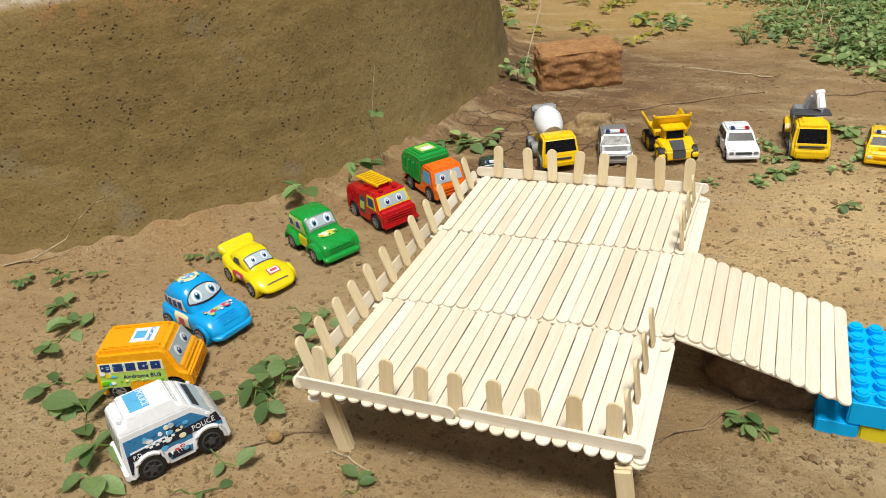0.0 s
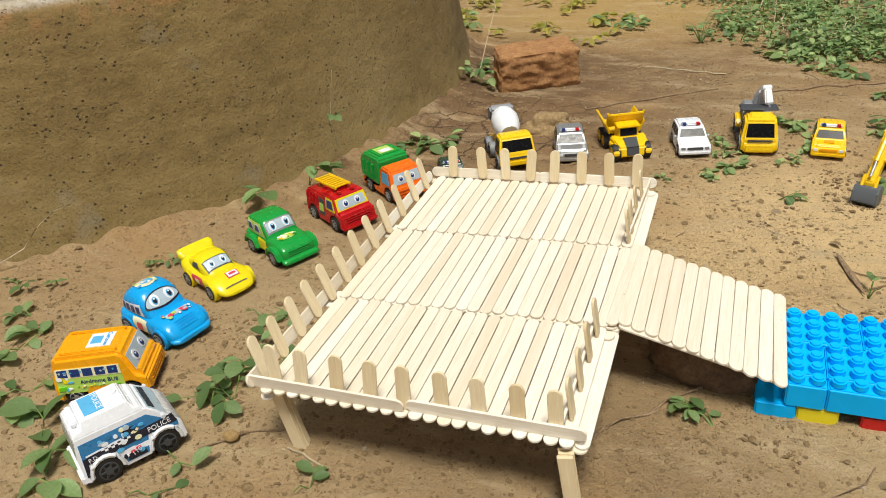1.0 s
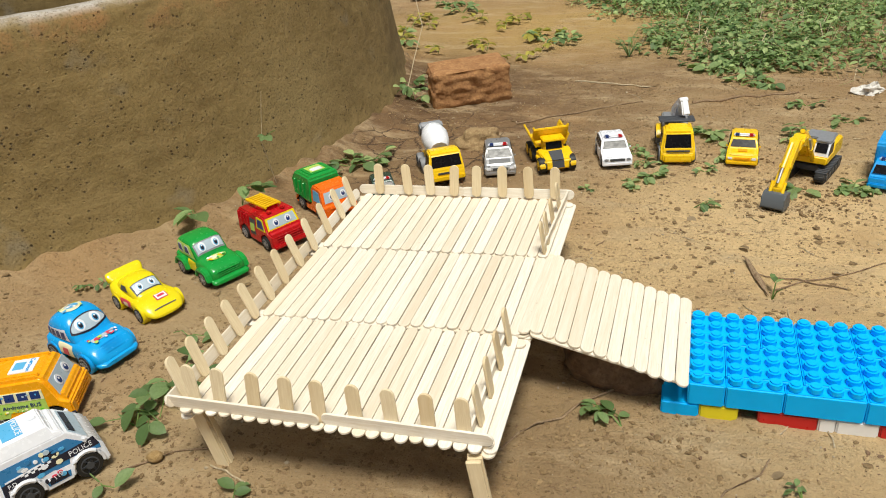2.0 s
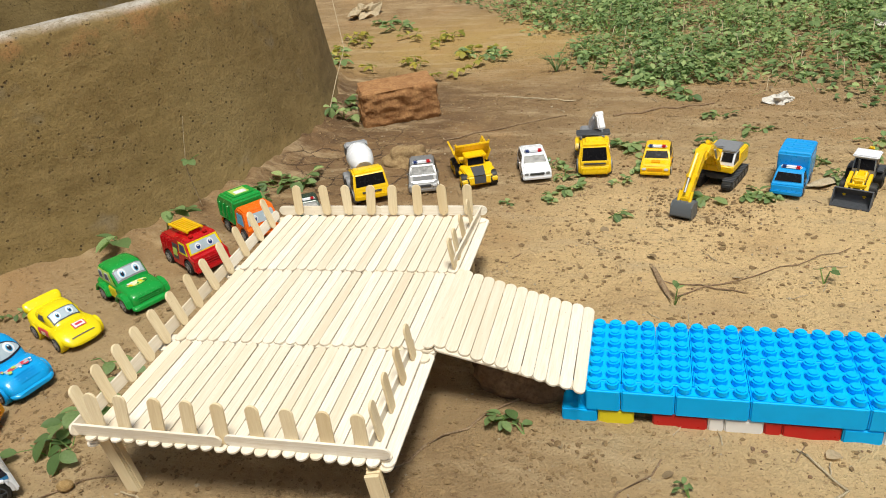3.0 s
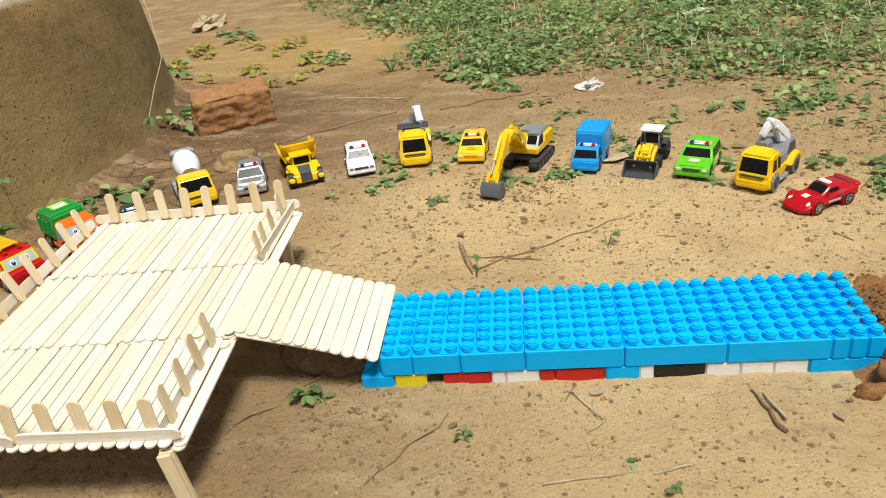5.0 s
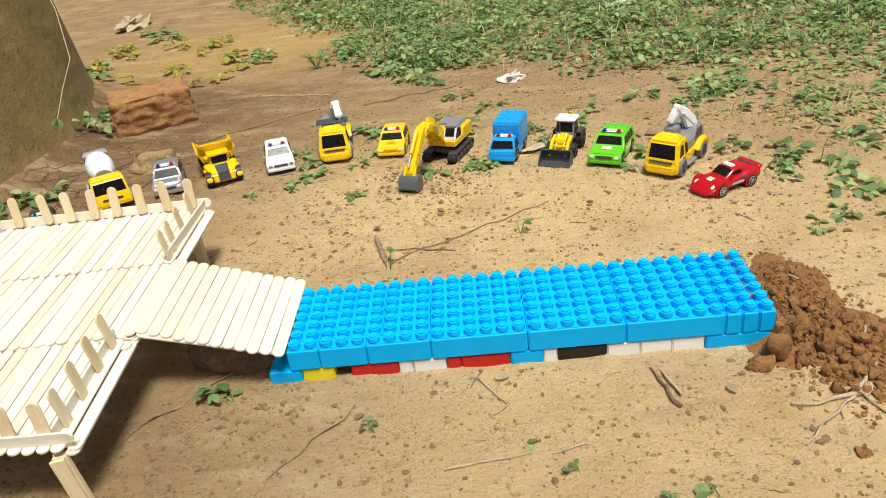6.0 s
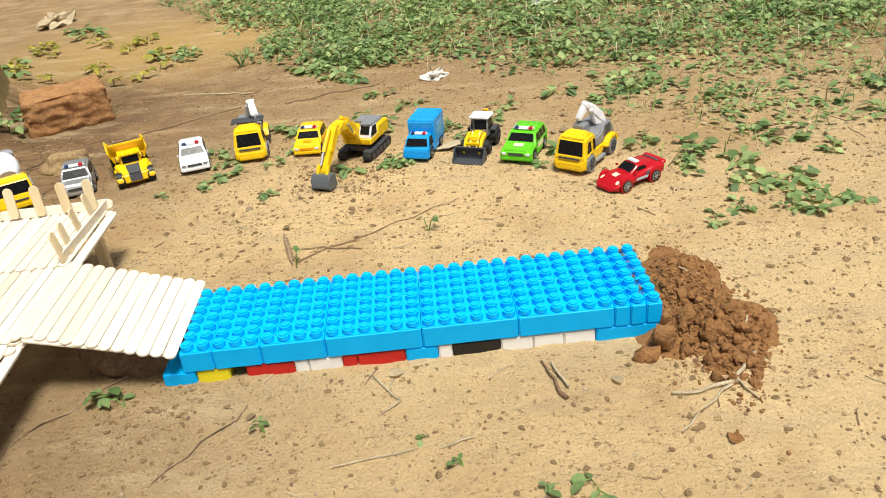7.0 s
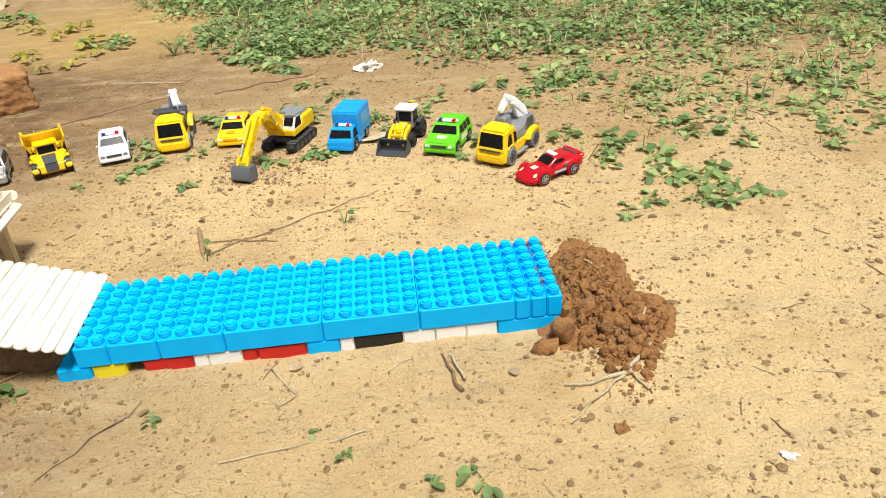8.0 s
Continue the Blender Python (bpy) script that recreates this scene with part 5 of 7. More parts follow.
    part("boom_head", tube(bmesh.new(), (-0.0060, 0, 0.0610), 0.0032, 0.0100, "Y", 14, 0.0008), WHITE, boom)
    part("hook", rod(bmesh.new(), [(0.0045, 0, 0.0460), (0.0060, 0, 0.0430), (0.0045, 0, 0.0405), (0.0020, 0, 0.0415)], 0.0014, 0.0010, 8), GREY, boom)
    wheels(v, (0.0255, -0.029), 0.0400, 0.0098, 0.0080, GREY, DARK)


def box_truck(m):
    v = thing("toy_box_truck", m, "blue toy police box truck with light bar", "toy truck")
    wx, r = (0.019, -0.020), 0.0068
    h = body(v, [(-0.034, 0.006), (-0.034, 0.0130), (0.0070, 0.0130), (0.0070, 0.0270), (0.0090, 0.0285), (0.0200, 0.0280), (0.0225, 0.0262), (0.0290, 0.0175), (0.0330, 0.0155), (0.0340, 0.0050)], 0.0360, 0.016, 0.028, 0.16, BLUE, wx, r, 0.005, 0.0014)
    part("box_body", hull([(-0.0350, 0.0120), (-0.0350, 0.0425), (0.0050, 0.0425), (0.0070, 0.0405), (0.0070, 0.0120)], lambda z, x=0: 0.0188, 0.0014), BLUE, v)
    across(v, (0.0228, 0.0256), (0.0284, 0.0183), h(0.0256) - 0.0022, h(0.018) - 0.0022, GLASS, "windscreen", "dark windscreen", t=0.0004)
    sides(v, h, [(0.0100, 0.0170), (0.0100, 0.0258), (0.0195, 0.0258), (0.0245, 0.0170)], GLASS, "side_window")
    sides(v, lambda z, x=0: 0.0189, [(-0.0260, 0.0220), (-0.0260, 0.0340), (-0.0040, 0.0340), (-0.0040, 0.0220)], SKYP, "side_print", "pale printed side lettering bars")
    for x in (-0.030, -0.018, -0.006):
        part("roof_rib", box(bmesh.new(), (x, 0, 0.0426), (0.0016, 0.0340, 0.0008), 0.0003, 1), BLUE, v, smooth=0)
    part("bumper", box(bmesh.new(), (0.0338, 0, 0.0075), (0.0030, 0.0365, 0.0048), 0.0011), BLUE, v)
    lightbar(v, 0.0150, 0.0282, 0.0210)
    wheels(v, wx, 0.0365, r, 0.0060)


def excavator(m):
    v = thing("toy_excavator", m, "yellow toy excavator reaching down with grey bucket", "toy excavator")
    for s in (1, -1):
        bm = hull([(-0.0320, 0.0030), (-0.0345, 0.0070), (-0.0330, 0.0115), (-0.0290, 0.0135), (0.0290, 0.0135), (0.0330, 0.0115), (0.0345, 0.0070), (0.0320, 0.0030), (0.0270, 0.0000), (-0.0270, 0.0000)], lambda z, x=0: 0.0052, 0.0010)
        tr = part("track", bm, BLACK, v, "black rubber crawler track")
        tr.location.y = s * 0.0170
        for k in range(13):
            part("track_pad", box(bmesh.new(), (-0.0270 + k * 0.0045, 0, 0.0138), (0.0028, 0.0122, 0.0014), 0.0003, 1), DARK, tr, smooth=0)
        for k in range(5):
            part("road_wheel", tube(bmesh.new(), (-0.0220 + k * 0.0110, s * 0.0048, 0.0066), 0.0042, 0.0020, "Y", 14, 0.0004), DARK, tr)
    part("undercarriage", box(bmesh.new(), (0, 0, 0.0130), (0.034, 0.024, 0.007), 0.001), DARK, v)
    part("turntable", tube(bmesh.new(), (0, 0, 0.0180), 0.0120, 0.0040, seg=24), DARK, v)
    part("house", hull([(-0.0340, 0.0200), (-0.0370, 0.0270), (-0.0350, 0.0380), (-0.0060, 0.0380), (-0.0030, 0.0300), (0.0200, 0.0290), (0.0200, 0.0200)], lambda z, x=0: 0.0195, 0.0014), YELLOW, v)
    part("engine_cover", box(bmesh.new(), (-0.0200, 0.0, 0.0393), (0.0240, 0.0300, 0.0036), 0.0012), GREY, v, "grey engine cover")
    cab = part("cab", hull([(-0.0040, 0.0290), (-0.0030, 0.0440), (0.0110, 0.0440), (0.0180, 0.0330), (0.0180, 0.0240), (-0.0040, 0.0240)], lambda z, x=0: 0.0078, 0.0011), WHITE, v, "white cab with dark windows")
    cab.location.y = 0.0110
    sides(cab, lambda z, x=0: 0.0079, [(-0.0010, 0.0300), (-0.0005, 0.0420), (0.0095, 0.0420), (0.0150, 0.0330), (0.0150, 0.0300)], GLASS, "window")
    across(cab, (0.0118, 0.0430), (0.0176, 0.0335), 0.0060, 0.0060, GLASS, "window")
    part("cab_roof", box(bmesh.new(), (0.0035, 0, 0.0450), (0.0170, 0.0160, 0.0022), 0.0008), GREY, cab)

    def beam(pts, w, name):
        return part(name, hull(pts, lambda z, x=0: w, 0.0012), YELLOW, v)

    arms = (beam([(0.0080, 0.0220), (0.0050, 0.0300), (0.0180, 0.0480), (0.0340, 0.0610), (0.0470, 0.0650), (0.0620, 0.0600), (0.0630, 0.0510), (0.0500, 0.0530), (0.0380, 0.0470), (0.0230, 0.0300)], 0.0062, "boom"),
            beam([(0.0540, 0.0660), (0.0650, 0.0650), (0.0740, 0.0570), (0.1060, 0.0240), (0.1060, 0.0165), (0.0990, 0.0170), (0.0660, 0.0470), (0.0560, 0.0560)], 0.0048, "stick_arm"))
    for o in arms:
        o.location.y = -0.0040
    for x, z, w in ((0.0560, 0.0600, 0.0150), (0.0420, 0.0590, 0.0140), (0.1020, 0.0210, 0.0135), (0.0850, 0.0410, 0.0120)):
        part("pivot", tube(bmesh.new(), (x, -0.0040, z), 0.0028, w, "Y", 12, 0.0006), YELLOW, v)
    for s in (1, -1):
        part("hydraulic_cylinder", rod(bmesh.new(), [(0.0190, s * 0.0085 - 0.004, 0.0240), (0.0330, s * 0.0085 - 0.004, 0.0430)], 0.0024, 0.0024, 10), YELLOW, v)
        part("piston_rod", rod(bmesh.new(), [(0.0330, s * 0.0085 - 0.004, 0.0430), (0.0420, s * 0.0085 - 0.004, 0.0580)], 0.0012, 0.0012, 8), STEEL, v)
        part("link", rod(bmesh.new(), [(0.1000, s * 0.0062 - 0.004, 0.0290), (0.1070, s * 0.0062 - 0.004, 0.0180)], 0.0017, 0.0017, 8), YELLOW, v)
    for pts, mt in (([(0.0260, 0, 0.0575), (0.0420, 0, 0.0665)], YELLOW), ([(0.0740, 0, 0.0640), (0.0950, 0, 0.0430)], YELLOW), ([(0.0950, 0, 0.0430), (0.1060, 0, 0.0300)], STEEL)):
        part("hydraulic_cylinder", rod(bmesh.new(), pts, 0.0026 if mt is YELLOW else 0.0014, 0.0024 if mt is YELLOW else 0.0014, 10), mt, v).location.y = -0.0040
    bk = hull([(0.0660, 0.0180), (0.0790, 0.0200), (0.0840, 0.0111), (0.0850, 0.0040), (0.0800, 0.0000), (0.0680, -0.0010), (0.0650, 0.0020), (0.0780, 0.0040), (0.0800, 0.0100), (0.0760, 0.0150), (0.0680, 0.0150)], lambda z, x=0: 0.0115, 0.0007)
    for s in (1, -1):
        slab(bk, [(0.0650, s * 0.0111, 0.0010), (0.0840, s * 0.0111, 0.0020), (0.0830, s * 0.0111, 0.0150), (0.0780, s * 0.0111, 0.0190), (0.0660, s * 0.0111, 0.0175)], 0.0006)
    bmesh.ops.translate(bk, verts=bk.verts[:], vec=(0.0310, 0, 0))
    o = part("bucket", bk, SLATE, v, "slate-grey plastic bucket")
    o.location.y = -0.0040
    for s in (-0.009, -0.003, 0.003, 0.009):
        part("tooth", box(bmesh.new(), (0.0960, s, 0.0006), (0.0050, 0.0022, 0.0012), 0.0003, 1), DARK, o)


def loader(m):
    v = thing("toy_wheel_loader", m, "yellow and black toy backhoe loader with front bucket", "toy loader")
    part("chassis", box(bmesh.new(), (-0.012, 0, 0.0130), (0.056, 0.0160, 0.0090), 0.0014), DARK, v)
    part("bonnet", hull([(-0.004, 0.014), (-0.004, 0.0245), (0.0120, 0.0235), (0.0150, 0.0210), (0.0150, 0.0110), (-0.004, 0.0110)], lambda z, x=0: 0.0062, 0.0014), YELLOW, v)
    cab = part("cab", hull([(-0.0260, 0.0160), (-0.0245, 0.0370), (-0.0080, 0.0370), (-0.0040, 0.0240), (-0.0040, 0.0160)], narrowing(0.0230, 0.02, 0.037, 0.1), 0.0012), SILVER, v, "pale grey cab with dark windows")
    hh = narrowing(0.0230, 0.02, 0.037, 0.1)
    across(cab, (-0.0076, 0.0352), (-0.0044, 0.0250), 0.0090, 0.0100, GLASS, "windscreen", t=0.0004)
    sides(cab, hh, [(-0.0230, 0.0230), (-0.0225, 0.0350), (-0.0105, 0.0350), (-0.0065, 0.0230)], GLASS, "side_window")
    part("cab_roof", box(bmesh.new(), (-0.0160, 0, 0.0382), (0.0220, 0.0250, 0.0026), 0.0010), WHITE, v, "white cab roof")
    part("exhaust", tube(bmesh.new(), (0.002, -0.0040, 0.0300), 0.0011, 0.0160, seg=10), DARK, v)
    for s in (1, -1):
        part("lift_arm", hull([(0.0000, 0.0180), (0.0010, 0.0240), (0.0160, 0.0200), (0.0270, 0.0080), (0.0260, 0.0040), (0.0220, 0.0060), (0.0140, 0.0150)], lambda z, x=0: 0.0018, 0.0007), YELLOW, v).location.y = s * 0.0095
        part("hydraulic_cylinder", rod(bmesh.new(), [(0.004, s * 0.0045, 0.0250), (0.0230, s * 0.0045, 0.0100)], 0.0017, 0.0012, 10), YELLOW, v)
    part("linkage", box(bmesh.new(), (0.0185, 0, 0.0150), (0.0040, 0.0200, 0.0040), 0.0008), YELLOW, v)
    bk = bmesh.new()
    slab(bk, [(0.0280, -0.0185, 0.0008), (0.0280, 0.0185, 0.0008), (0.0440, 0.0185, 0.0005), (0.0440, -0.0185, 0.0005)], 0.0006)
    slab(bk, [(0.0280, -0.0185, 0.0008), (0.0280, 0.0185, 0.0008), (0.0250, 0.0185, 0.0080), (0.0250, -0.0185, 0.0080)], 0.0007)
    slab(bk, [(0.0250, -0.0185, 0.0080), (0.0250, 0.0185, 0.0080), (0.0310, 0.0185, 0.0165), (0.0310, -0.0185, 0.0165)], 0.0007)
    for s in (1, -1):
        slab(bk, [(0.0280, s * 0.0182, 0.0008), (0.0440, s * 0.0182, 0.0008), (0.0320, s * 0.0182, 0.0165), (0.0250, s * 0.0182, 0.0080)], 0.0006)
    part("bucket", bk, DARK, v, "dark grey plastic loading bucket")
    part("backhoe_arm", hull([(-0.0380, 0.0140), (-0.0400, 0.0300), (-0.0360, 0.0390), (-0.0300, 0.0400), (-0.0330, 0.0300), (-0.0330, 0.0140)], lambda z, x=0: 0.0030, 0.0010), YELLOW, v)
    part("backhoe_stick", hull([(-0.0380, 0.0390), (-0.0300, 0.0400), (-0.0440, 0.0180), (-0.0480, 0.0180)], lambda z, x=0: 0.0026, 0.0008), YELLOW, v)
    for s in (1, -1):
        part("rear_fender", box(bmesh.new(), (-0.0220, s * 0.0140, 0.0215), (0.0200, 0.0070, 0.0020), 0.0008), DARK, v)
    wheels(v, (0.0080,), 0.0350, 0.0082, 0.0085, BLACK, DARK)
    wheels(v, (-0.0230,), 0.0360, 0.0110, 0.0090, BLACK, DARK)


def sports_car(m):
    v = thing("toy_sports_car", m, "glossy red toy sports car with roof badge", "toy car")
    wx, r = (0.0215, -0.0205), 0.0074
    low = Shell([(-0.0375, 0.0130, 0.0175, 0.0080), (-0.0345, 0.0168, 0.0198, 0.0055), (-0.0210, 0.0182, 0.0205, 0.0045), (-0.0050, 0.0164, 0.0170, 0.0045), (0.0100, 0.0164, 0.0155, 0.0045), (0.0215, 0.0178, 0.0152, 0.0045),
                 (0.0310, 0.0166, 0.0112, 0.0040), (0.0370, 0.0135, 0.0074, 0.0042), (0.0385, 0.0090, 0.0062, 0.0045)], 3.4)
    part("body", low.mesh(), SPORT, v, smooth=60)
    cab = Shell([(-0.0310, 0.0075, 0.0200, 0.0100), (-0.0200, 0.0105, 0.0222, 0.0100), (-0.0080, 0.0120, 0.0246, 0.0100), (-0.0010, 0.0120, 0.0242, 0.0100), (0.0080, 0.0118, 0.0188, 0.0100), (0.0135, 0.0100, 0.0150, 0.0100)], 2.8)
    part("cabin", cab.mesh(), SPORT, v, smooth=60)
    cab.over(v, 0.0005, 0.0095, -0.0092, 0.0092, GLASS, "windscreen", "dark windscreen")
    cab.flank(v, [(-0.0125, 0.0180), (-0.0095, 0.0218), (-0.0015, 0.0218), (0.0050, 0.0180)], GLASS, "side_window", n=5)
    low.over(v, -0.0330, -0.0290, -0.0110, 0.0110, DARK, "engine_cover", "dark slatted engine cover", 0.0005)
    part("spoiler", Shell([(-0.0385, 0.0155, 0.0205, 0.0165), (-0.0365, 0.0165, 0.0207, 0.0160), (-0.0330, 0.0150, 0.0202, 0.0160)], 4).mesh(8, 18), SPORT, v, smooth=60)
    part("roof_badge", box(bmesh.new(), (-0.0040, 0, 0.0252), (0.0066, 0.0140, 0.0024), 0.0010), WHITE, v, "white roof light bar")
    low.over(v, 0.0175, 0.0240, -0.0036, 0.0036, CREAM, "bonnet_print", "pale printed bonnet badge", 0.0004)
    low.flank(v, [(-0.0100, 0.0085), (-0.0105, 0.0118), (0.0060, 0.0112), (0.0060, 0.0085)], PALEP, "side_print", "pale lettering bar on the door", n=4)
    low.flank(v, [(-0.0125, 0.0125), (-0.0135, 0.0160), (-0.0080, 0.0150), (-0.0070, 0.0130)], DARK, "air_intake", n=3)
    for s in (1, -1):
        low.over(v, 0.0265, 0.0320, s * 0.0120 - 0.0018, s * 0.0120 + 0.0018, CREAM, "headlamp", "", 0.0005, True, 6)
        part("mirror", box(bmesh.new(), (0.0060, s * 0.0150, 0.0185), (0.0030, 0.0040, 0.0020), 0.0007), SPORT, v)
    part("front_lip", hull([(0.0310, 0.0036), (0.0310, 0.0056), (0.0395, 0.0050), (0.0395, 0.0036)], lambda z, x=0: 0.0172 - max(0, x - 0.031) * 0.8, 0.0005), SPORT, v)
    arches(v, wx, 0.0362, r, SPORT)
    wheels(v, wx, 0.0385, r, 0.0062, BLACK, STEEL)


mixer(place(0.0060, 0.5330, -58, 1.12))
suv("toy_police_car", place(0.0765, 0.5590, -72, 1.12), "silver toy police car with light bar", SILVER)
dump_truck(place(0.1380, 0.5850, -64, 1.08))
suv("toy_police_car", place(0.2145, 0.6040, -73, 1.08), "white toy police car with light bar", WHITE, printed=None)
crane_truck(place(0.2880, 0.6340, -82, 1.1), 18, True)
suv("toy_police_car", place(0.3690, 0.6250, -93, 1.06), "golden-yellow toy police car with light bar", YELLOW, printed=ORANGE)
excavator(place(0.4440, 0.5920, -111, 1.04) @ Matrix.Diagonal((1, 1, 0.94, 1)))
box_truck(place(0.5225, 0.5770, -107, 1.08) @ Matrix.Diagonal((1, 0.86, 1, 1)))
loader(place(0.5920, 0.5650, -112, 1.07))
suv("toy_police_car", place(0.6480, 0.5400, -114, 1.18), "lime-green toy police car with light bar", LIME, printed=CREAM)
crane_truck(place(0.7170, 0.5020, -126, 1.1), -32)
sports_car(place(0.7540, 0.4320, -150, 1.01))
suv("toy_police_car", place(-0.0400, 0.4520, -60, 0.9), "dark green toy police car behind the fence", CLEAR, printed=WHITE)


# ---- earth, stones and litter ----
def lump(size, rough, seed, cuts=2, squash=1.0):
    """An irregular stone or clod."""
    bm = bmesh.new()
    bmesh.ops.create_icosphere(bm, subdivisions=cuts, radius=1)
    for v in bm.verts:
        k = 1 + rough * (noise.noise(v.co * 1.3 + Vector((seed * 7.1, 0, 0))) + 0.5 * noise.noise(v.co * 3.1 + Vector((0, seed * 3.3, 0))))
        v.co = Vector((v.co.x * k * size[0], v.co.y * k * size[1], v.co.z * k * size[2]))
    return bm


# rough laterite brick beside the tank
bm = bmesh.new()
bmesh.ops.create_cube(bm, size=1)
bmesh.ops.subdivide_edges(bm, edges=bm.edges[:], cuts=20, use_grid_fill=True)
for v in bm.verts:
    c = v.co.copy()
    e = sorted((abs(c.x), abs(c.y), abs(c.z)))
    worn = 0.05 * max(0.0, e[1] - 0.40) / 0.1
    p = Vector((c.x * 0.118, c.y * 0.074, c.z * 0.062))
    n1 = noise.noise(p * 60) + 0.6 * noise.noise(p * 160)
    n2 = noise.noise((p.x * 55, p.y * 55, p.z * 130)) + 0.5 * noise.noise((p.x * 150, p.y * 150, p.z * 260))            # split, layered faces
    side = 1.0 if abs(c.z) < 0.49 else 0.25
    p *= 1 - worn * (1 + 0.6 * n1)
    d = Vector((c.x, c.y, 0)).normalized() if c.x or c.y else Vector((0, 0, 1))
    v.co = p + d * (0.0028 * n2 + 0.0040 * n1) * side + Vector((0, 0, 0.0012 * n1 + (0.004 * c.x if c.z > 0 else 0)))
brick = obj("laterite_brick", bm, BRICK, 60)
brick.matrix_basis = pose(-0.0460, 0.8330, 0.0260, 0, 0, 27) @ Matrix.Diagonal((1.05, 1.12, 1.0, 1))
tagged(brick, "rough broken red laterite brick lying on the earth", "brick")

rock = obj("rock", lump((0.040, 0.026, 0.033), 0.35, 3, 4), ROCK, 80)
rock.matrix_basis = pose(0.2720, 0.1720, 0.0060)
tagged(rock, "rounded brown rock under the stick ramp", "rock")
far_rock = obj("rock", lump((0.030, 0.022, 0.020), 0.35, 8, 4), GRIT, 80)
far_rock.matrix_basis = pose(0.0280, 0.6350, 0.0040, 0, 0, 30)
tagged(far_rock, "low earth-covered brown rock behind the toys", "rock")
nut = obj("seed_pod", lump((0.0062, 0.0048, 0.0044), 0.12, 5, 3), soil("tan_seed", (0.36, 0.22, 0.08), (0.55, 0.38, 0.17), 300), 80)
nut.matrix_basis = pose(-0.0400, 0.0020, 0.0035, 0, 0, 20)
tagged(nut, "small tan seed pod on the earth", "seed")

# heap of damp red earth at the end of the blocks
HEAP = [(0.735, 0.200, 0.036, 0.030), (0.757, 0.145, 0.036, 0.024), (0.726, 0.145, 0.028, 0.021), (0.752, 0.235, 0.030, 0.019), (0.780, 0.160, 0.026, 0.010), (0.755, 0.110, 0.024, 0.010), (0.748, 0.270, 0.018, 0.008)]


def heap_z(x, y):
    z = max(h * math.exp(-((x - a) ** 2 + (y - b) ** 2) / (0.75 * r * r)) for a, b, r, h in HEAP)
    z = 0.86 * z + 0.34 * z * (noise.noise((x * 75, y * 75, 2)) + 0.7 * noise.noise((x * 190, y * 190, 4)))
    return z - 0.0025


hx, hy = np.linspace(0.690, 0.850, 90), np.linspace(0.070, 0.310, 130)
hm = bpy.data.meshes.new("mound")
hm.from_pydata([(x, y, heap_z(x, y)) for y in hy for x in hx], [], [(j * 90 + i, j * 90 + i + 1, (j + 1) * 90 + i + 1, (j + 1) * 90 + i) for j in range(129) for i in range(89)])
hm.materials.append(PILE)
hm.shade_smooth()
heap = thing("soil_heap", Matrix(), "heap of crumbly damp red earth against the blocks", "earth heap")
mound = new("mound", hm)
mound.parent = heap
rng = random.Random(11)
protos = []
for k in range(5):
    o = part("clod", lump((1, 0.85, 0.75), 0.62, 20 + k, 2), PILE, heap, smooth=50)
    protos.append(o)
BIG = [(0.708, 0.128, 0.0125), (0.694, 0.118, 0.0090), (0.728, 0.140, 0.0080), (0.722, 0.118, 0.0060), (0.742, 0.126, 0.0085), (0.762, 0.118, 0.0065), (0.735, 0.106, 0.0050), (0.756, 0.100, 0.0055), (0.715, 0.150, 0.0065)]
spots = BIG + [(rng.gauss(0.757, 0.021), rng.gauss(0.140, 0.036), 0.0012 + 0.0052 * rng.random() ** 2.4) for _ in range(285)]
for k, (x, y, s) in enumerate(spots):
    if k >= len(BIG):
        x = min(x, 0.792 - 0.5 * abs(y - 0.14))
    if x < 0.722 and s < 0.006 and y > 0.135:
        x += 0.03
    z = max(heap_z(x, y), 0.0) + s * 0.35
    m = pose(x, y, z, rng.uniform(0, 360), rng.uniform(0, 360), rng.uniform(0, 360)) @ Matrix.Diagonal((s, s * 0.9, s, 1))
    if k < 5:
        protos[k].matrix_basis = m
    else:
        share(protos[k % 5], heap, m)


def scatter(name, mat, places, label, category, flat=0.75, over=None):
    """Many small crumbs as one sheet of loose matter; places: (x, y, size)."""
    t = (1 + 5 ** 0.5) / 2
    bv = np.array([(-1, t, 0), (1, t, 0), (-1, -t, 0), (1, -t, 0), (0, -1, t), (0, 1, t), (0, -1, -t), (0, 1, -t), (t, 0, -1), (t, 0, 1), (-t, 0, -1), (-t, 0, 1)]) / 1.9
    bf = np.array([(0, 11, 5), (0, 5, 1), (0, 1, 7), (0, 7, 10), (0, 10, 11), (1, 5, 9), (5, 11, 4), (11, 10, 2), (10, 7, 6), (7, 1, 8), (3, 9, 4), (3, 4, 2), (3, 2, 6), (3, 6, 8), (3, 8, 9), (4, 9, 5), (2, 4, 11), (6, 2, 10), (8, 6, 7), (9, 8, 1)])
    g = np.random.default_rng(len(places))
    vs, fs = [], []
    for k, (x, y, s) in enumerate(places):
        q = g.normal(size=(3, 3))
        q, _ = np.linalg.qr(q)
        p = bv * g.uniform(0.5, 1.35, (12, 1)) @ q * s * g.uniform(0.55, 1.25, (1, 3))
        p[:, 2] *= flat
        vs.append(p + (x, y, max(ground_z(x, y), over(x, y) if over else -1.0) + s * 0.25))
        fs.append(bf + 12 * k)
    me = bpy.data.meshes.new(name)
    me.from_pydata(np.concatenate(vs).tolist(), [], np.concatenate(fs).tolist())
    me.materials.append(mat)
    return tagged(new(name, me), label, category, kind="stuff")


def heap_crumbs():
    g = random.Random(77)
    return [(g.gauss(0.750, 0.018), g.gauss(0.168, 0.042), 0.0005 + 0.0022 * g.random() ** 4) for _ in range(4200)]


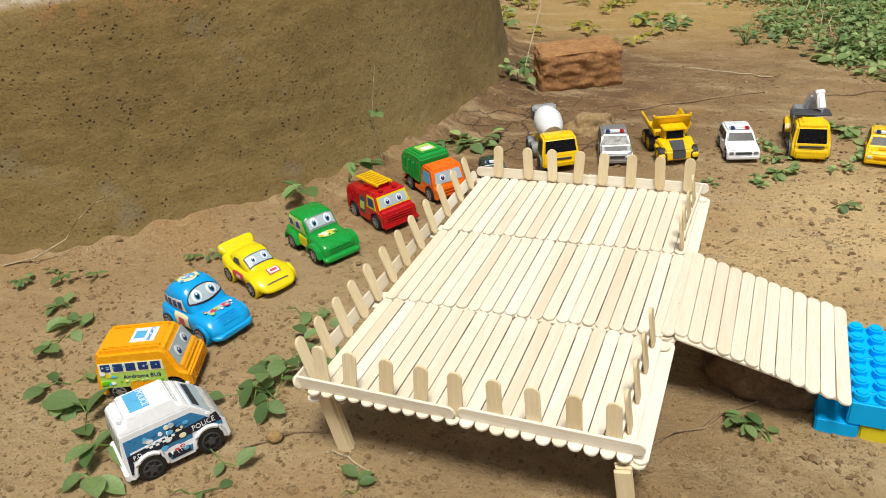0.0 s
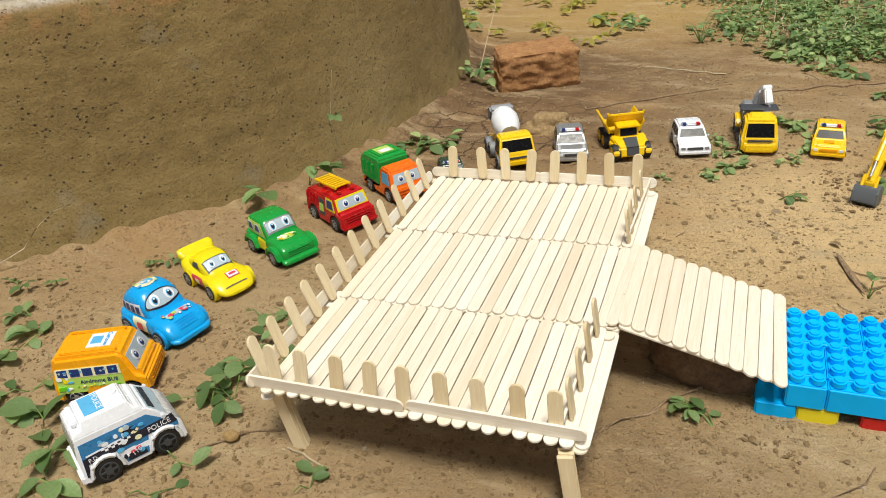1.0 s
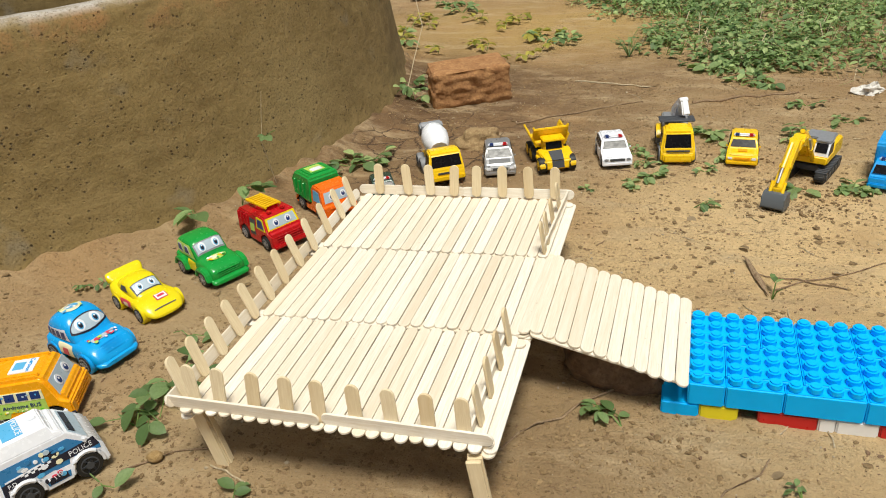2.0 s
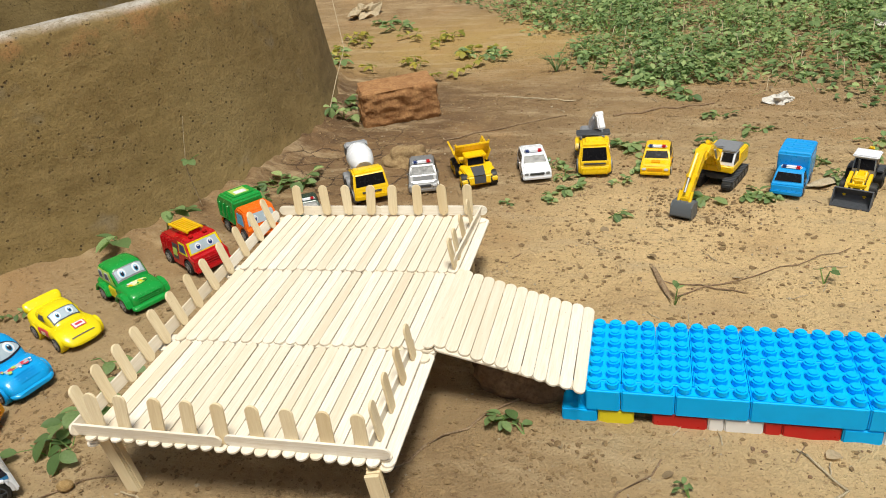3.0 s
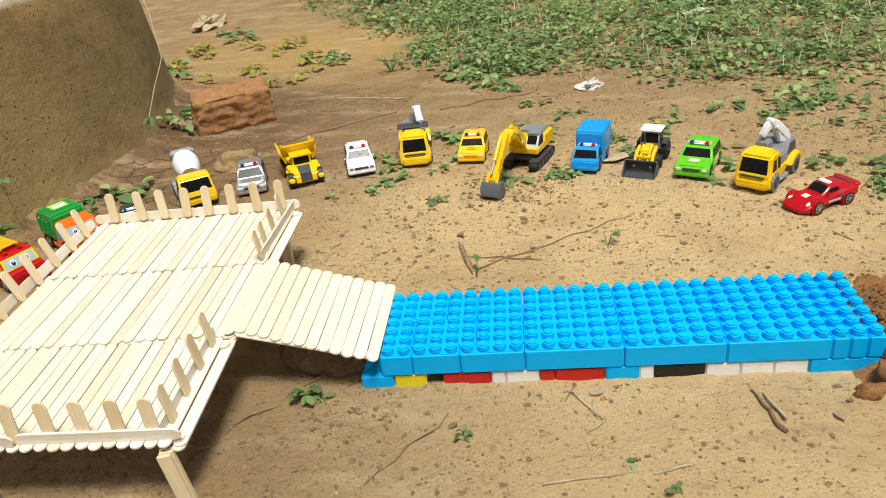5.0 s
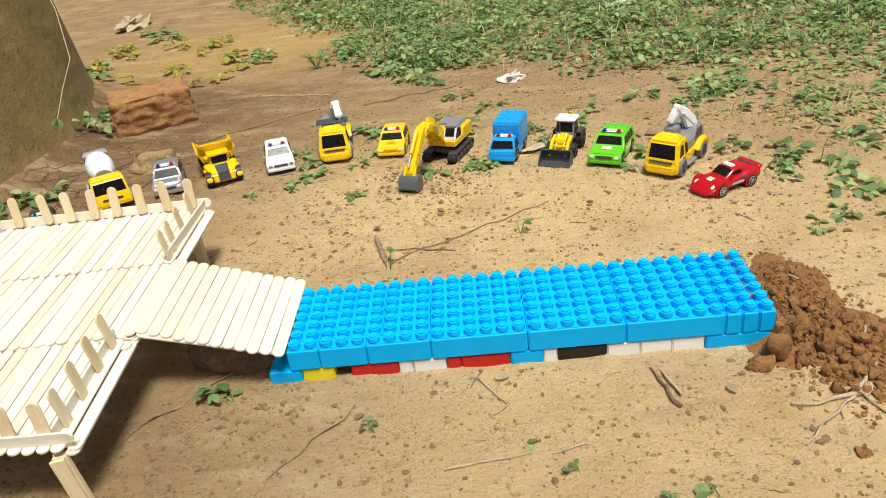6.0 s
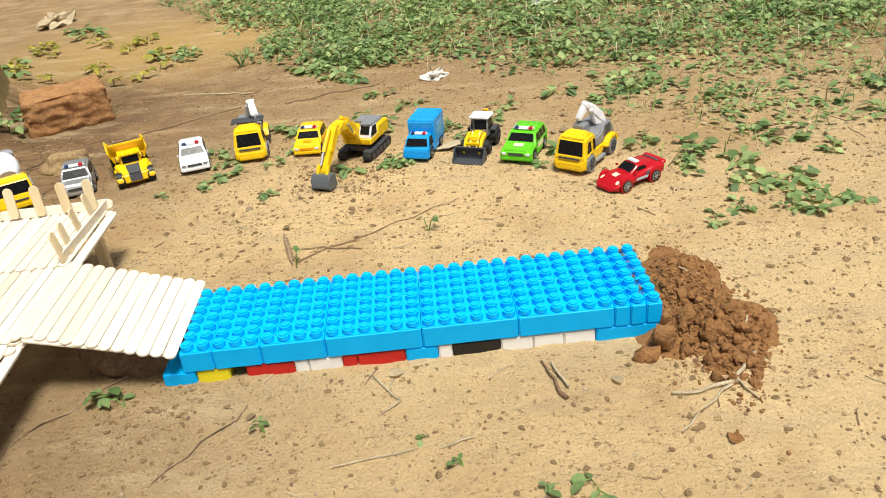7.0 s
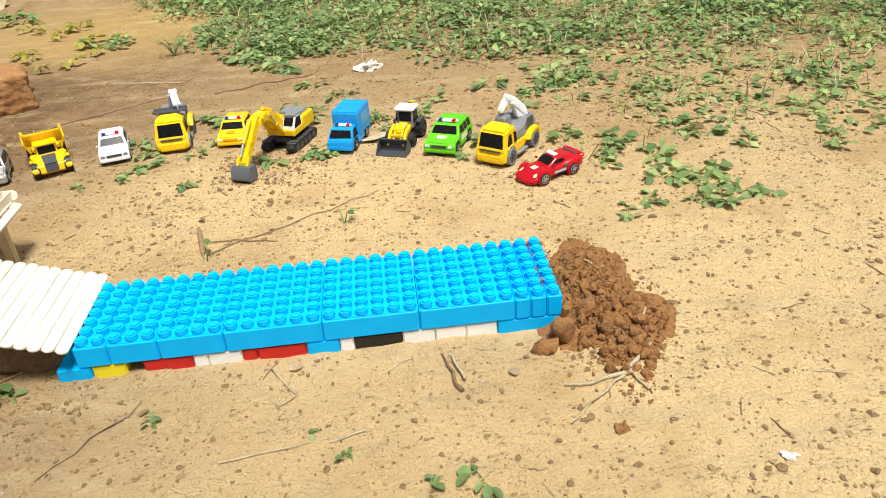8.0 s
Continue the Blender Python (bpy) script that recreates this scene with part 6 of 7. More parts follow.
def free(x, y):
    """Open ground, clear of the tank, the blocks and the heap."""
    if math.hypot(x - TANK.x, y - TANK.y) < 0.73:
        return False
    return not (0.32 < x < 0.73 and 0.135 < y < 0.25)


def spread(n, x0, x1, y0, y1, smin, smax, power, seed):
    r = random.Random(seed)
    out = []
    while len(out) < n:
        x, y = r.uniform(x0, x1), r.uniform(y0, y1)
        if free(x, y) and noise.noise((x * 14, y * 14, seed)) > r.uniform(-0.9, 0.35):
            out.append((x, y, smin + (smax - smin) * r.random() ** power))
    return out


scatter("soil_crumbs", GRIT, spread(22000, -0.5, 1.25, -0.16, 0.95, 0.0005, 0.0024, 4, 1), "loose brown soil crumbs and grit on the ground", "gravel", 0.5)
scatter("dark_crumbs", BARK, spread(2300, -0.5, 0.45, -0.16, 1.1, 0.0005, 0.0020, 4, 2) + spread(3200, 0.40, 1.25, -0.16, 1.1, 0.0005, 0.0022, 4, 8), "dark crumbs of bark and earth on the ground", "litter")
scatter("pale_grit", PALE, spread(4500, -0.45, 1.25, -0.16, 1.0, 0.0004, 0.0018, 5, 3), "pale sand grains and small pebbles", "gravel")
scatter("heap_crumbs", PILE, [q for q in heap_crumbs() if q[0] > 0.716 or q[1] < 0.13], "fine crumbs of damp red earth on the heap", "earth", 0.85, heap_z)
g = random.Random(41)
scatter("spilled_crumbs", PILE, [(g.uniform(0.692, 0.711), g.uniform(0.160, 0.236), 0.0004 + 0.0013 * g.random() ** 3) for _ in range(420)], "red earth crumbs spilled between the end studs", "earth", 0.7, lambda x, y: TOP)
scatter("earth_flakes", EARTH, spread(6000, -0.45, 1.2, -0.16, 0.95, 0.0009, 0.0040, 3, 15), "flat flakes of crusted brown earth", "earth", 0.3)
# rougher broken earth under and before the deck, and round the digger
scatter("broken_earth", EARTH, spread(5200, -0.35, 0.34, -0.12, 0.14, 0.0006, 0.0026, 5, 5) + spread(500, 0.36, 0.50, 0.46, 0.56, 0.0008, 0.0030, 3, 6), "broken brown earth crumbs", "earth", 0.55)


# ---- twigs, straw and bark ----
def twig(pts, r0, r1, mat, label, name="twig"):
    o = obj(name, rod(bmesh.new(), pts, r0, r1, 6), mat, 60)
    return tagged(o, label, "twig")


def wavy(a, b, n, amp, seed, lift=0.0012):
    a, b = Vector(a), Vector(b)
    side = Vector((-(b - a).y, (b - a).x, 0)).normalized()
    out = []
    for k in range(n + 1):
        p = a.lerp(b, k / n) + side * amp * noise.noise((k * 0.9, seed, 0.5))
        out.append((p.x, p.y, (ground_z(p.x, p.y) if p.z < 0.003 else p.z) + lift))
    return out


twig(wavy((0.395, 0.318, 0), (0.560, 0.428, 0), 12, 0.006, 1), 0.0007, 0.0004, TWIG, "long thin brown twig on the sand")
twig(wavy((0.455, 0.332, 0), (0.375, 0.345, 0), 6, 0.006, 2), 0.0008, 0.0006, TWIG, "short brown twig on the sand")
twig(wavy((0.474, 0.127, 0), (0.501, 0.092, 0), 6, 0.003, 3), 0.0010, 0.0009, STRAW, "forked pale twig on the sand")
twig(wavy((0.501, 0.092, 0), (0.487, 0.080, 0), 4, 0.002, 4), 0.0010, 0.0011, STRAW, "broken end of a pale twig")
twig(wavy((0.494, 0.118, 0), (0.492, 0.103, 0), 3, 0.002, 5), 0.0006, 0.0005, STRAW, "thin straw stub on the sand")
twig(wavy((0.612, 0.124, 0), (0.623, 0.078, 0), 6, 0.003, 6, 0.0016), 0.0008, 0.0019, BARK, "short dead stick with torn bark")
twig(wavy((0.618, 0.120, 0), (0.627, 0.090, 0), 4, 0.002, 7, 0.0030), 0.0008, 0.0012, STRAW, "pale split sliver beside the stick")
twig(wavy((0.455, 0.030, 0), (0.515, 0.041, 0), 5, 0.003, 8), 0.0010, 0.0007, STRAW, "bleached broken straw on the sand")
twig(wavy((0.528, 0.040, 0), (0.553, 0.046, 0), 3, 0.002, 9), 0.0008, 0.0012, STRAW, "bleached broken straw on the sand")
twig(wavy((0.772, 0.112, 0), (0.745, 0.078, 0), 5, 0.003, 10, 0.003), 0.0014, 0.0018, STRAW, "pale dry root beside the earth heap")
twig(wavy((0.745, 0.078, 0), (0.698, 0.071, 0), 5, 0.004, 11, 0.002), 0.0017, 0.0012, STRAW, "pale dry root beside the earth heap")
twig(wavy((0.742, 0.076, 0), (0.694, 0.034, 0), 6, 0.004, 12, 0.002), 0.0013, 0.0008, STRAW, "pale dry root beside the earth heap")
twig(wavy((0.748, 0.082, 0), (0.756, 0.060, 0), 4, 0.003, 13, 0.002), 0.0009, 0.0007, STRAW, "thin dry root tip")
twig(wavy((0.111, 0.926, 0), (0.236, 0.897, 0), 8, 0.006, 14), 0.0016, 0.0012, STRAW, "long straw lying on bare earth")
twig(wavy((0.060, 0.720, 0), (0.230, 0.830, 0), 8, 0.010, 15), 0.0013, 0.0009, TWIG, "thin dark root on bare earth")
twig(wavy((0.300, 0.830, 0), (0.450, 0.880, 0), 8, 0.010, 16), 0.0022, 0.0012, TWIG, "brown stick among the weeds")
twig(wavy((0.006, 0.006, 0), (0.040, -0.002, 0), 5, 0.003, 17), 0.0008, 0.0007, STRAW, "pale straw below the deck")
twig(wavy((-0.060, -0.012, 0), (0.000, 0.030, 0), 6, 0.005, 18), 0.0009, 0.0006, TWIG, "thin twig beside the toy van")
twig(wavy((0.190, 0.060, 0), (0.275, 0.155, 0), 7, 0.008, 19), 0.0012, 0.0009, TWIG, "brown twig below the ramp")
twig(wavy((0.330, 0.030, 0), (0.385, 0.100, 0), 6, 0.006, 20), 0.0007, 0.0006, TWIG, "thin brown twig on the sand")
twig([(-0.452, 0.110, 0.012), (-0.424, 0.128, 0.016), (-0.398, 0.150, 0.030), (-0.384, 0.162, 0.050), (-0.372, 0.178, 0.062), (-0.358, 0.190, 0.066)], 0.0008, 0.0005, STRAW, "dry pale stalk leaning against the tank", "dry_stalk")
twig([(-0.184, 0.446, 0.015), (-0.190, 0.442, 0.070), (-0.186, 0.448, 0.108), (-0.183, 0.452, 0.132)], 0.0005, 0.0004, STRAW, "thin creeper stalk on the tank wall", "dry_stalk")
for a, b in (((0.744, 0.215), (0.752, 0.198)), ((0.757, 0.205), (0.764, 0.215)), ((0.728, 0.228), (0.738, 0.218)), ((0.748, 0.176), (0.750, 0.168)), ((0.772, 0.132), (0.778, 0.144))):
    za, zb = (max(heap_z(*q), 0.0) + 0.0015 for q in (a, b))
    twig([(*a, za), ((a[0] + b[0]) / 2, (a[1] + b[1]) / 2, (za + zb) / 2 + 0.0010), (*b, zb)], 0.0007, 0.0009, STRAW, "bit of pale straw on the earth heap", "straw")
bark = obj("bark_strip", lump((0.0026, 0.030, 0.0020), 0.6, 31, 3), TWIG, 60)
bark.matrix_basis = pose(0.3790, 0.3420, 0.0030, 0, 0, 16)
tagged(bark, "torn strip of dead bark on the sand", "bark")
flake = obj("wood_chip", lump((0.030, 0.0085, 0.0016), 0.3, 33, 3), STRAW, 60)
flake.matrix_basis = pose(0.5640, 0.5880, 0.0035, 0, 4, 38)
tagged(flake, "flat weathered wood chip between the toys", "wood chip")
r = random.Random(23)
for k in range(150):
    x, y, a, ln = r.uniform(0.20, 1.25), r.uniform(-0.06, 1.0), r.uniform(0, math.pi), r.uniform(0.006, 0.024)
    if x > 0.85 and y > 0.35:                       # longer stems among the thin weeds
        ln *= 2.2
    if free(x, y) and not (0.68 < x < 0.86 and 0.08 < y < 0.3):
        twig(wavy((x, y, 0), (x + ln * math.cos(a), y + ln * math.sin(a), 0), 3, 0.002, k + 40, 0.0008), 0.0006, 0.0004, r.choice((STRAW, STRAW, TWIG)), "bit of dry straw on the ground", "straw")


def crumple(name, x, y, s, mat, label, seed):
    bm = lump((s, s * 0.7, s * 0.42), 0.95, seed, 3)
    for v in bm.verts:
        v.co += Vector((noise.noise(v.co * 300), noise.noise(v.co * 310 + Vector((5, 0, 0))), noise.noise(v.co * 290 + Vector((0, 9, 0))))) * s * 0.25
    o = obj(name, bm, mat, 20)
    o.matrix_basis = pose(x, y, s * 0.22 + ground_z(x, y), 0, 0, seed * 40)
    tagged(o, label, "litter")


crumple("paper_scrap", 0.543, 0.893, 0.019, PAPER, "crumpled white paper scrap among weeds", 1)
crumple("paper_scrap", -0.385, 1.590, 0.042, STRAW, "crumpled pale plastic rag on the earth", 2)
crumple("paper_scrap", 0.780, 1.320, 0.026, PAPER, "grey-white stone-like scrap among weeds", 3)
crumple("paper_scrap", 0.300, 1.640, 0.030, PAPER, "crumpled white paper scrap among weeds", 5)
crumple("paper_scrap", 0.826, -0.012, 0.0042, PAPER, "tiny white paper scrap on the sand", 4)
crumple("earth_lump", 0.727, 0.026, 0.0055, PILE, "small crumbled red earth lump", 6)


# ---- plants ----
def leaf_mesh(ratio, fold, droop, n=5):
    """An oval leaf 1 long, folded along its midrib."""
    bm = bmesh.new()
    mid, le, ri = [], [], []
    for k in range(n + 1):
        u = k / n
        w = ratio * 0.5 * math.sin(math.pi * min(1, u * 0.94 + 0.03)) ** 0.75
        z = -droop * u * u
        mid.append(bm.verts.new((u, 0, z)))
        if 0 < k < n:
            le.append(bm.verts.new((u, w, z + fold * w)))
            ri.append(bm.verts.new((u, -w, z + fold * w)))
    for s in (le, ri):
        bm.faces.new((mid[0], mid[1], s[0]))
        for k in range(n - 2):
            bm.faces.new((mid[k + 1], mid[k + 2], s[k + 1], s[k]))
        bm.faces.new((mid[n - 1], mid[n], s[n - 2]))
    return bm


leaf_data = []
for ratio, fold, droop in ((0.62, 0.35, 0.15), (0.72, 0.2, 0.3), (0.55, 0.5, 0.1)):
    for mt in (LEAF, PALELEAF, DRYLEAF):
        o = obj("leaf", leaf_mesh(ratio, fold, droop), mt, 60)
        leaf_data.append((mt, o.data))
        bpy.data.objects.remove(o)
GREENS = [d for m_, d in leaf_data if m_ is LEAF]
MIXED = GREENS + [d for m_, d in leaf_data if m_ is PALELEAF]
DRIES = [d for m_, d in leaf_data if m_ is DRYLEAF]


def sprig(x, y, size, n, tall, seed, label="small green weed with oval leaves", base=None, leaves=None):
    """A low weed: thin stems and oval leaves, n of them."""
    r = random.Random(seed)
    z0 = ground_z(x, y) if base is None else base
    root = thing("weed_plant", pose(x, y, z0), label, "plant", "weeds")
    bm = bmesh.new()
    tips = []
    for k in range(max(2, n // 3)):
        a = r.uniform(0, math.tau)
        ln = size * r.uniform(0.6, 1.5)
        p1 = Vector((math.cos(a) * ln * 0.5, math.sin(a) * ln * 0.5, tall * r.uniform(0.5, 0.9)))
        p2 = Vector((math.cos(a + 0.3) * ln, math.sin(a + 0.3) * ln, tall * r.uniform(0.6, 1.0)))
        rod(bm, [(0, 0, -0.001), p1, p2], 0.0007, 0.0004, 5)
        tips += [(p1, a), (p2, a), (p1.lerp(p2, 0.6), a)]
    part("stem", bm, GRASS, root)
    for k in range(n):
        p, a = tips[k % len(tips)]
        s = size * r.uniform(0.65, 1.1)
        o = new("leaf", r.choice(leaves or GREENS))
        o.parent = root
        yaw = math.degrees(a) + (-60, 60, 0)[k % 3] + r.uniform(-35, 35)
        o.matrix_basis = Matrix.Translation(p) @ pose(0, 0, 0, r.uniform(-25, 25), r.uniform(-28, 22), yaw) @ Matrix.Diagonal((s, s, s, 1))
    return root


WEEDS = [  # x, y, leaf length, leaves, height
    (-0.300, 0.045, 0.020, 6, 0.006), (-0.290, 0.068, 0.022, 5, 0.007), (-0.240, 0.000, 0.021, 7, 0.007), (-0.232, -0.028, 0.018, 4, 0.005), (-0.175, -0.050, 0.032, 7, 0.015), (-0.150, -0.070, 0.024, 5, 0.010),
    (-0.082, 0.078, 0.020, 9, 0.014), (-0.066, 0.040, 0.020, 9, 0.012), (-0.052, 0.060, 0.018, 8, 0.016), (-0.080, 0.030, 0.015, 5, 0.008), (-0.110, 0.146, 0.018, 2, 0.008), (-0.085, 0.150, 0.015, 2, 0.006),
    (-0.068, -0.026, 0.017, 5, 0.010), (-0.066, -0.060, 0.014, 2, 0.005), (0.040, -0.022, 0.015, 3, 0.006), (-0.280, 0.201, 0.010, 5, 0.008), (-0.255, 0.212, 0.010, 5, 0.008), (-0.195, 0.205, 0.012, 2, 0.005),
    (-0.228, 0.345, 0.028, 5, 0.022), (-0.205, 0.395, 0.027, 6, 0.034), (-0.125, 0.540, 0.024, 8, 0.016), (-0.105, 0.565, 0.024, 8, 0.014), (-0.115, 0.500, 0.020, 6, 0.012), (-0.420, 0.100, 0.013, 6, 0.010), (-0.385, 0.120, 0.012, 6, 0.010), (-0.355, 0.140, 0.010, 5, 0.008),
    (-0.330, 0.085, 0.014, 5, 0.006), (-0.100, 0.815, 0.022, 5, 0.026), (-0.155, 0.860, 0.022, 6, 0.020), (-0.135, 0.810, 0.018, 5, 0.040),
    (0.270, 0.124, 0.013, 8, 0.010), (0.285, 0.112, 0.014, 4, 0.006), (0.402, 0.070, 0.007, 6, 0.006), (0.545, 0.022, 0.006, 5, 0.005), (0.629, -0.004, 0.011, 6, 0.007), (0.600, 0.000, 0.009, 4, 0.005), (0.520, 0.052, 0.006, 2, 0.003),
    (0.525, 0.356, 0.009, 4, 0.014), (0.392, 0.305, 0.010, 3, 0.018), (0.318, 0.482, 0.015, 7, 0.008), (0.262, 0.560, 0.015, 8, 0.008), (0.251, 0.530, 0.013, 7, 0.006), (0.240, 0.620, 0.013, 8, 0.010), (0.256, 0.595, 0.013, 8, 0.010), (0.199, 0.512, 0.009, 4, 0.004),
    (0.337, 0.613, 0.012, 8, 0.010), (0.328, 0.575, 0.010, 6, 0.008), (0.326, 0.705, 0.020, 7, 0.010), (0.345, 0.690, 0.018, 6, 0.010), (0.423, 0.690, 0.016, 8, 0.016), (0.445, 0.715, 0.016, 9, 0.018), (0.470, 0.680, 0.016, 9, 0.018),
    (0.485, 0.545, 0.014, 8, 0.008), (0.462, 0.540, 0.016, 6, 0.008), (0.500, 0.530, 0.012, 6, 0.006), (0.430, 0.545, 0.018, 4, 0.006), (0.560, 0.640, 0.015, 9, 0.014), (0.580, 0.600, 0.014, 8, 0.010), (0.545, 0.655, 0.015, 8, 0.016), (0.668, 0.505, 0.022, 2, 0.006),
    (0.620, 0.660, 0.016, 6, 0.014), (0.700, 0.545, 0.020, 3, 0.006), (0.725, 0.745, 0.020, 6, 0.014), (0.793, 0.535, 0.018, 8, 0.012), (0.838, 0.482, 0.016, 9, 0.012), (0.852, 0.510, 0.018, 8, 0.014), (0.816, 0.450, 0.016, 7, 0.010), (0.876, 0.453, 0.020, 7, 0.012), (0.815, 0.325, 0.012, 4, 0.006),
    (0.850, 0.348, 0.013, 8, 0.008), (0.875, 0.400, 0.017, 7, 0.010), (0.920, 0.411, 0.020, 7, 0.010), (0.918, 0.373, 0.016, 9, 0.010), (0.945, 0.352, 0.016, 9, 0.010), (0.917, 0.334, 0.014, 9, 0.010), (0.969, 0.344, 0.013, 8, 0.008), (0.890, 0.330, 0.013, 7, 0.008),
    (0.937, 0.557, 0.018, 5, 0.012), (0.930, 0.525, 0.015, 5, 0.008), (0.965, 0.512, 0.020, 5, 0.008), (1.000, 0.470, 0.015, 6, 0.010), (0.824, 0.740, 0.020, 8, 0.014), (0.880, 0.760, 0.018, 8, 0.014), (1.098, 0.454, 0.018, 7, 0.012), (1.110, 0.560, 0.018, 8, 0.014), (1.060, 0.620, 0.018, 6, 0.012),
    (0.327, 0.966, 0.028, 6, 0.016), (0.369, 0.918, 0.020, 7, 0.012), (0.405, 0.924, 0.020, 8, 0.014), (0.455, 0.819, 0.016, 6, 0.010), (0.019, 1.190, 0.020, 12, 0.022), (0.055, 1.175, 0.020, 12, 0.022), (-0.010, 1.200, 0.018, 9, 0.018), (0.242, 1.137, 0.018, 8, 0.020), (0.232, 1.170, 0.018, 8, 0.020),
    (-0.265, 1.120, 0.024, 9, 0.022), (-0.300, 1.200, 0.024, 9, 0.022), (-0.240, 1.430, 0.026, 10, 0.022), (-0.300, 1.500, 0.026, 10, 0.022), (0.500, 0.760, 0.016, 5, 0.010), (0.760, 0.700, 0.016, 5, 0.010), (0.640, 0.720, 0.016, 6, 0.012),
]
for k, (x, y, s, n, t) in enumerate(WEEDS):
    if x > 0.75 or y > 0.50:
        sprig(x, y, s * 0.9, n + 5, t * 0.65, 100 + k, leaves=MIXED)
    else:
        sprig(x, y, s, n, t, 100 + k)
# small yellow-green weeds in the gap behind the tank and the brick
YELLOWISH = []
for ratio, fold, droop in ((0.6, 0.3, 0.2), (0.7, 0.2, 0.3)):
    o = obj("leaf", leaf_mesh(ratio, fold, droop), leafy("yellow_green_leaf", (0.22, 0.24, 0.03), (0.50, 0.44, 0.08)), 60)
    YELLOWISH.append(o.data)
    bpy.data.objects.remove(o)
for k in range(24):
    rr = random.Random(900 + k)
    sprig(rr.uniform(-0.34, 0.02), rr.uniform(0.97, 1.38), rr.uniform(0.012, 0.02), 8, 0.016, 900 + k, "low yellow-green weed on bare earth", leaves=YELLOWISH)
# creeper with a leaf hanging in front of the bare earth, off the tank's edge
vine = thing("creeper", Matrix(), "thin pale creeper stem with green leaves", "plant")
part("stem", rod(bmesh.new(), [(-0.150, 0.800, 0.300), (-0.075, 0.700, 0.215), (-0.034, 0.621, 0.166), (-0.029, 0.570, 0.140), (-0.026, 0.532, 0.115)], 0.0006, 0.0005, 5), STRAW, vine)
for k, (yaw, pitch) in enumerate(((200, 50), (-60, 60), (-110, 30))):
    o = new("leaf", GREENS[k % 3])
    o.parent = vine
    o.matrix_basis = pose(-0.026, 0.532, 0.115) @ pose(0, 0, 0, 0, pitch, yaw) @ Matrix.Diagonal((0.013, 0.013, 0.013, 1))
# leaf pair on the tank wall
for x, y, z in ((-0.186, 0.447, 0.078),):
    o = sprig(x, y, 0.013, 3, 0.003, 77, "small green leaf pair on the tank wall creeper", base=z)
for k in range(26):
    rr = random.Random(500 + k)
    x, y = rr.uniform(0.30, 1.15), rr.uniform(-0.05, 1.1)
    if free(x, y) and not (0.68 < x < 0.86 and 0.08 < y < 0.3):
        o = new("dry_leaf", rr.choice(DRIES))
        s = rr.uniform(0.006, 0.014)
        o.matrix_basis = pose(x, y, ground_z(x, y) + 0.002, rr.uniform(-15, 15), rr.uniform(-15, 15), rr.uniform(0, 360)) @ Matrix.Diagonal((s, s, s, 1))
        tagged(o, "small curled dry leaf on the sand", "leaf", "dry leaves")
for x, y, s, yaw in ((0.492, 0.120, 0.013, 40), (0.665, 0.088, 0.012, 100), (0.700, 0.600, 0.020, 10), (0.905, 0.620, 0.026, 20)):
    o = new("dry_leaf", DRIES[1])
    o.matrix_basis = pose(x, y, ground_z(x, y) + 0.0025, 4, -6, yaw) @ Matrix.Diagonal((s, s, s, 1))
    tagged(o, "pale curled dry leaf on the ground", "leaf", "dry leaves")


# ---- weeds and grass beyond the toys ----
def edge_y(x):
    return 0.93 - 0.17 * (x - 0.36) if x > 0.36 else 0.93 + 1.5 * (0.36 - x)


def cover(x, y):
    """How thickly weeds stand here, 0 to 1."""
    d = y - edge_y(x) + 0.16 * noise.noise((x * 4, y * 4, 9))
    c = max(0.0, min(1.0, d / 0.22))
    if 0.80 < x < 1.5 and 0.42 < y:
        c = max(c, 0.24 * max(0.0, min(1.0, (y - 0.42) / 0.22)))
    gap = noise.noise((x * 9, y * 9, 12))
    return c * max(0.0, min(1.0, 0.80 + 1.5 * gap))


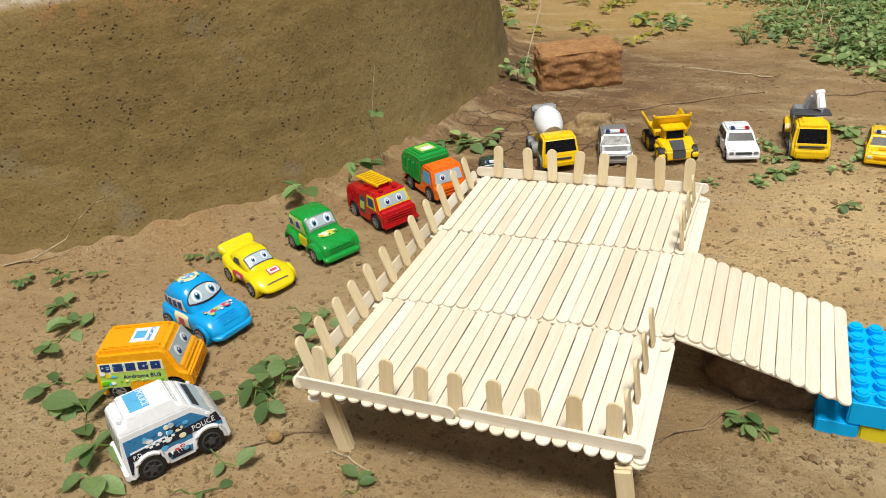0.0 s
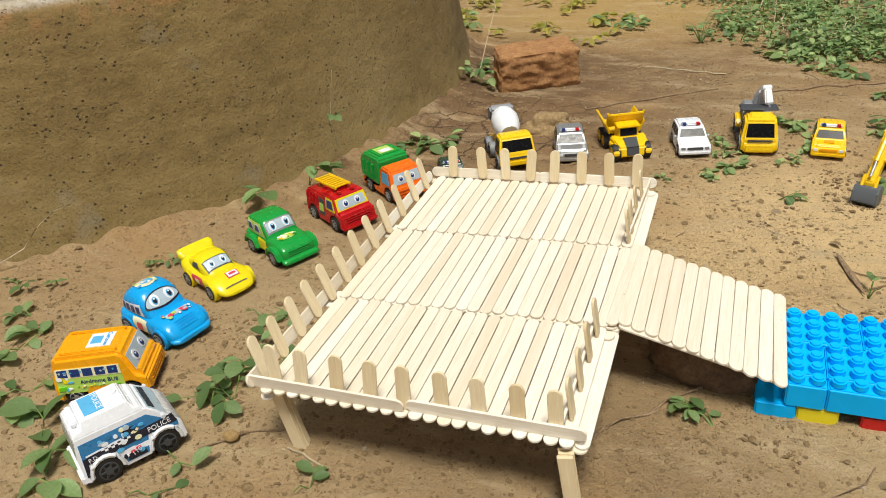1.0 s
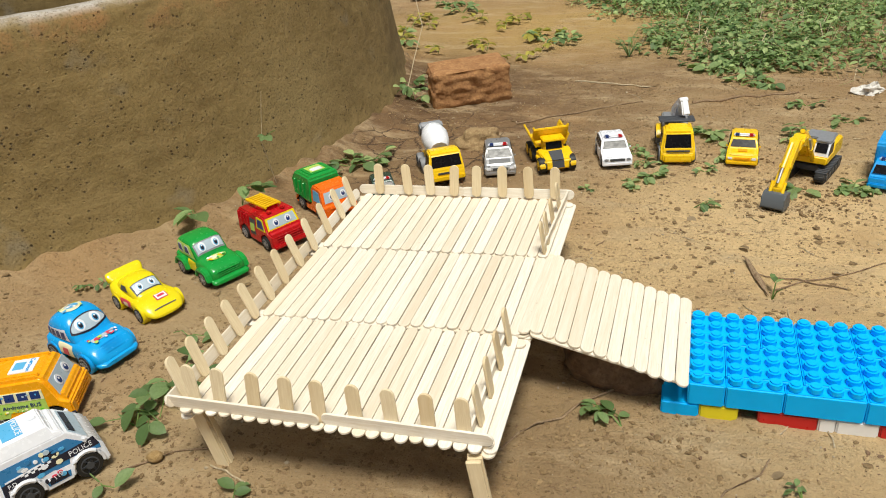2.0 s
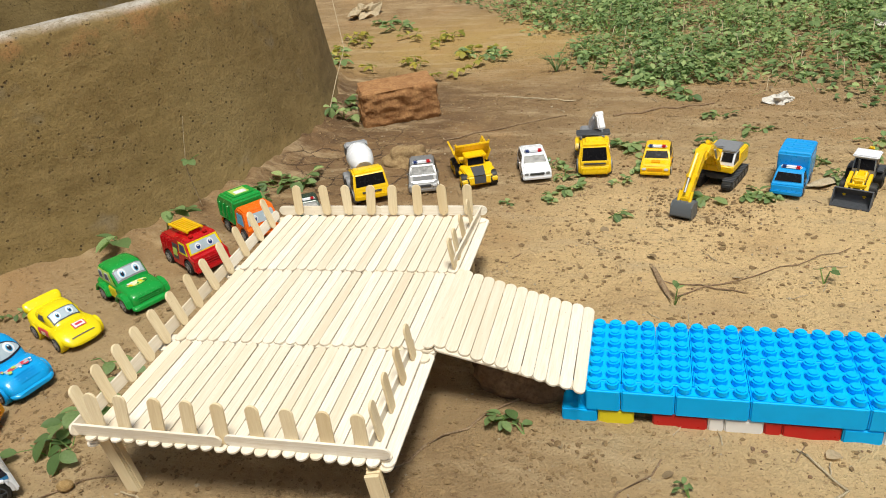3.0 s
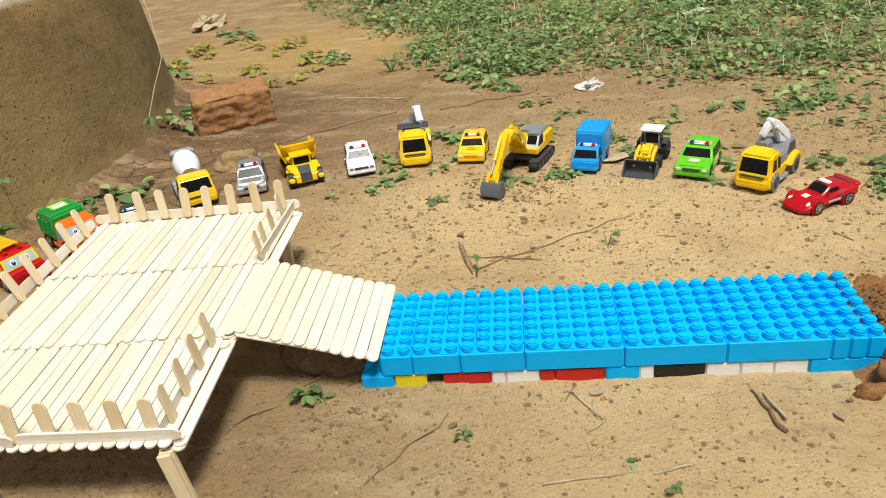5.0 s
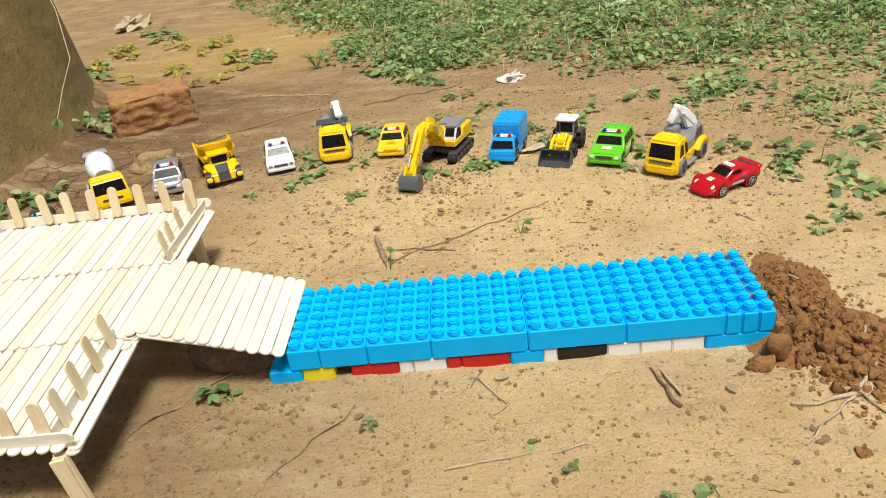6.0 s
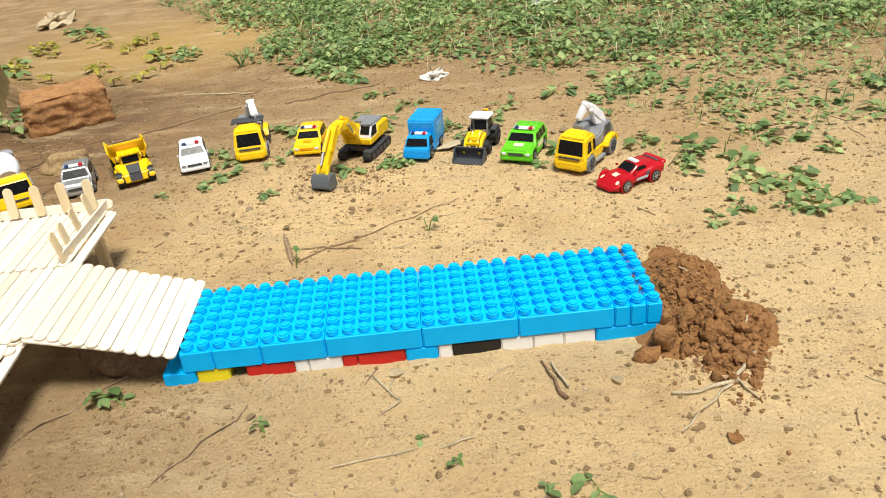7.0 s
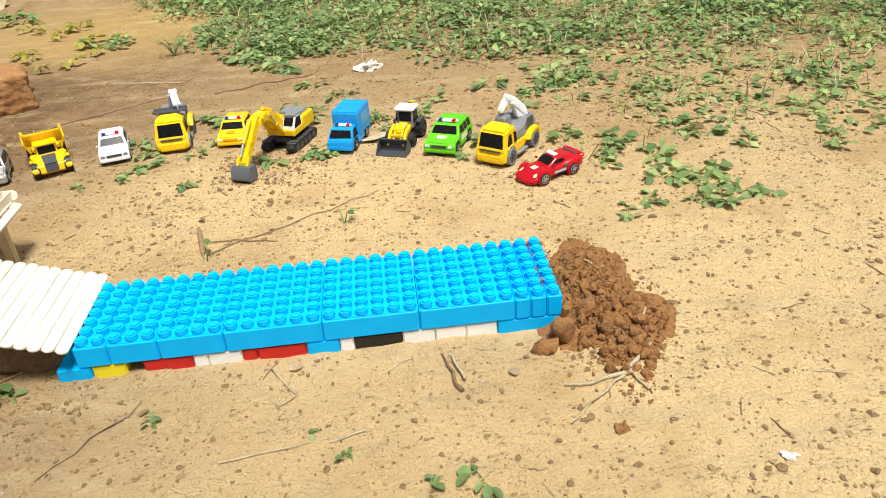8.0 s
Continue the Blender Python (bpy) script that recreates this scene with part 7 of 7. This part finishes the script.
def foliage(name, mat, n, size, ratio, tall, seed, label, blades=False, bounds=(-0.75, 2.3, 0.42, 2.5)):
    g = random.Random(seed)
    vs, fs = [], []
    made = 0
    while made < n:
        x, y = g.uniform(bounds[0], bounds[1]), bounds[2] + (bounds[3] - bounds[2]) * g.random() ** 1.3
        c = cover(x, y)
        if g.random() > c or math.hypot(x - TANK.x, y - TANK.y) < 0.75:
            continue
        made += 1
        s = size * g.uniform(0.55, 1.25)
        a = g.uniform(0, math.tau)
        z = ground_z(x, y) + tall * c * c * g.random()
        pit = g.uniform(-0.5, 0.6) if not blades else g.uniform(0.5, 1.3)
        d = Vector((math.cos(a) * math.cos(pit), math.sin(a) * math.cos(pit), math.sin(pit)))
        w = Vector((-math.sin(a), math.cos(a), g.uniform(-0.5, 0.5))).normalized() * (s * ratio * 0.5)
        up = d.cross(w).normalized() * (s * ratio * 0.16)
        p = Vector((x, y, z))
        sag = Vector((0, 0, -s * (0.12 if not blades else 0.3)))
        k = len(vs)
        if blades:
            vs += [p - w, p + w, p + d * s * 0.6 + w * 0.8, p + d * s * 0.6 - w * 0.8, p + d * s + sag]
            fs += [(k, k + 1, k + 2, k + 3), (k + 3, k + 2, k + 4)]
        else:
            vs += [p, p + d * s * 0.28 + w * 0.85 + up, p + d * s * 0.62 + w + up + sag * 0.4, p + d * s + sag, p + d * s * 0.62 - w + up + sag * 0.4, p + d * s * 0.28 - w * 0.85 + up, p + d * s * 0.3, p + d * s * 0.62 + sag * 0.4]
            fs += [(k, k + 6, k + 1), (k + 6, k + 7, k + 2, k + 1), (k + 7, k + 3, k + 2), (k, k + 5, k + 6), (k + 6, k + 5, k + 4, k + 7), (k + 7, k + 4, k + 3)]
    me = bpy.data.meshes.new(name)
    me.from_pydata([tuple(v) for v in vs], [], fs)
    me.materials.append(mat)
    return tagged(new(name, me), label, "weeds", kind="stuff")


def clumps(name, mat, n, leaves, size, ratio, reach, tall, seed, label, bounds=(-0.75, 2.3, 0.42, 2.5)):
    """Low spreading plants, each a rosette of oval leaves on short stalks."""
    g = random.Random(seed)
    vs, fs = [], []
    made = 0
    while made < n:
        cx, cy = g.uniform(bounds[0], bounds[1]), bounds[2] + (bounds[3] - bounds[2]) * g.random() ** 1.3
        c = cover(cx, cy)
        if g.random() > c or math.hypot(cx - TANK.x, cy - TANK.y) < 0.77:
            continue
        made += 1
        big = g.uniform(0.7, 1.25)
        for _ in range(int(leaves * g.uniform(0.5, 1.3))):
            a, rad = g.uniform(0, math.tau), reach * big * math.sqrt(g.random())
            x, y = cx + rad * math.cos(a), cy + rad * math.sin(a)
            z = ground_z(x, y) + tall * (0.3 + 0.7 * c) * big * max(0.08, 1 - (rad / (reach * 1.3)) ** 2) * g.uniform(0.35, 1.0)
            s = size * big * g.uniform(0.55, 1.15)
            a += g.uniform(-0.9, 0.9)
            pit = g.uniform(-0.45, 0.5)
            d = Vector((math.cos(a) * math.cos(pit), math.sin(a) * math.cos(pit), math.sin(pit)))
            w = Vector((-math.sin(a), math.cos(a), g.uniform(-0.55, 0.55))).normalized() * (s * ratio * 0.5)
            up = d.cross(w).normalized() * (s * ratio * 0.15)
            p, drop = Vector((x, y, z)), Vector((0, 0, -s * 0.12))
            k = len(vs)
            vs += [p, p + d * s * 0.28 + w * 0.85 + up, p + d * s * 0.62 + w + up + drop * 0.4, p + d * s + drop, p + d * s * 0.62 - w + up + drop * 0.4, p + d * s * 0.28 - w * 0.85 + up, p + d * s * 0.3, p + d * s * 0.62 + drop * 0.4]
            fs += [(k, k + 6, k + 1), (k + 6, k + 7, k + 2, k + 1), (k + 7, k + 3, k + 2), (k, k + 5, k + 6), (k + 6, k + 5, k + 4, k + 7), (k + 7, k + 4, k + 3)]
    me = bpy.data.meshes.new(name)
    me.from_pydata([tuple(v) for v in vs], [], fs)
    me.materials.append(mat)
    me.shade_smooth()
    return tagged(new(name, me), label, "weeds", kind="stuff")


clumps("weed_cover", LEAF, 1500, 20, 0.0160, 0.60, 0.045, 0.034, 1, "dense low green weeds with oval leaves")
clumps("pale_weeds", PALELEAF, 2300, 20, 0.0150, 0.55, 0.042, 0.040, 2, "lighter yellow-green weed leaves")
foliage("grass", GRASS, 15000, 0.034, 0.045, 0.014, 3, "thin green grass blades among weeds", True)
foliage("dry_grass", STRAW, 3800, 0.045, 0.035, 0.012, 4, "dry straw-coloured grass among weeds", True)
foliage("dead_leaves", DRYLEAF, 2200, 0.016, 0.60, 0.004, 5, "dead brown leaves under the weeds")
# spiky grass tuft
tuft = thing("grass_tuft", pose(0.182, 1.070, 0), "spiky small tuft of green grass", "grass")
rr = random.Random(9)
for k in range(26):
    a, ln = rr.uniform(0, math.tau), rr.uniform(0.025, 0.05)
    part("blade", rod(bmesh.new(), [(0, 0, 0), (math.cos(a) * ln * 0.35, math.sin(a) * ln * 0.35, ln * 0.6), (math.cos(a) * ln * 0.8, math.sin(a) * ln * 0.8, ln * 0.75)], 0.0009, 0.0002, 4), LEAF, tuft)
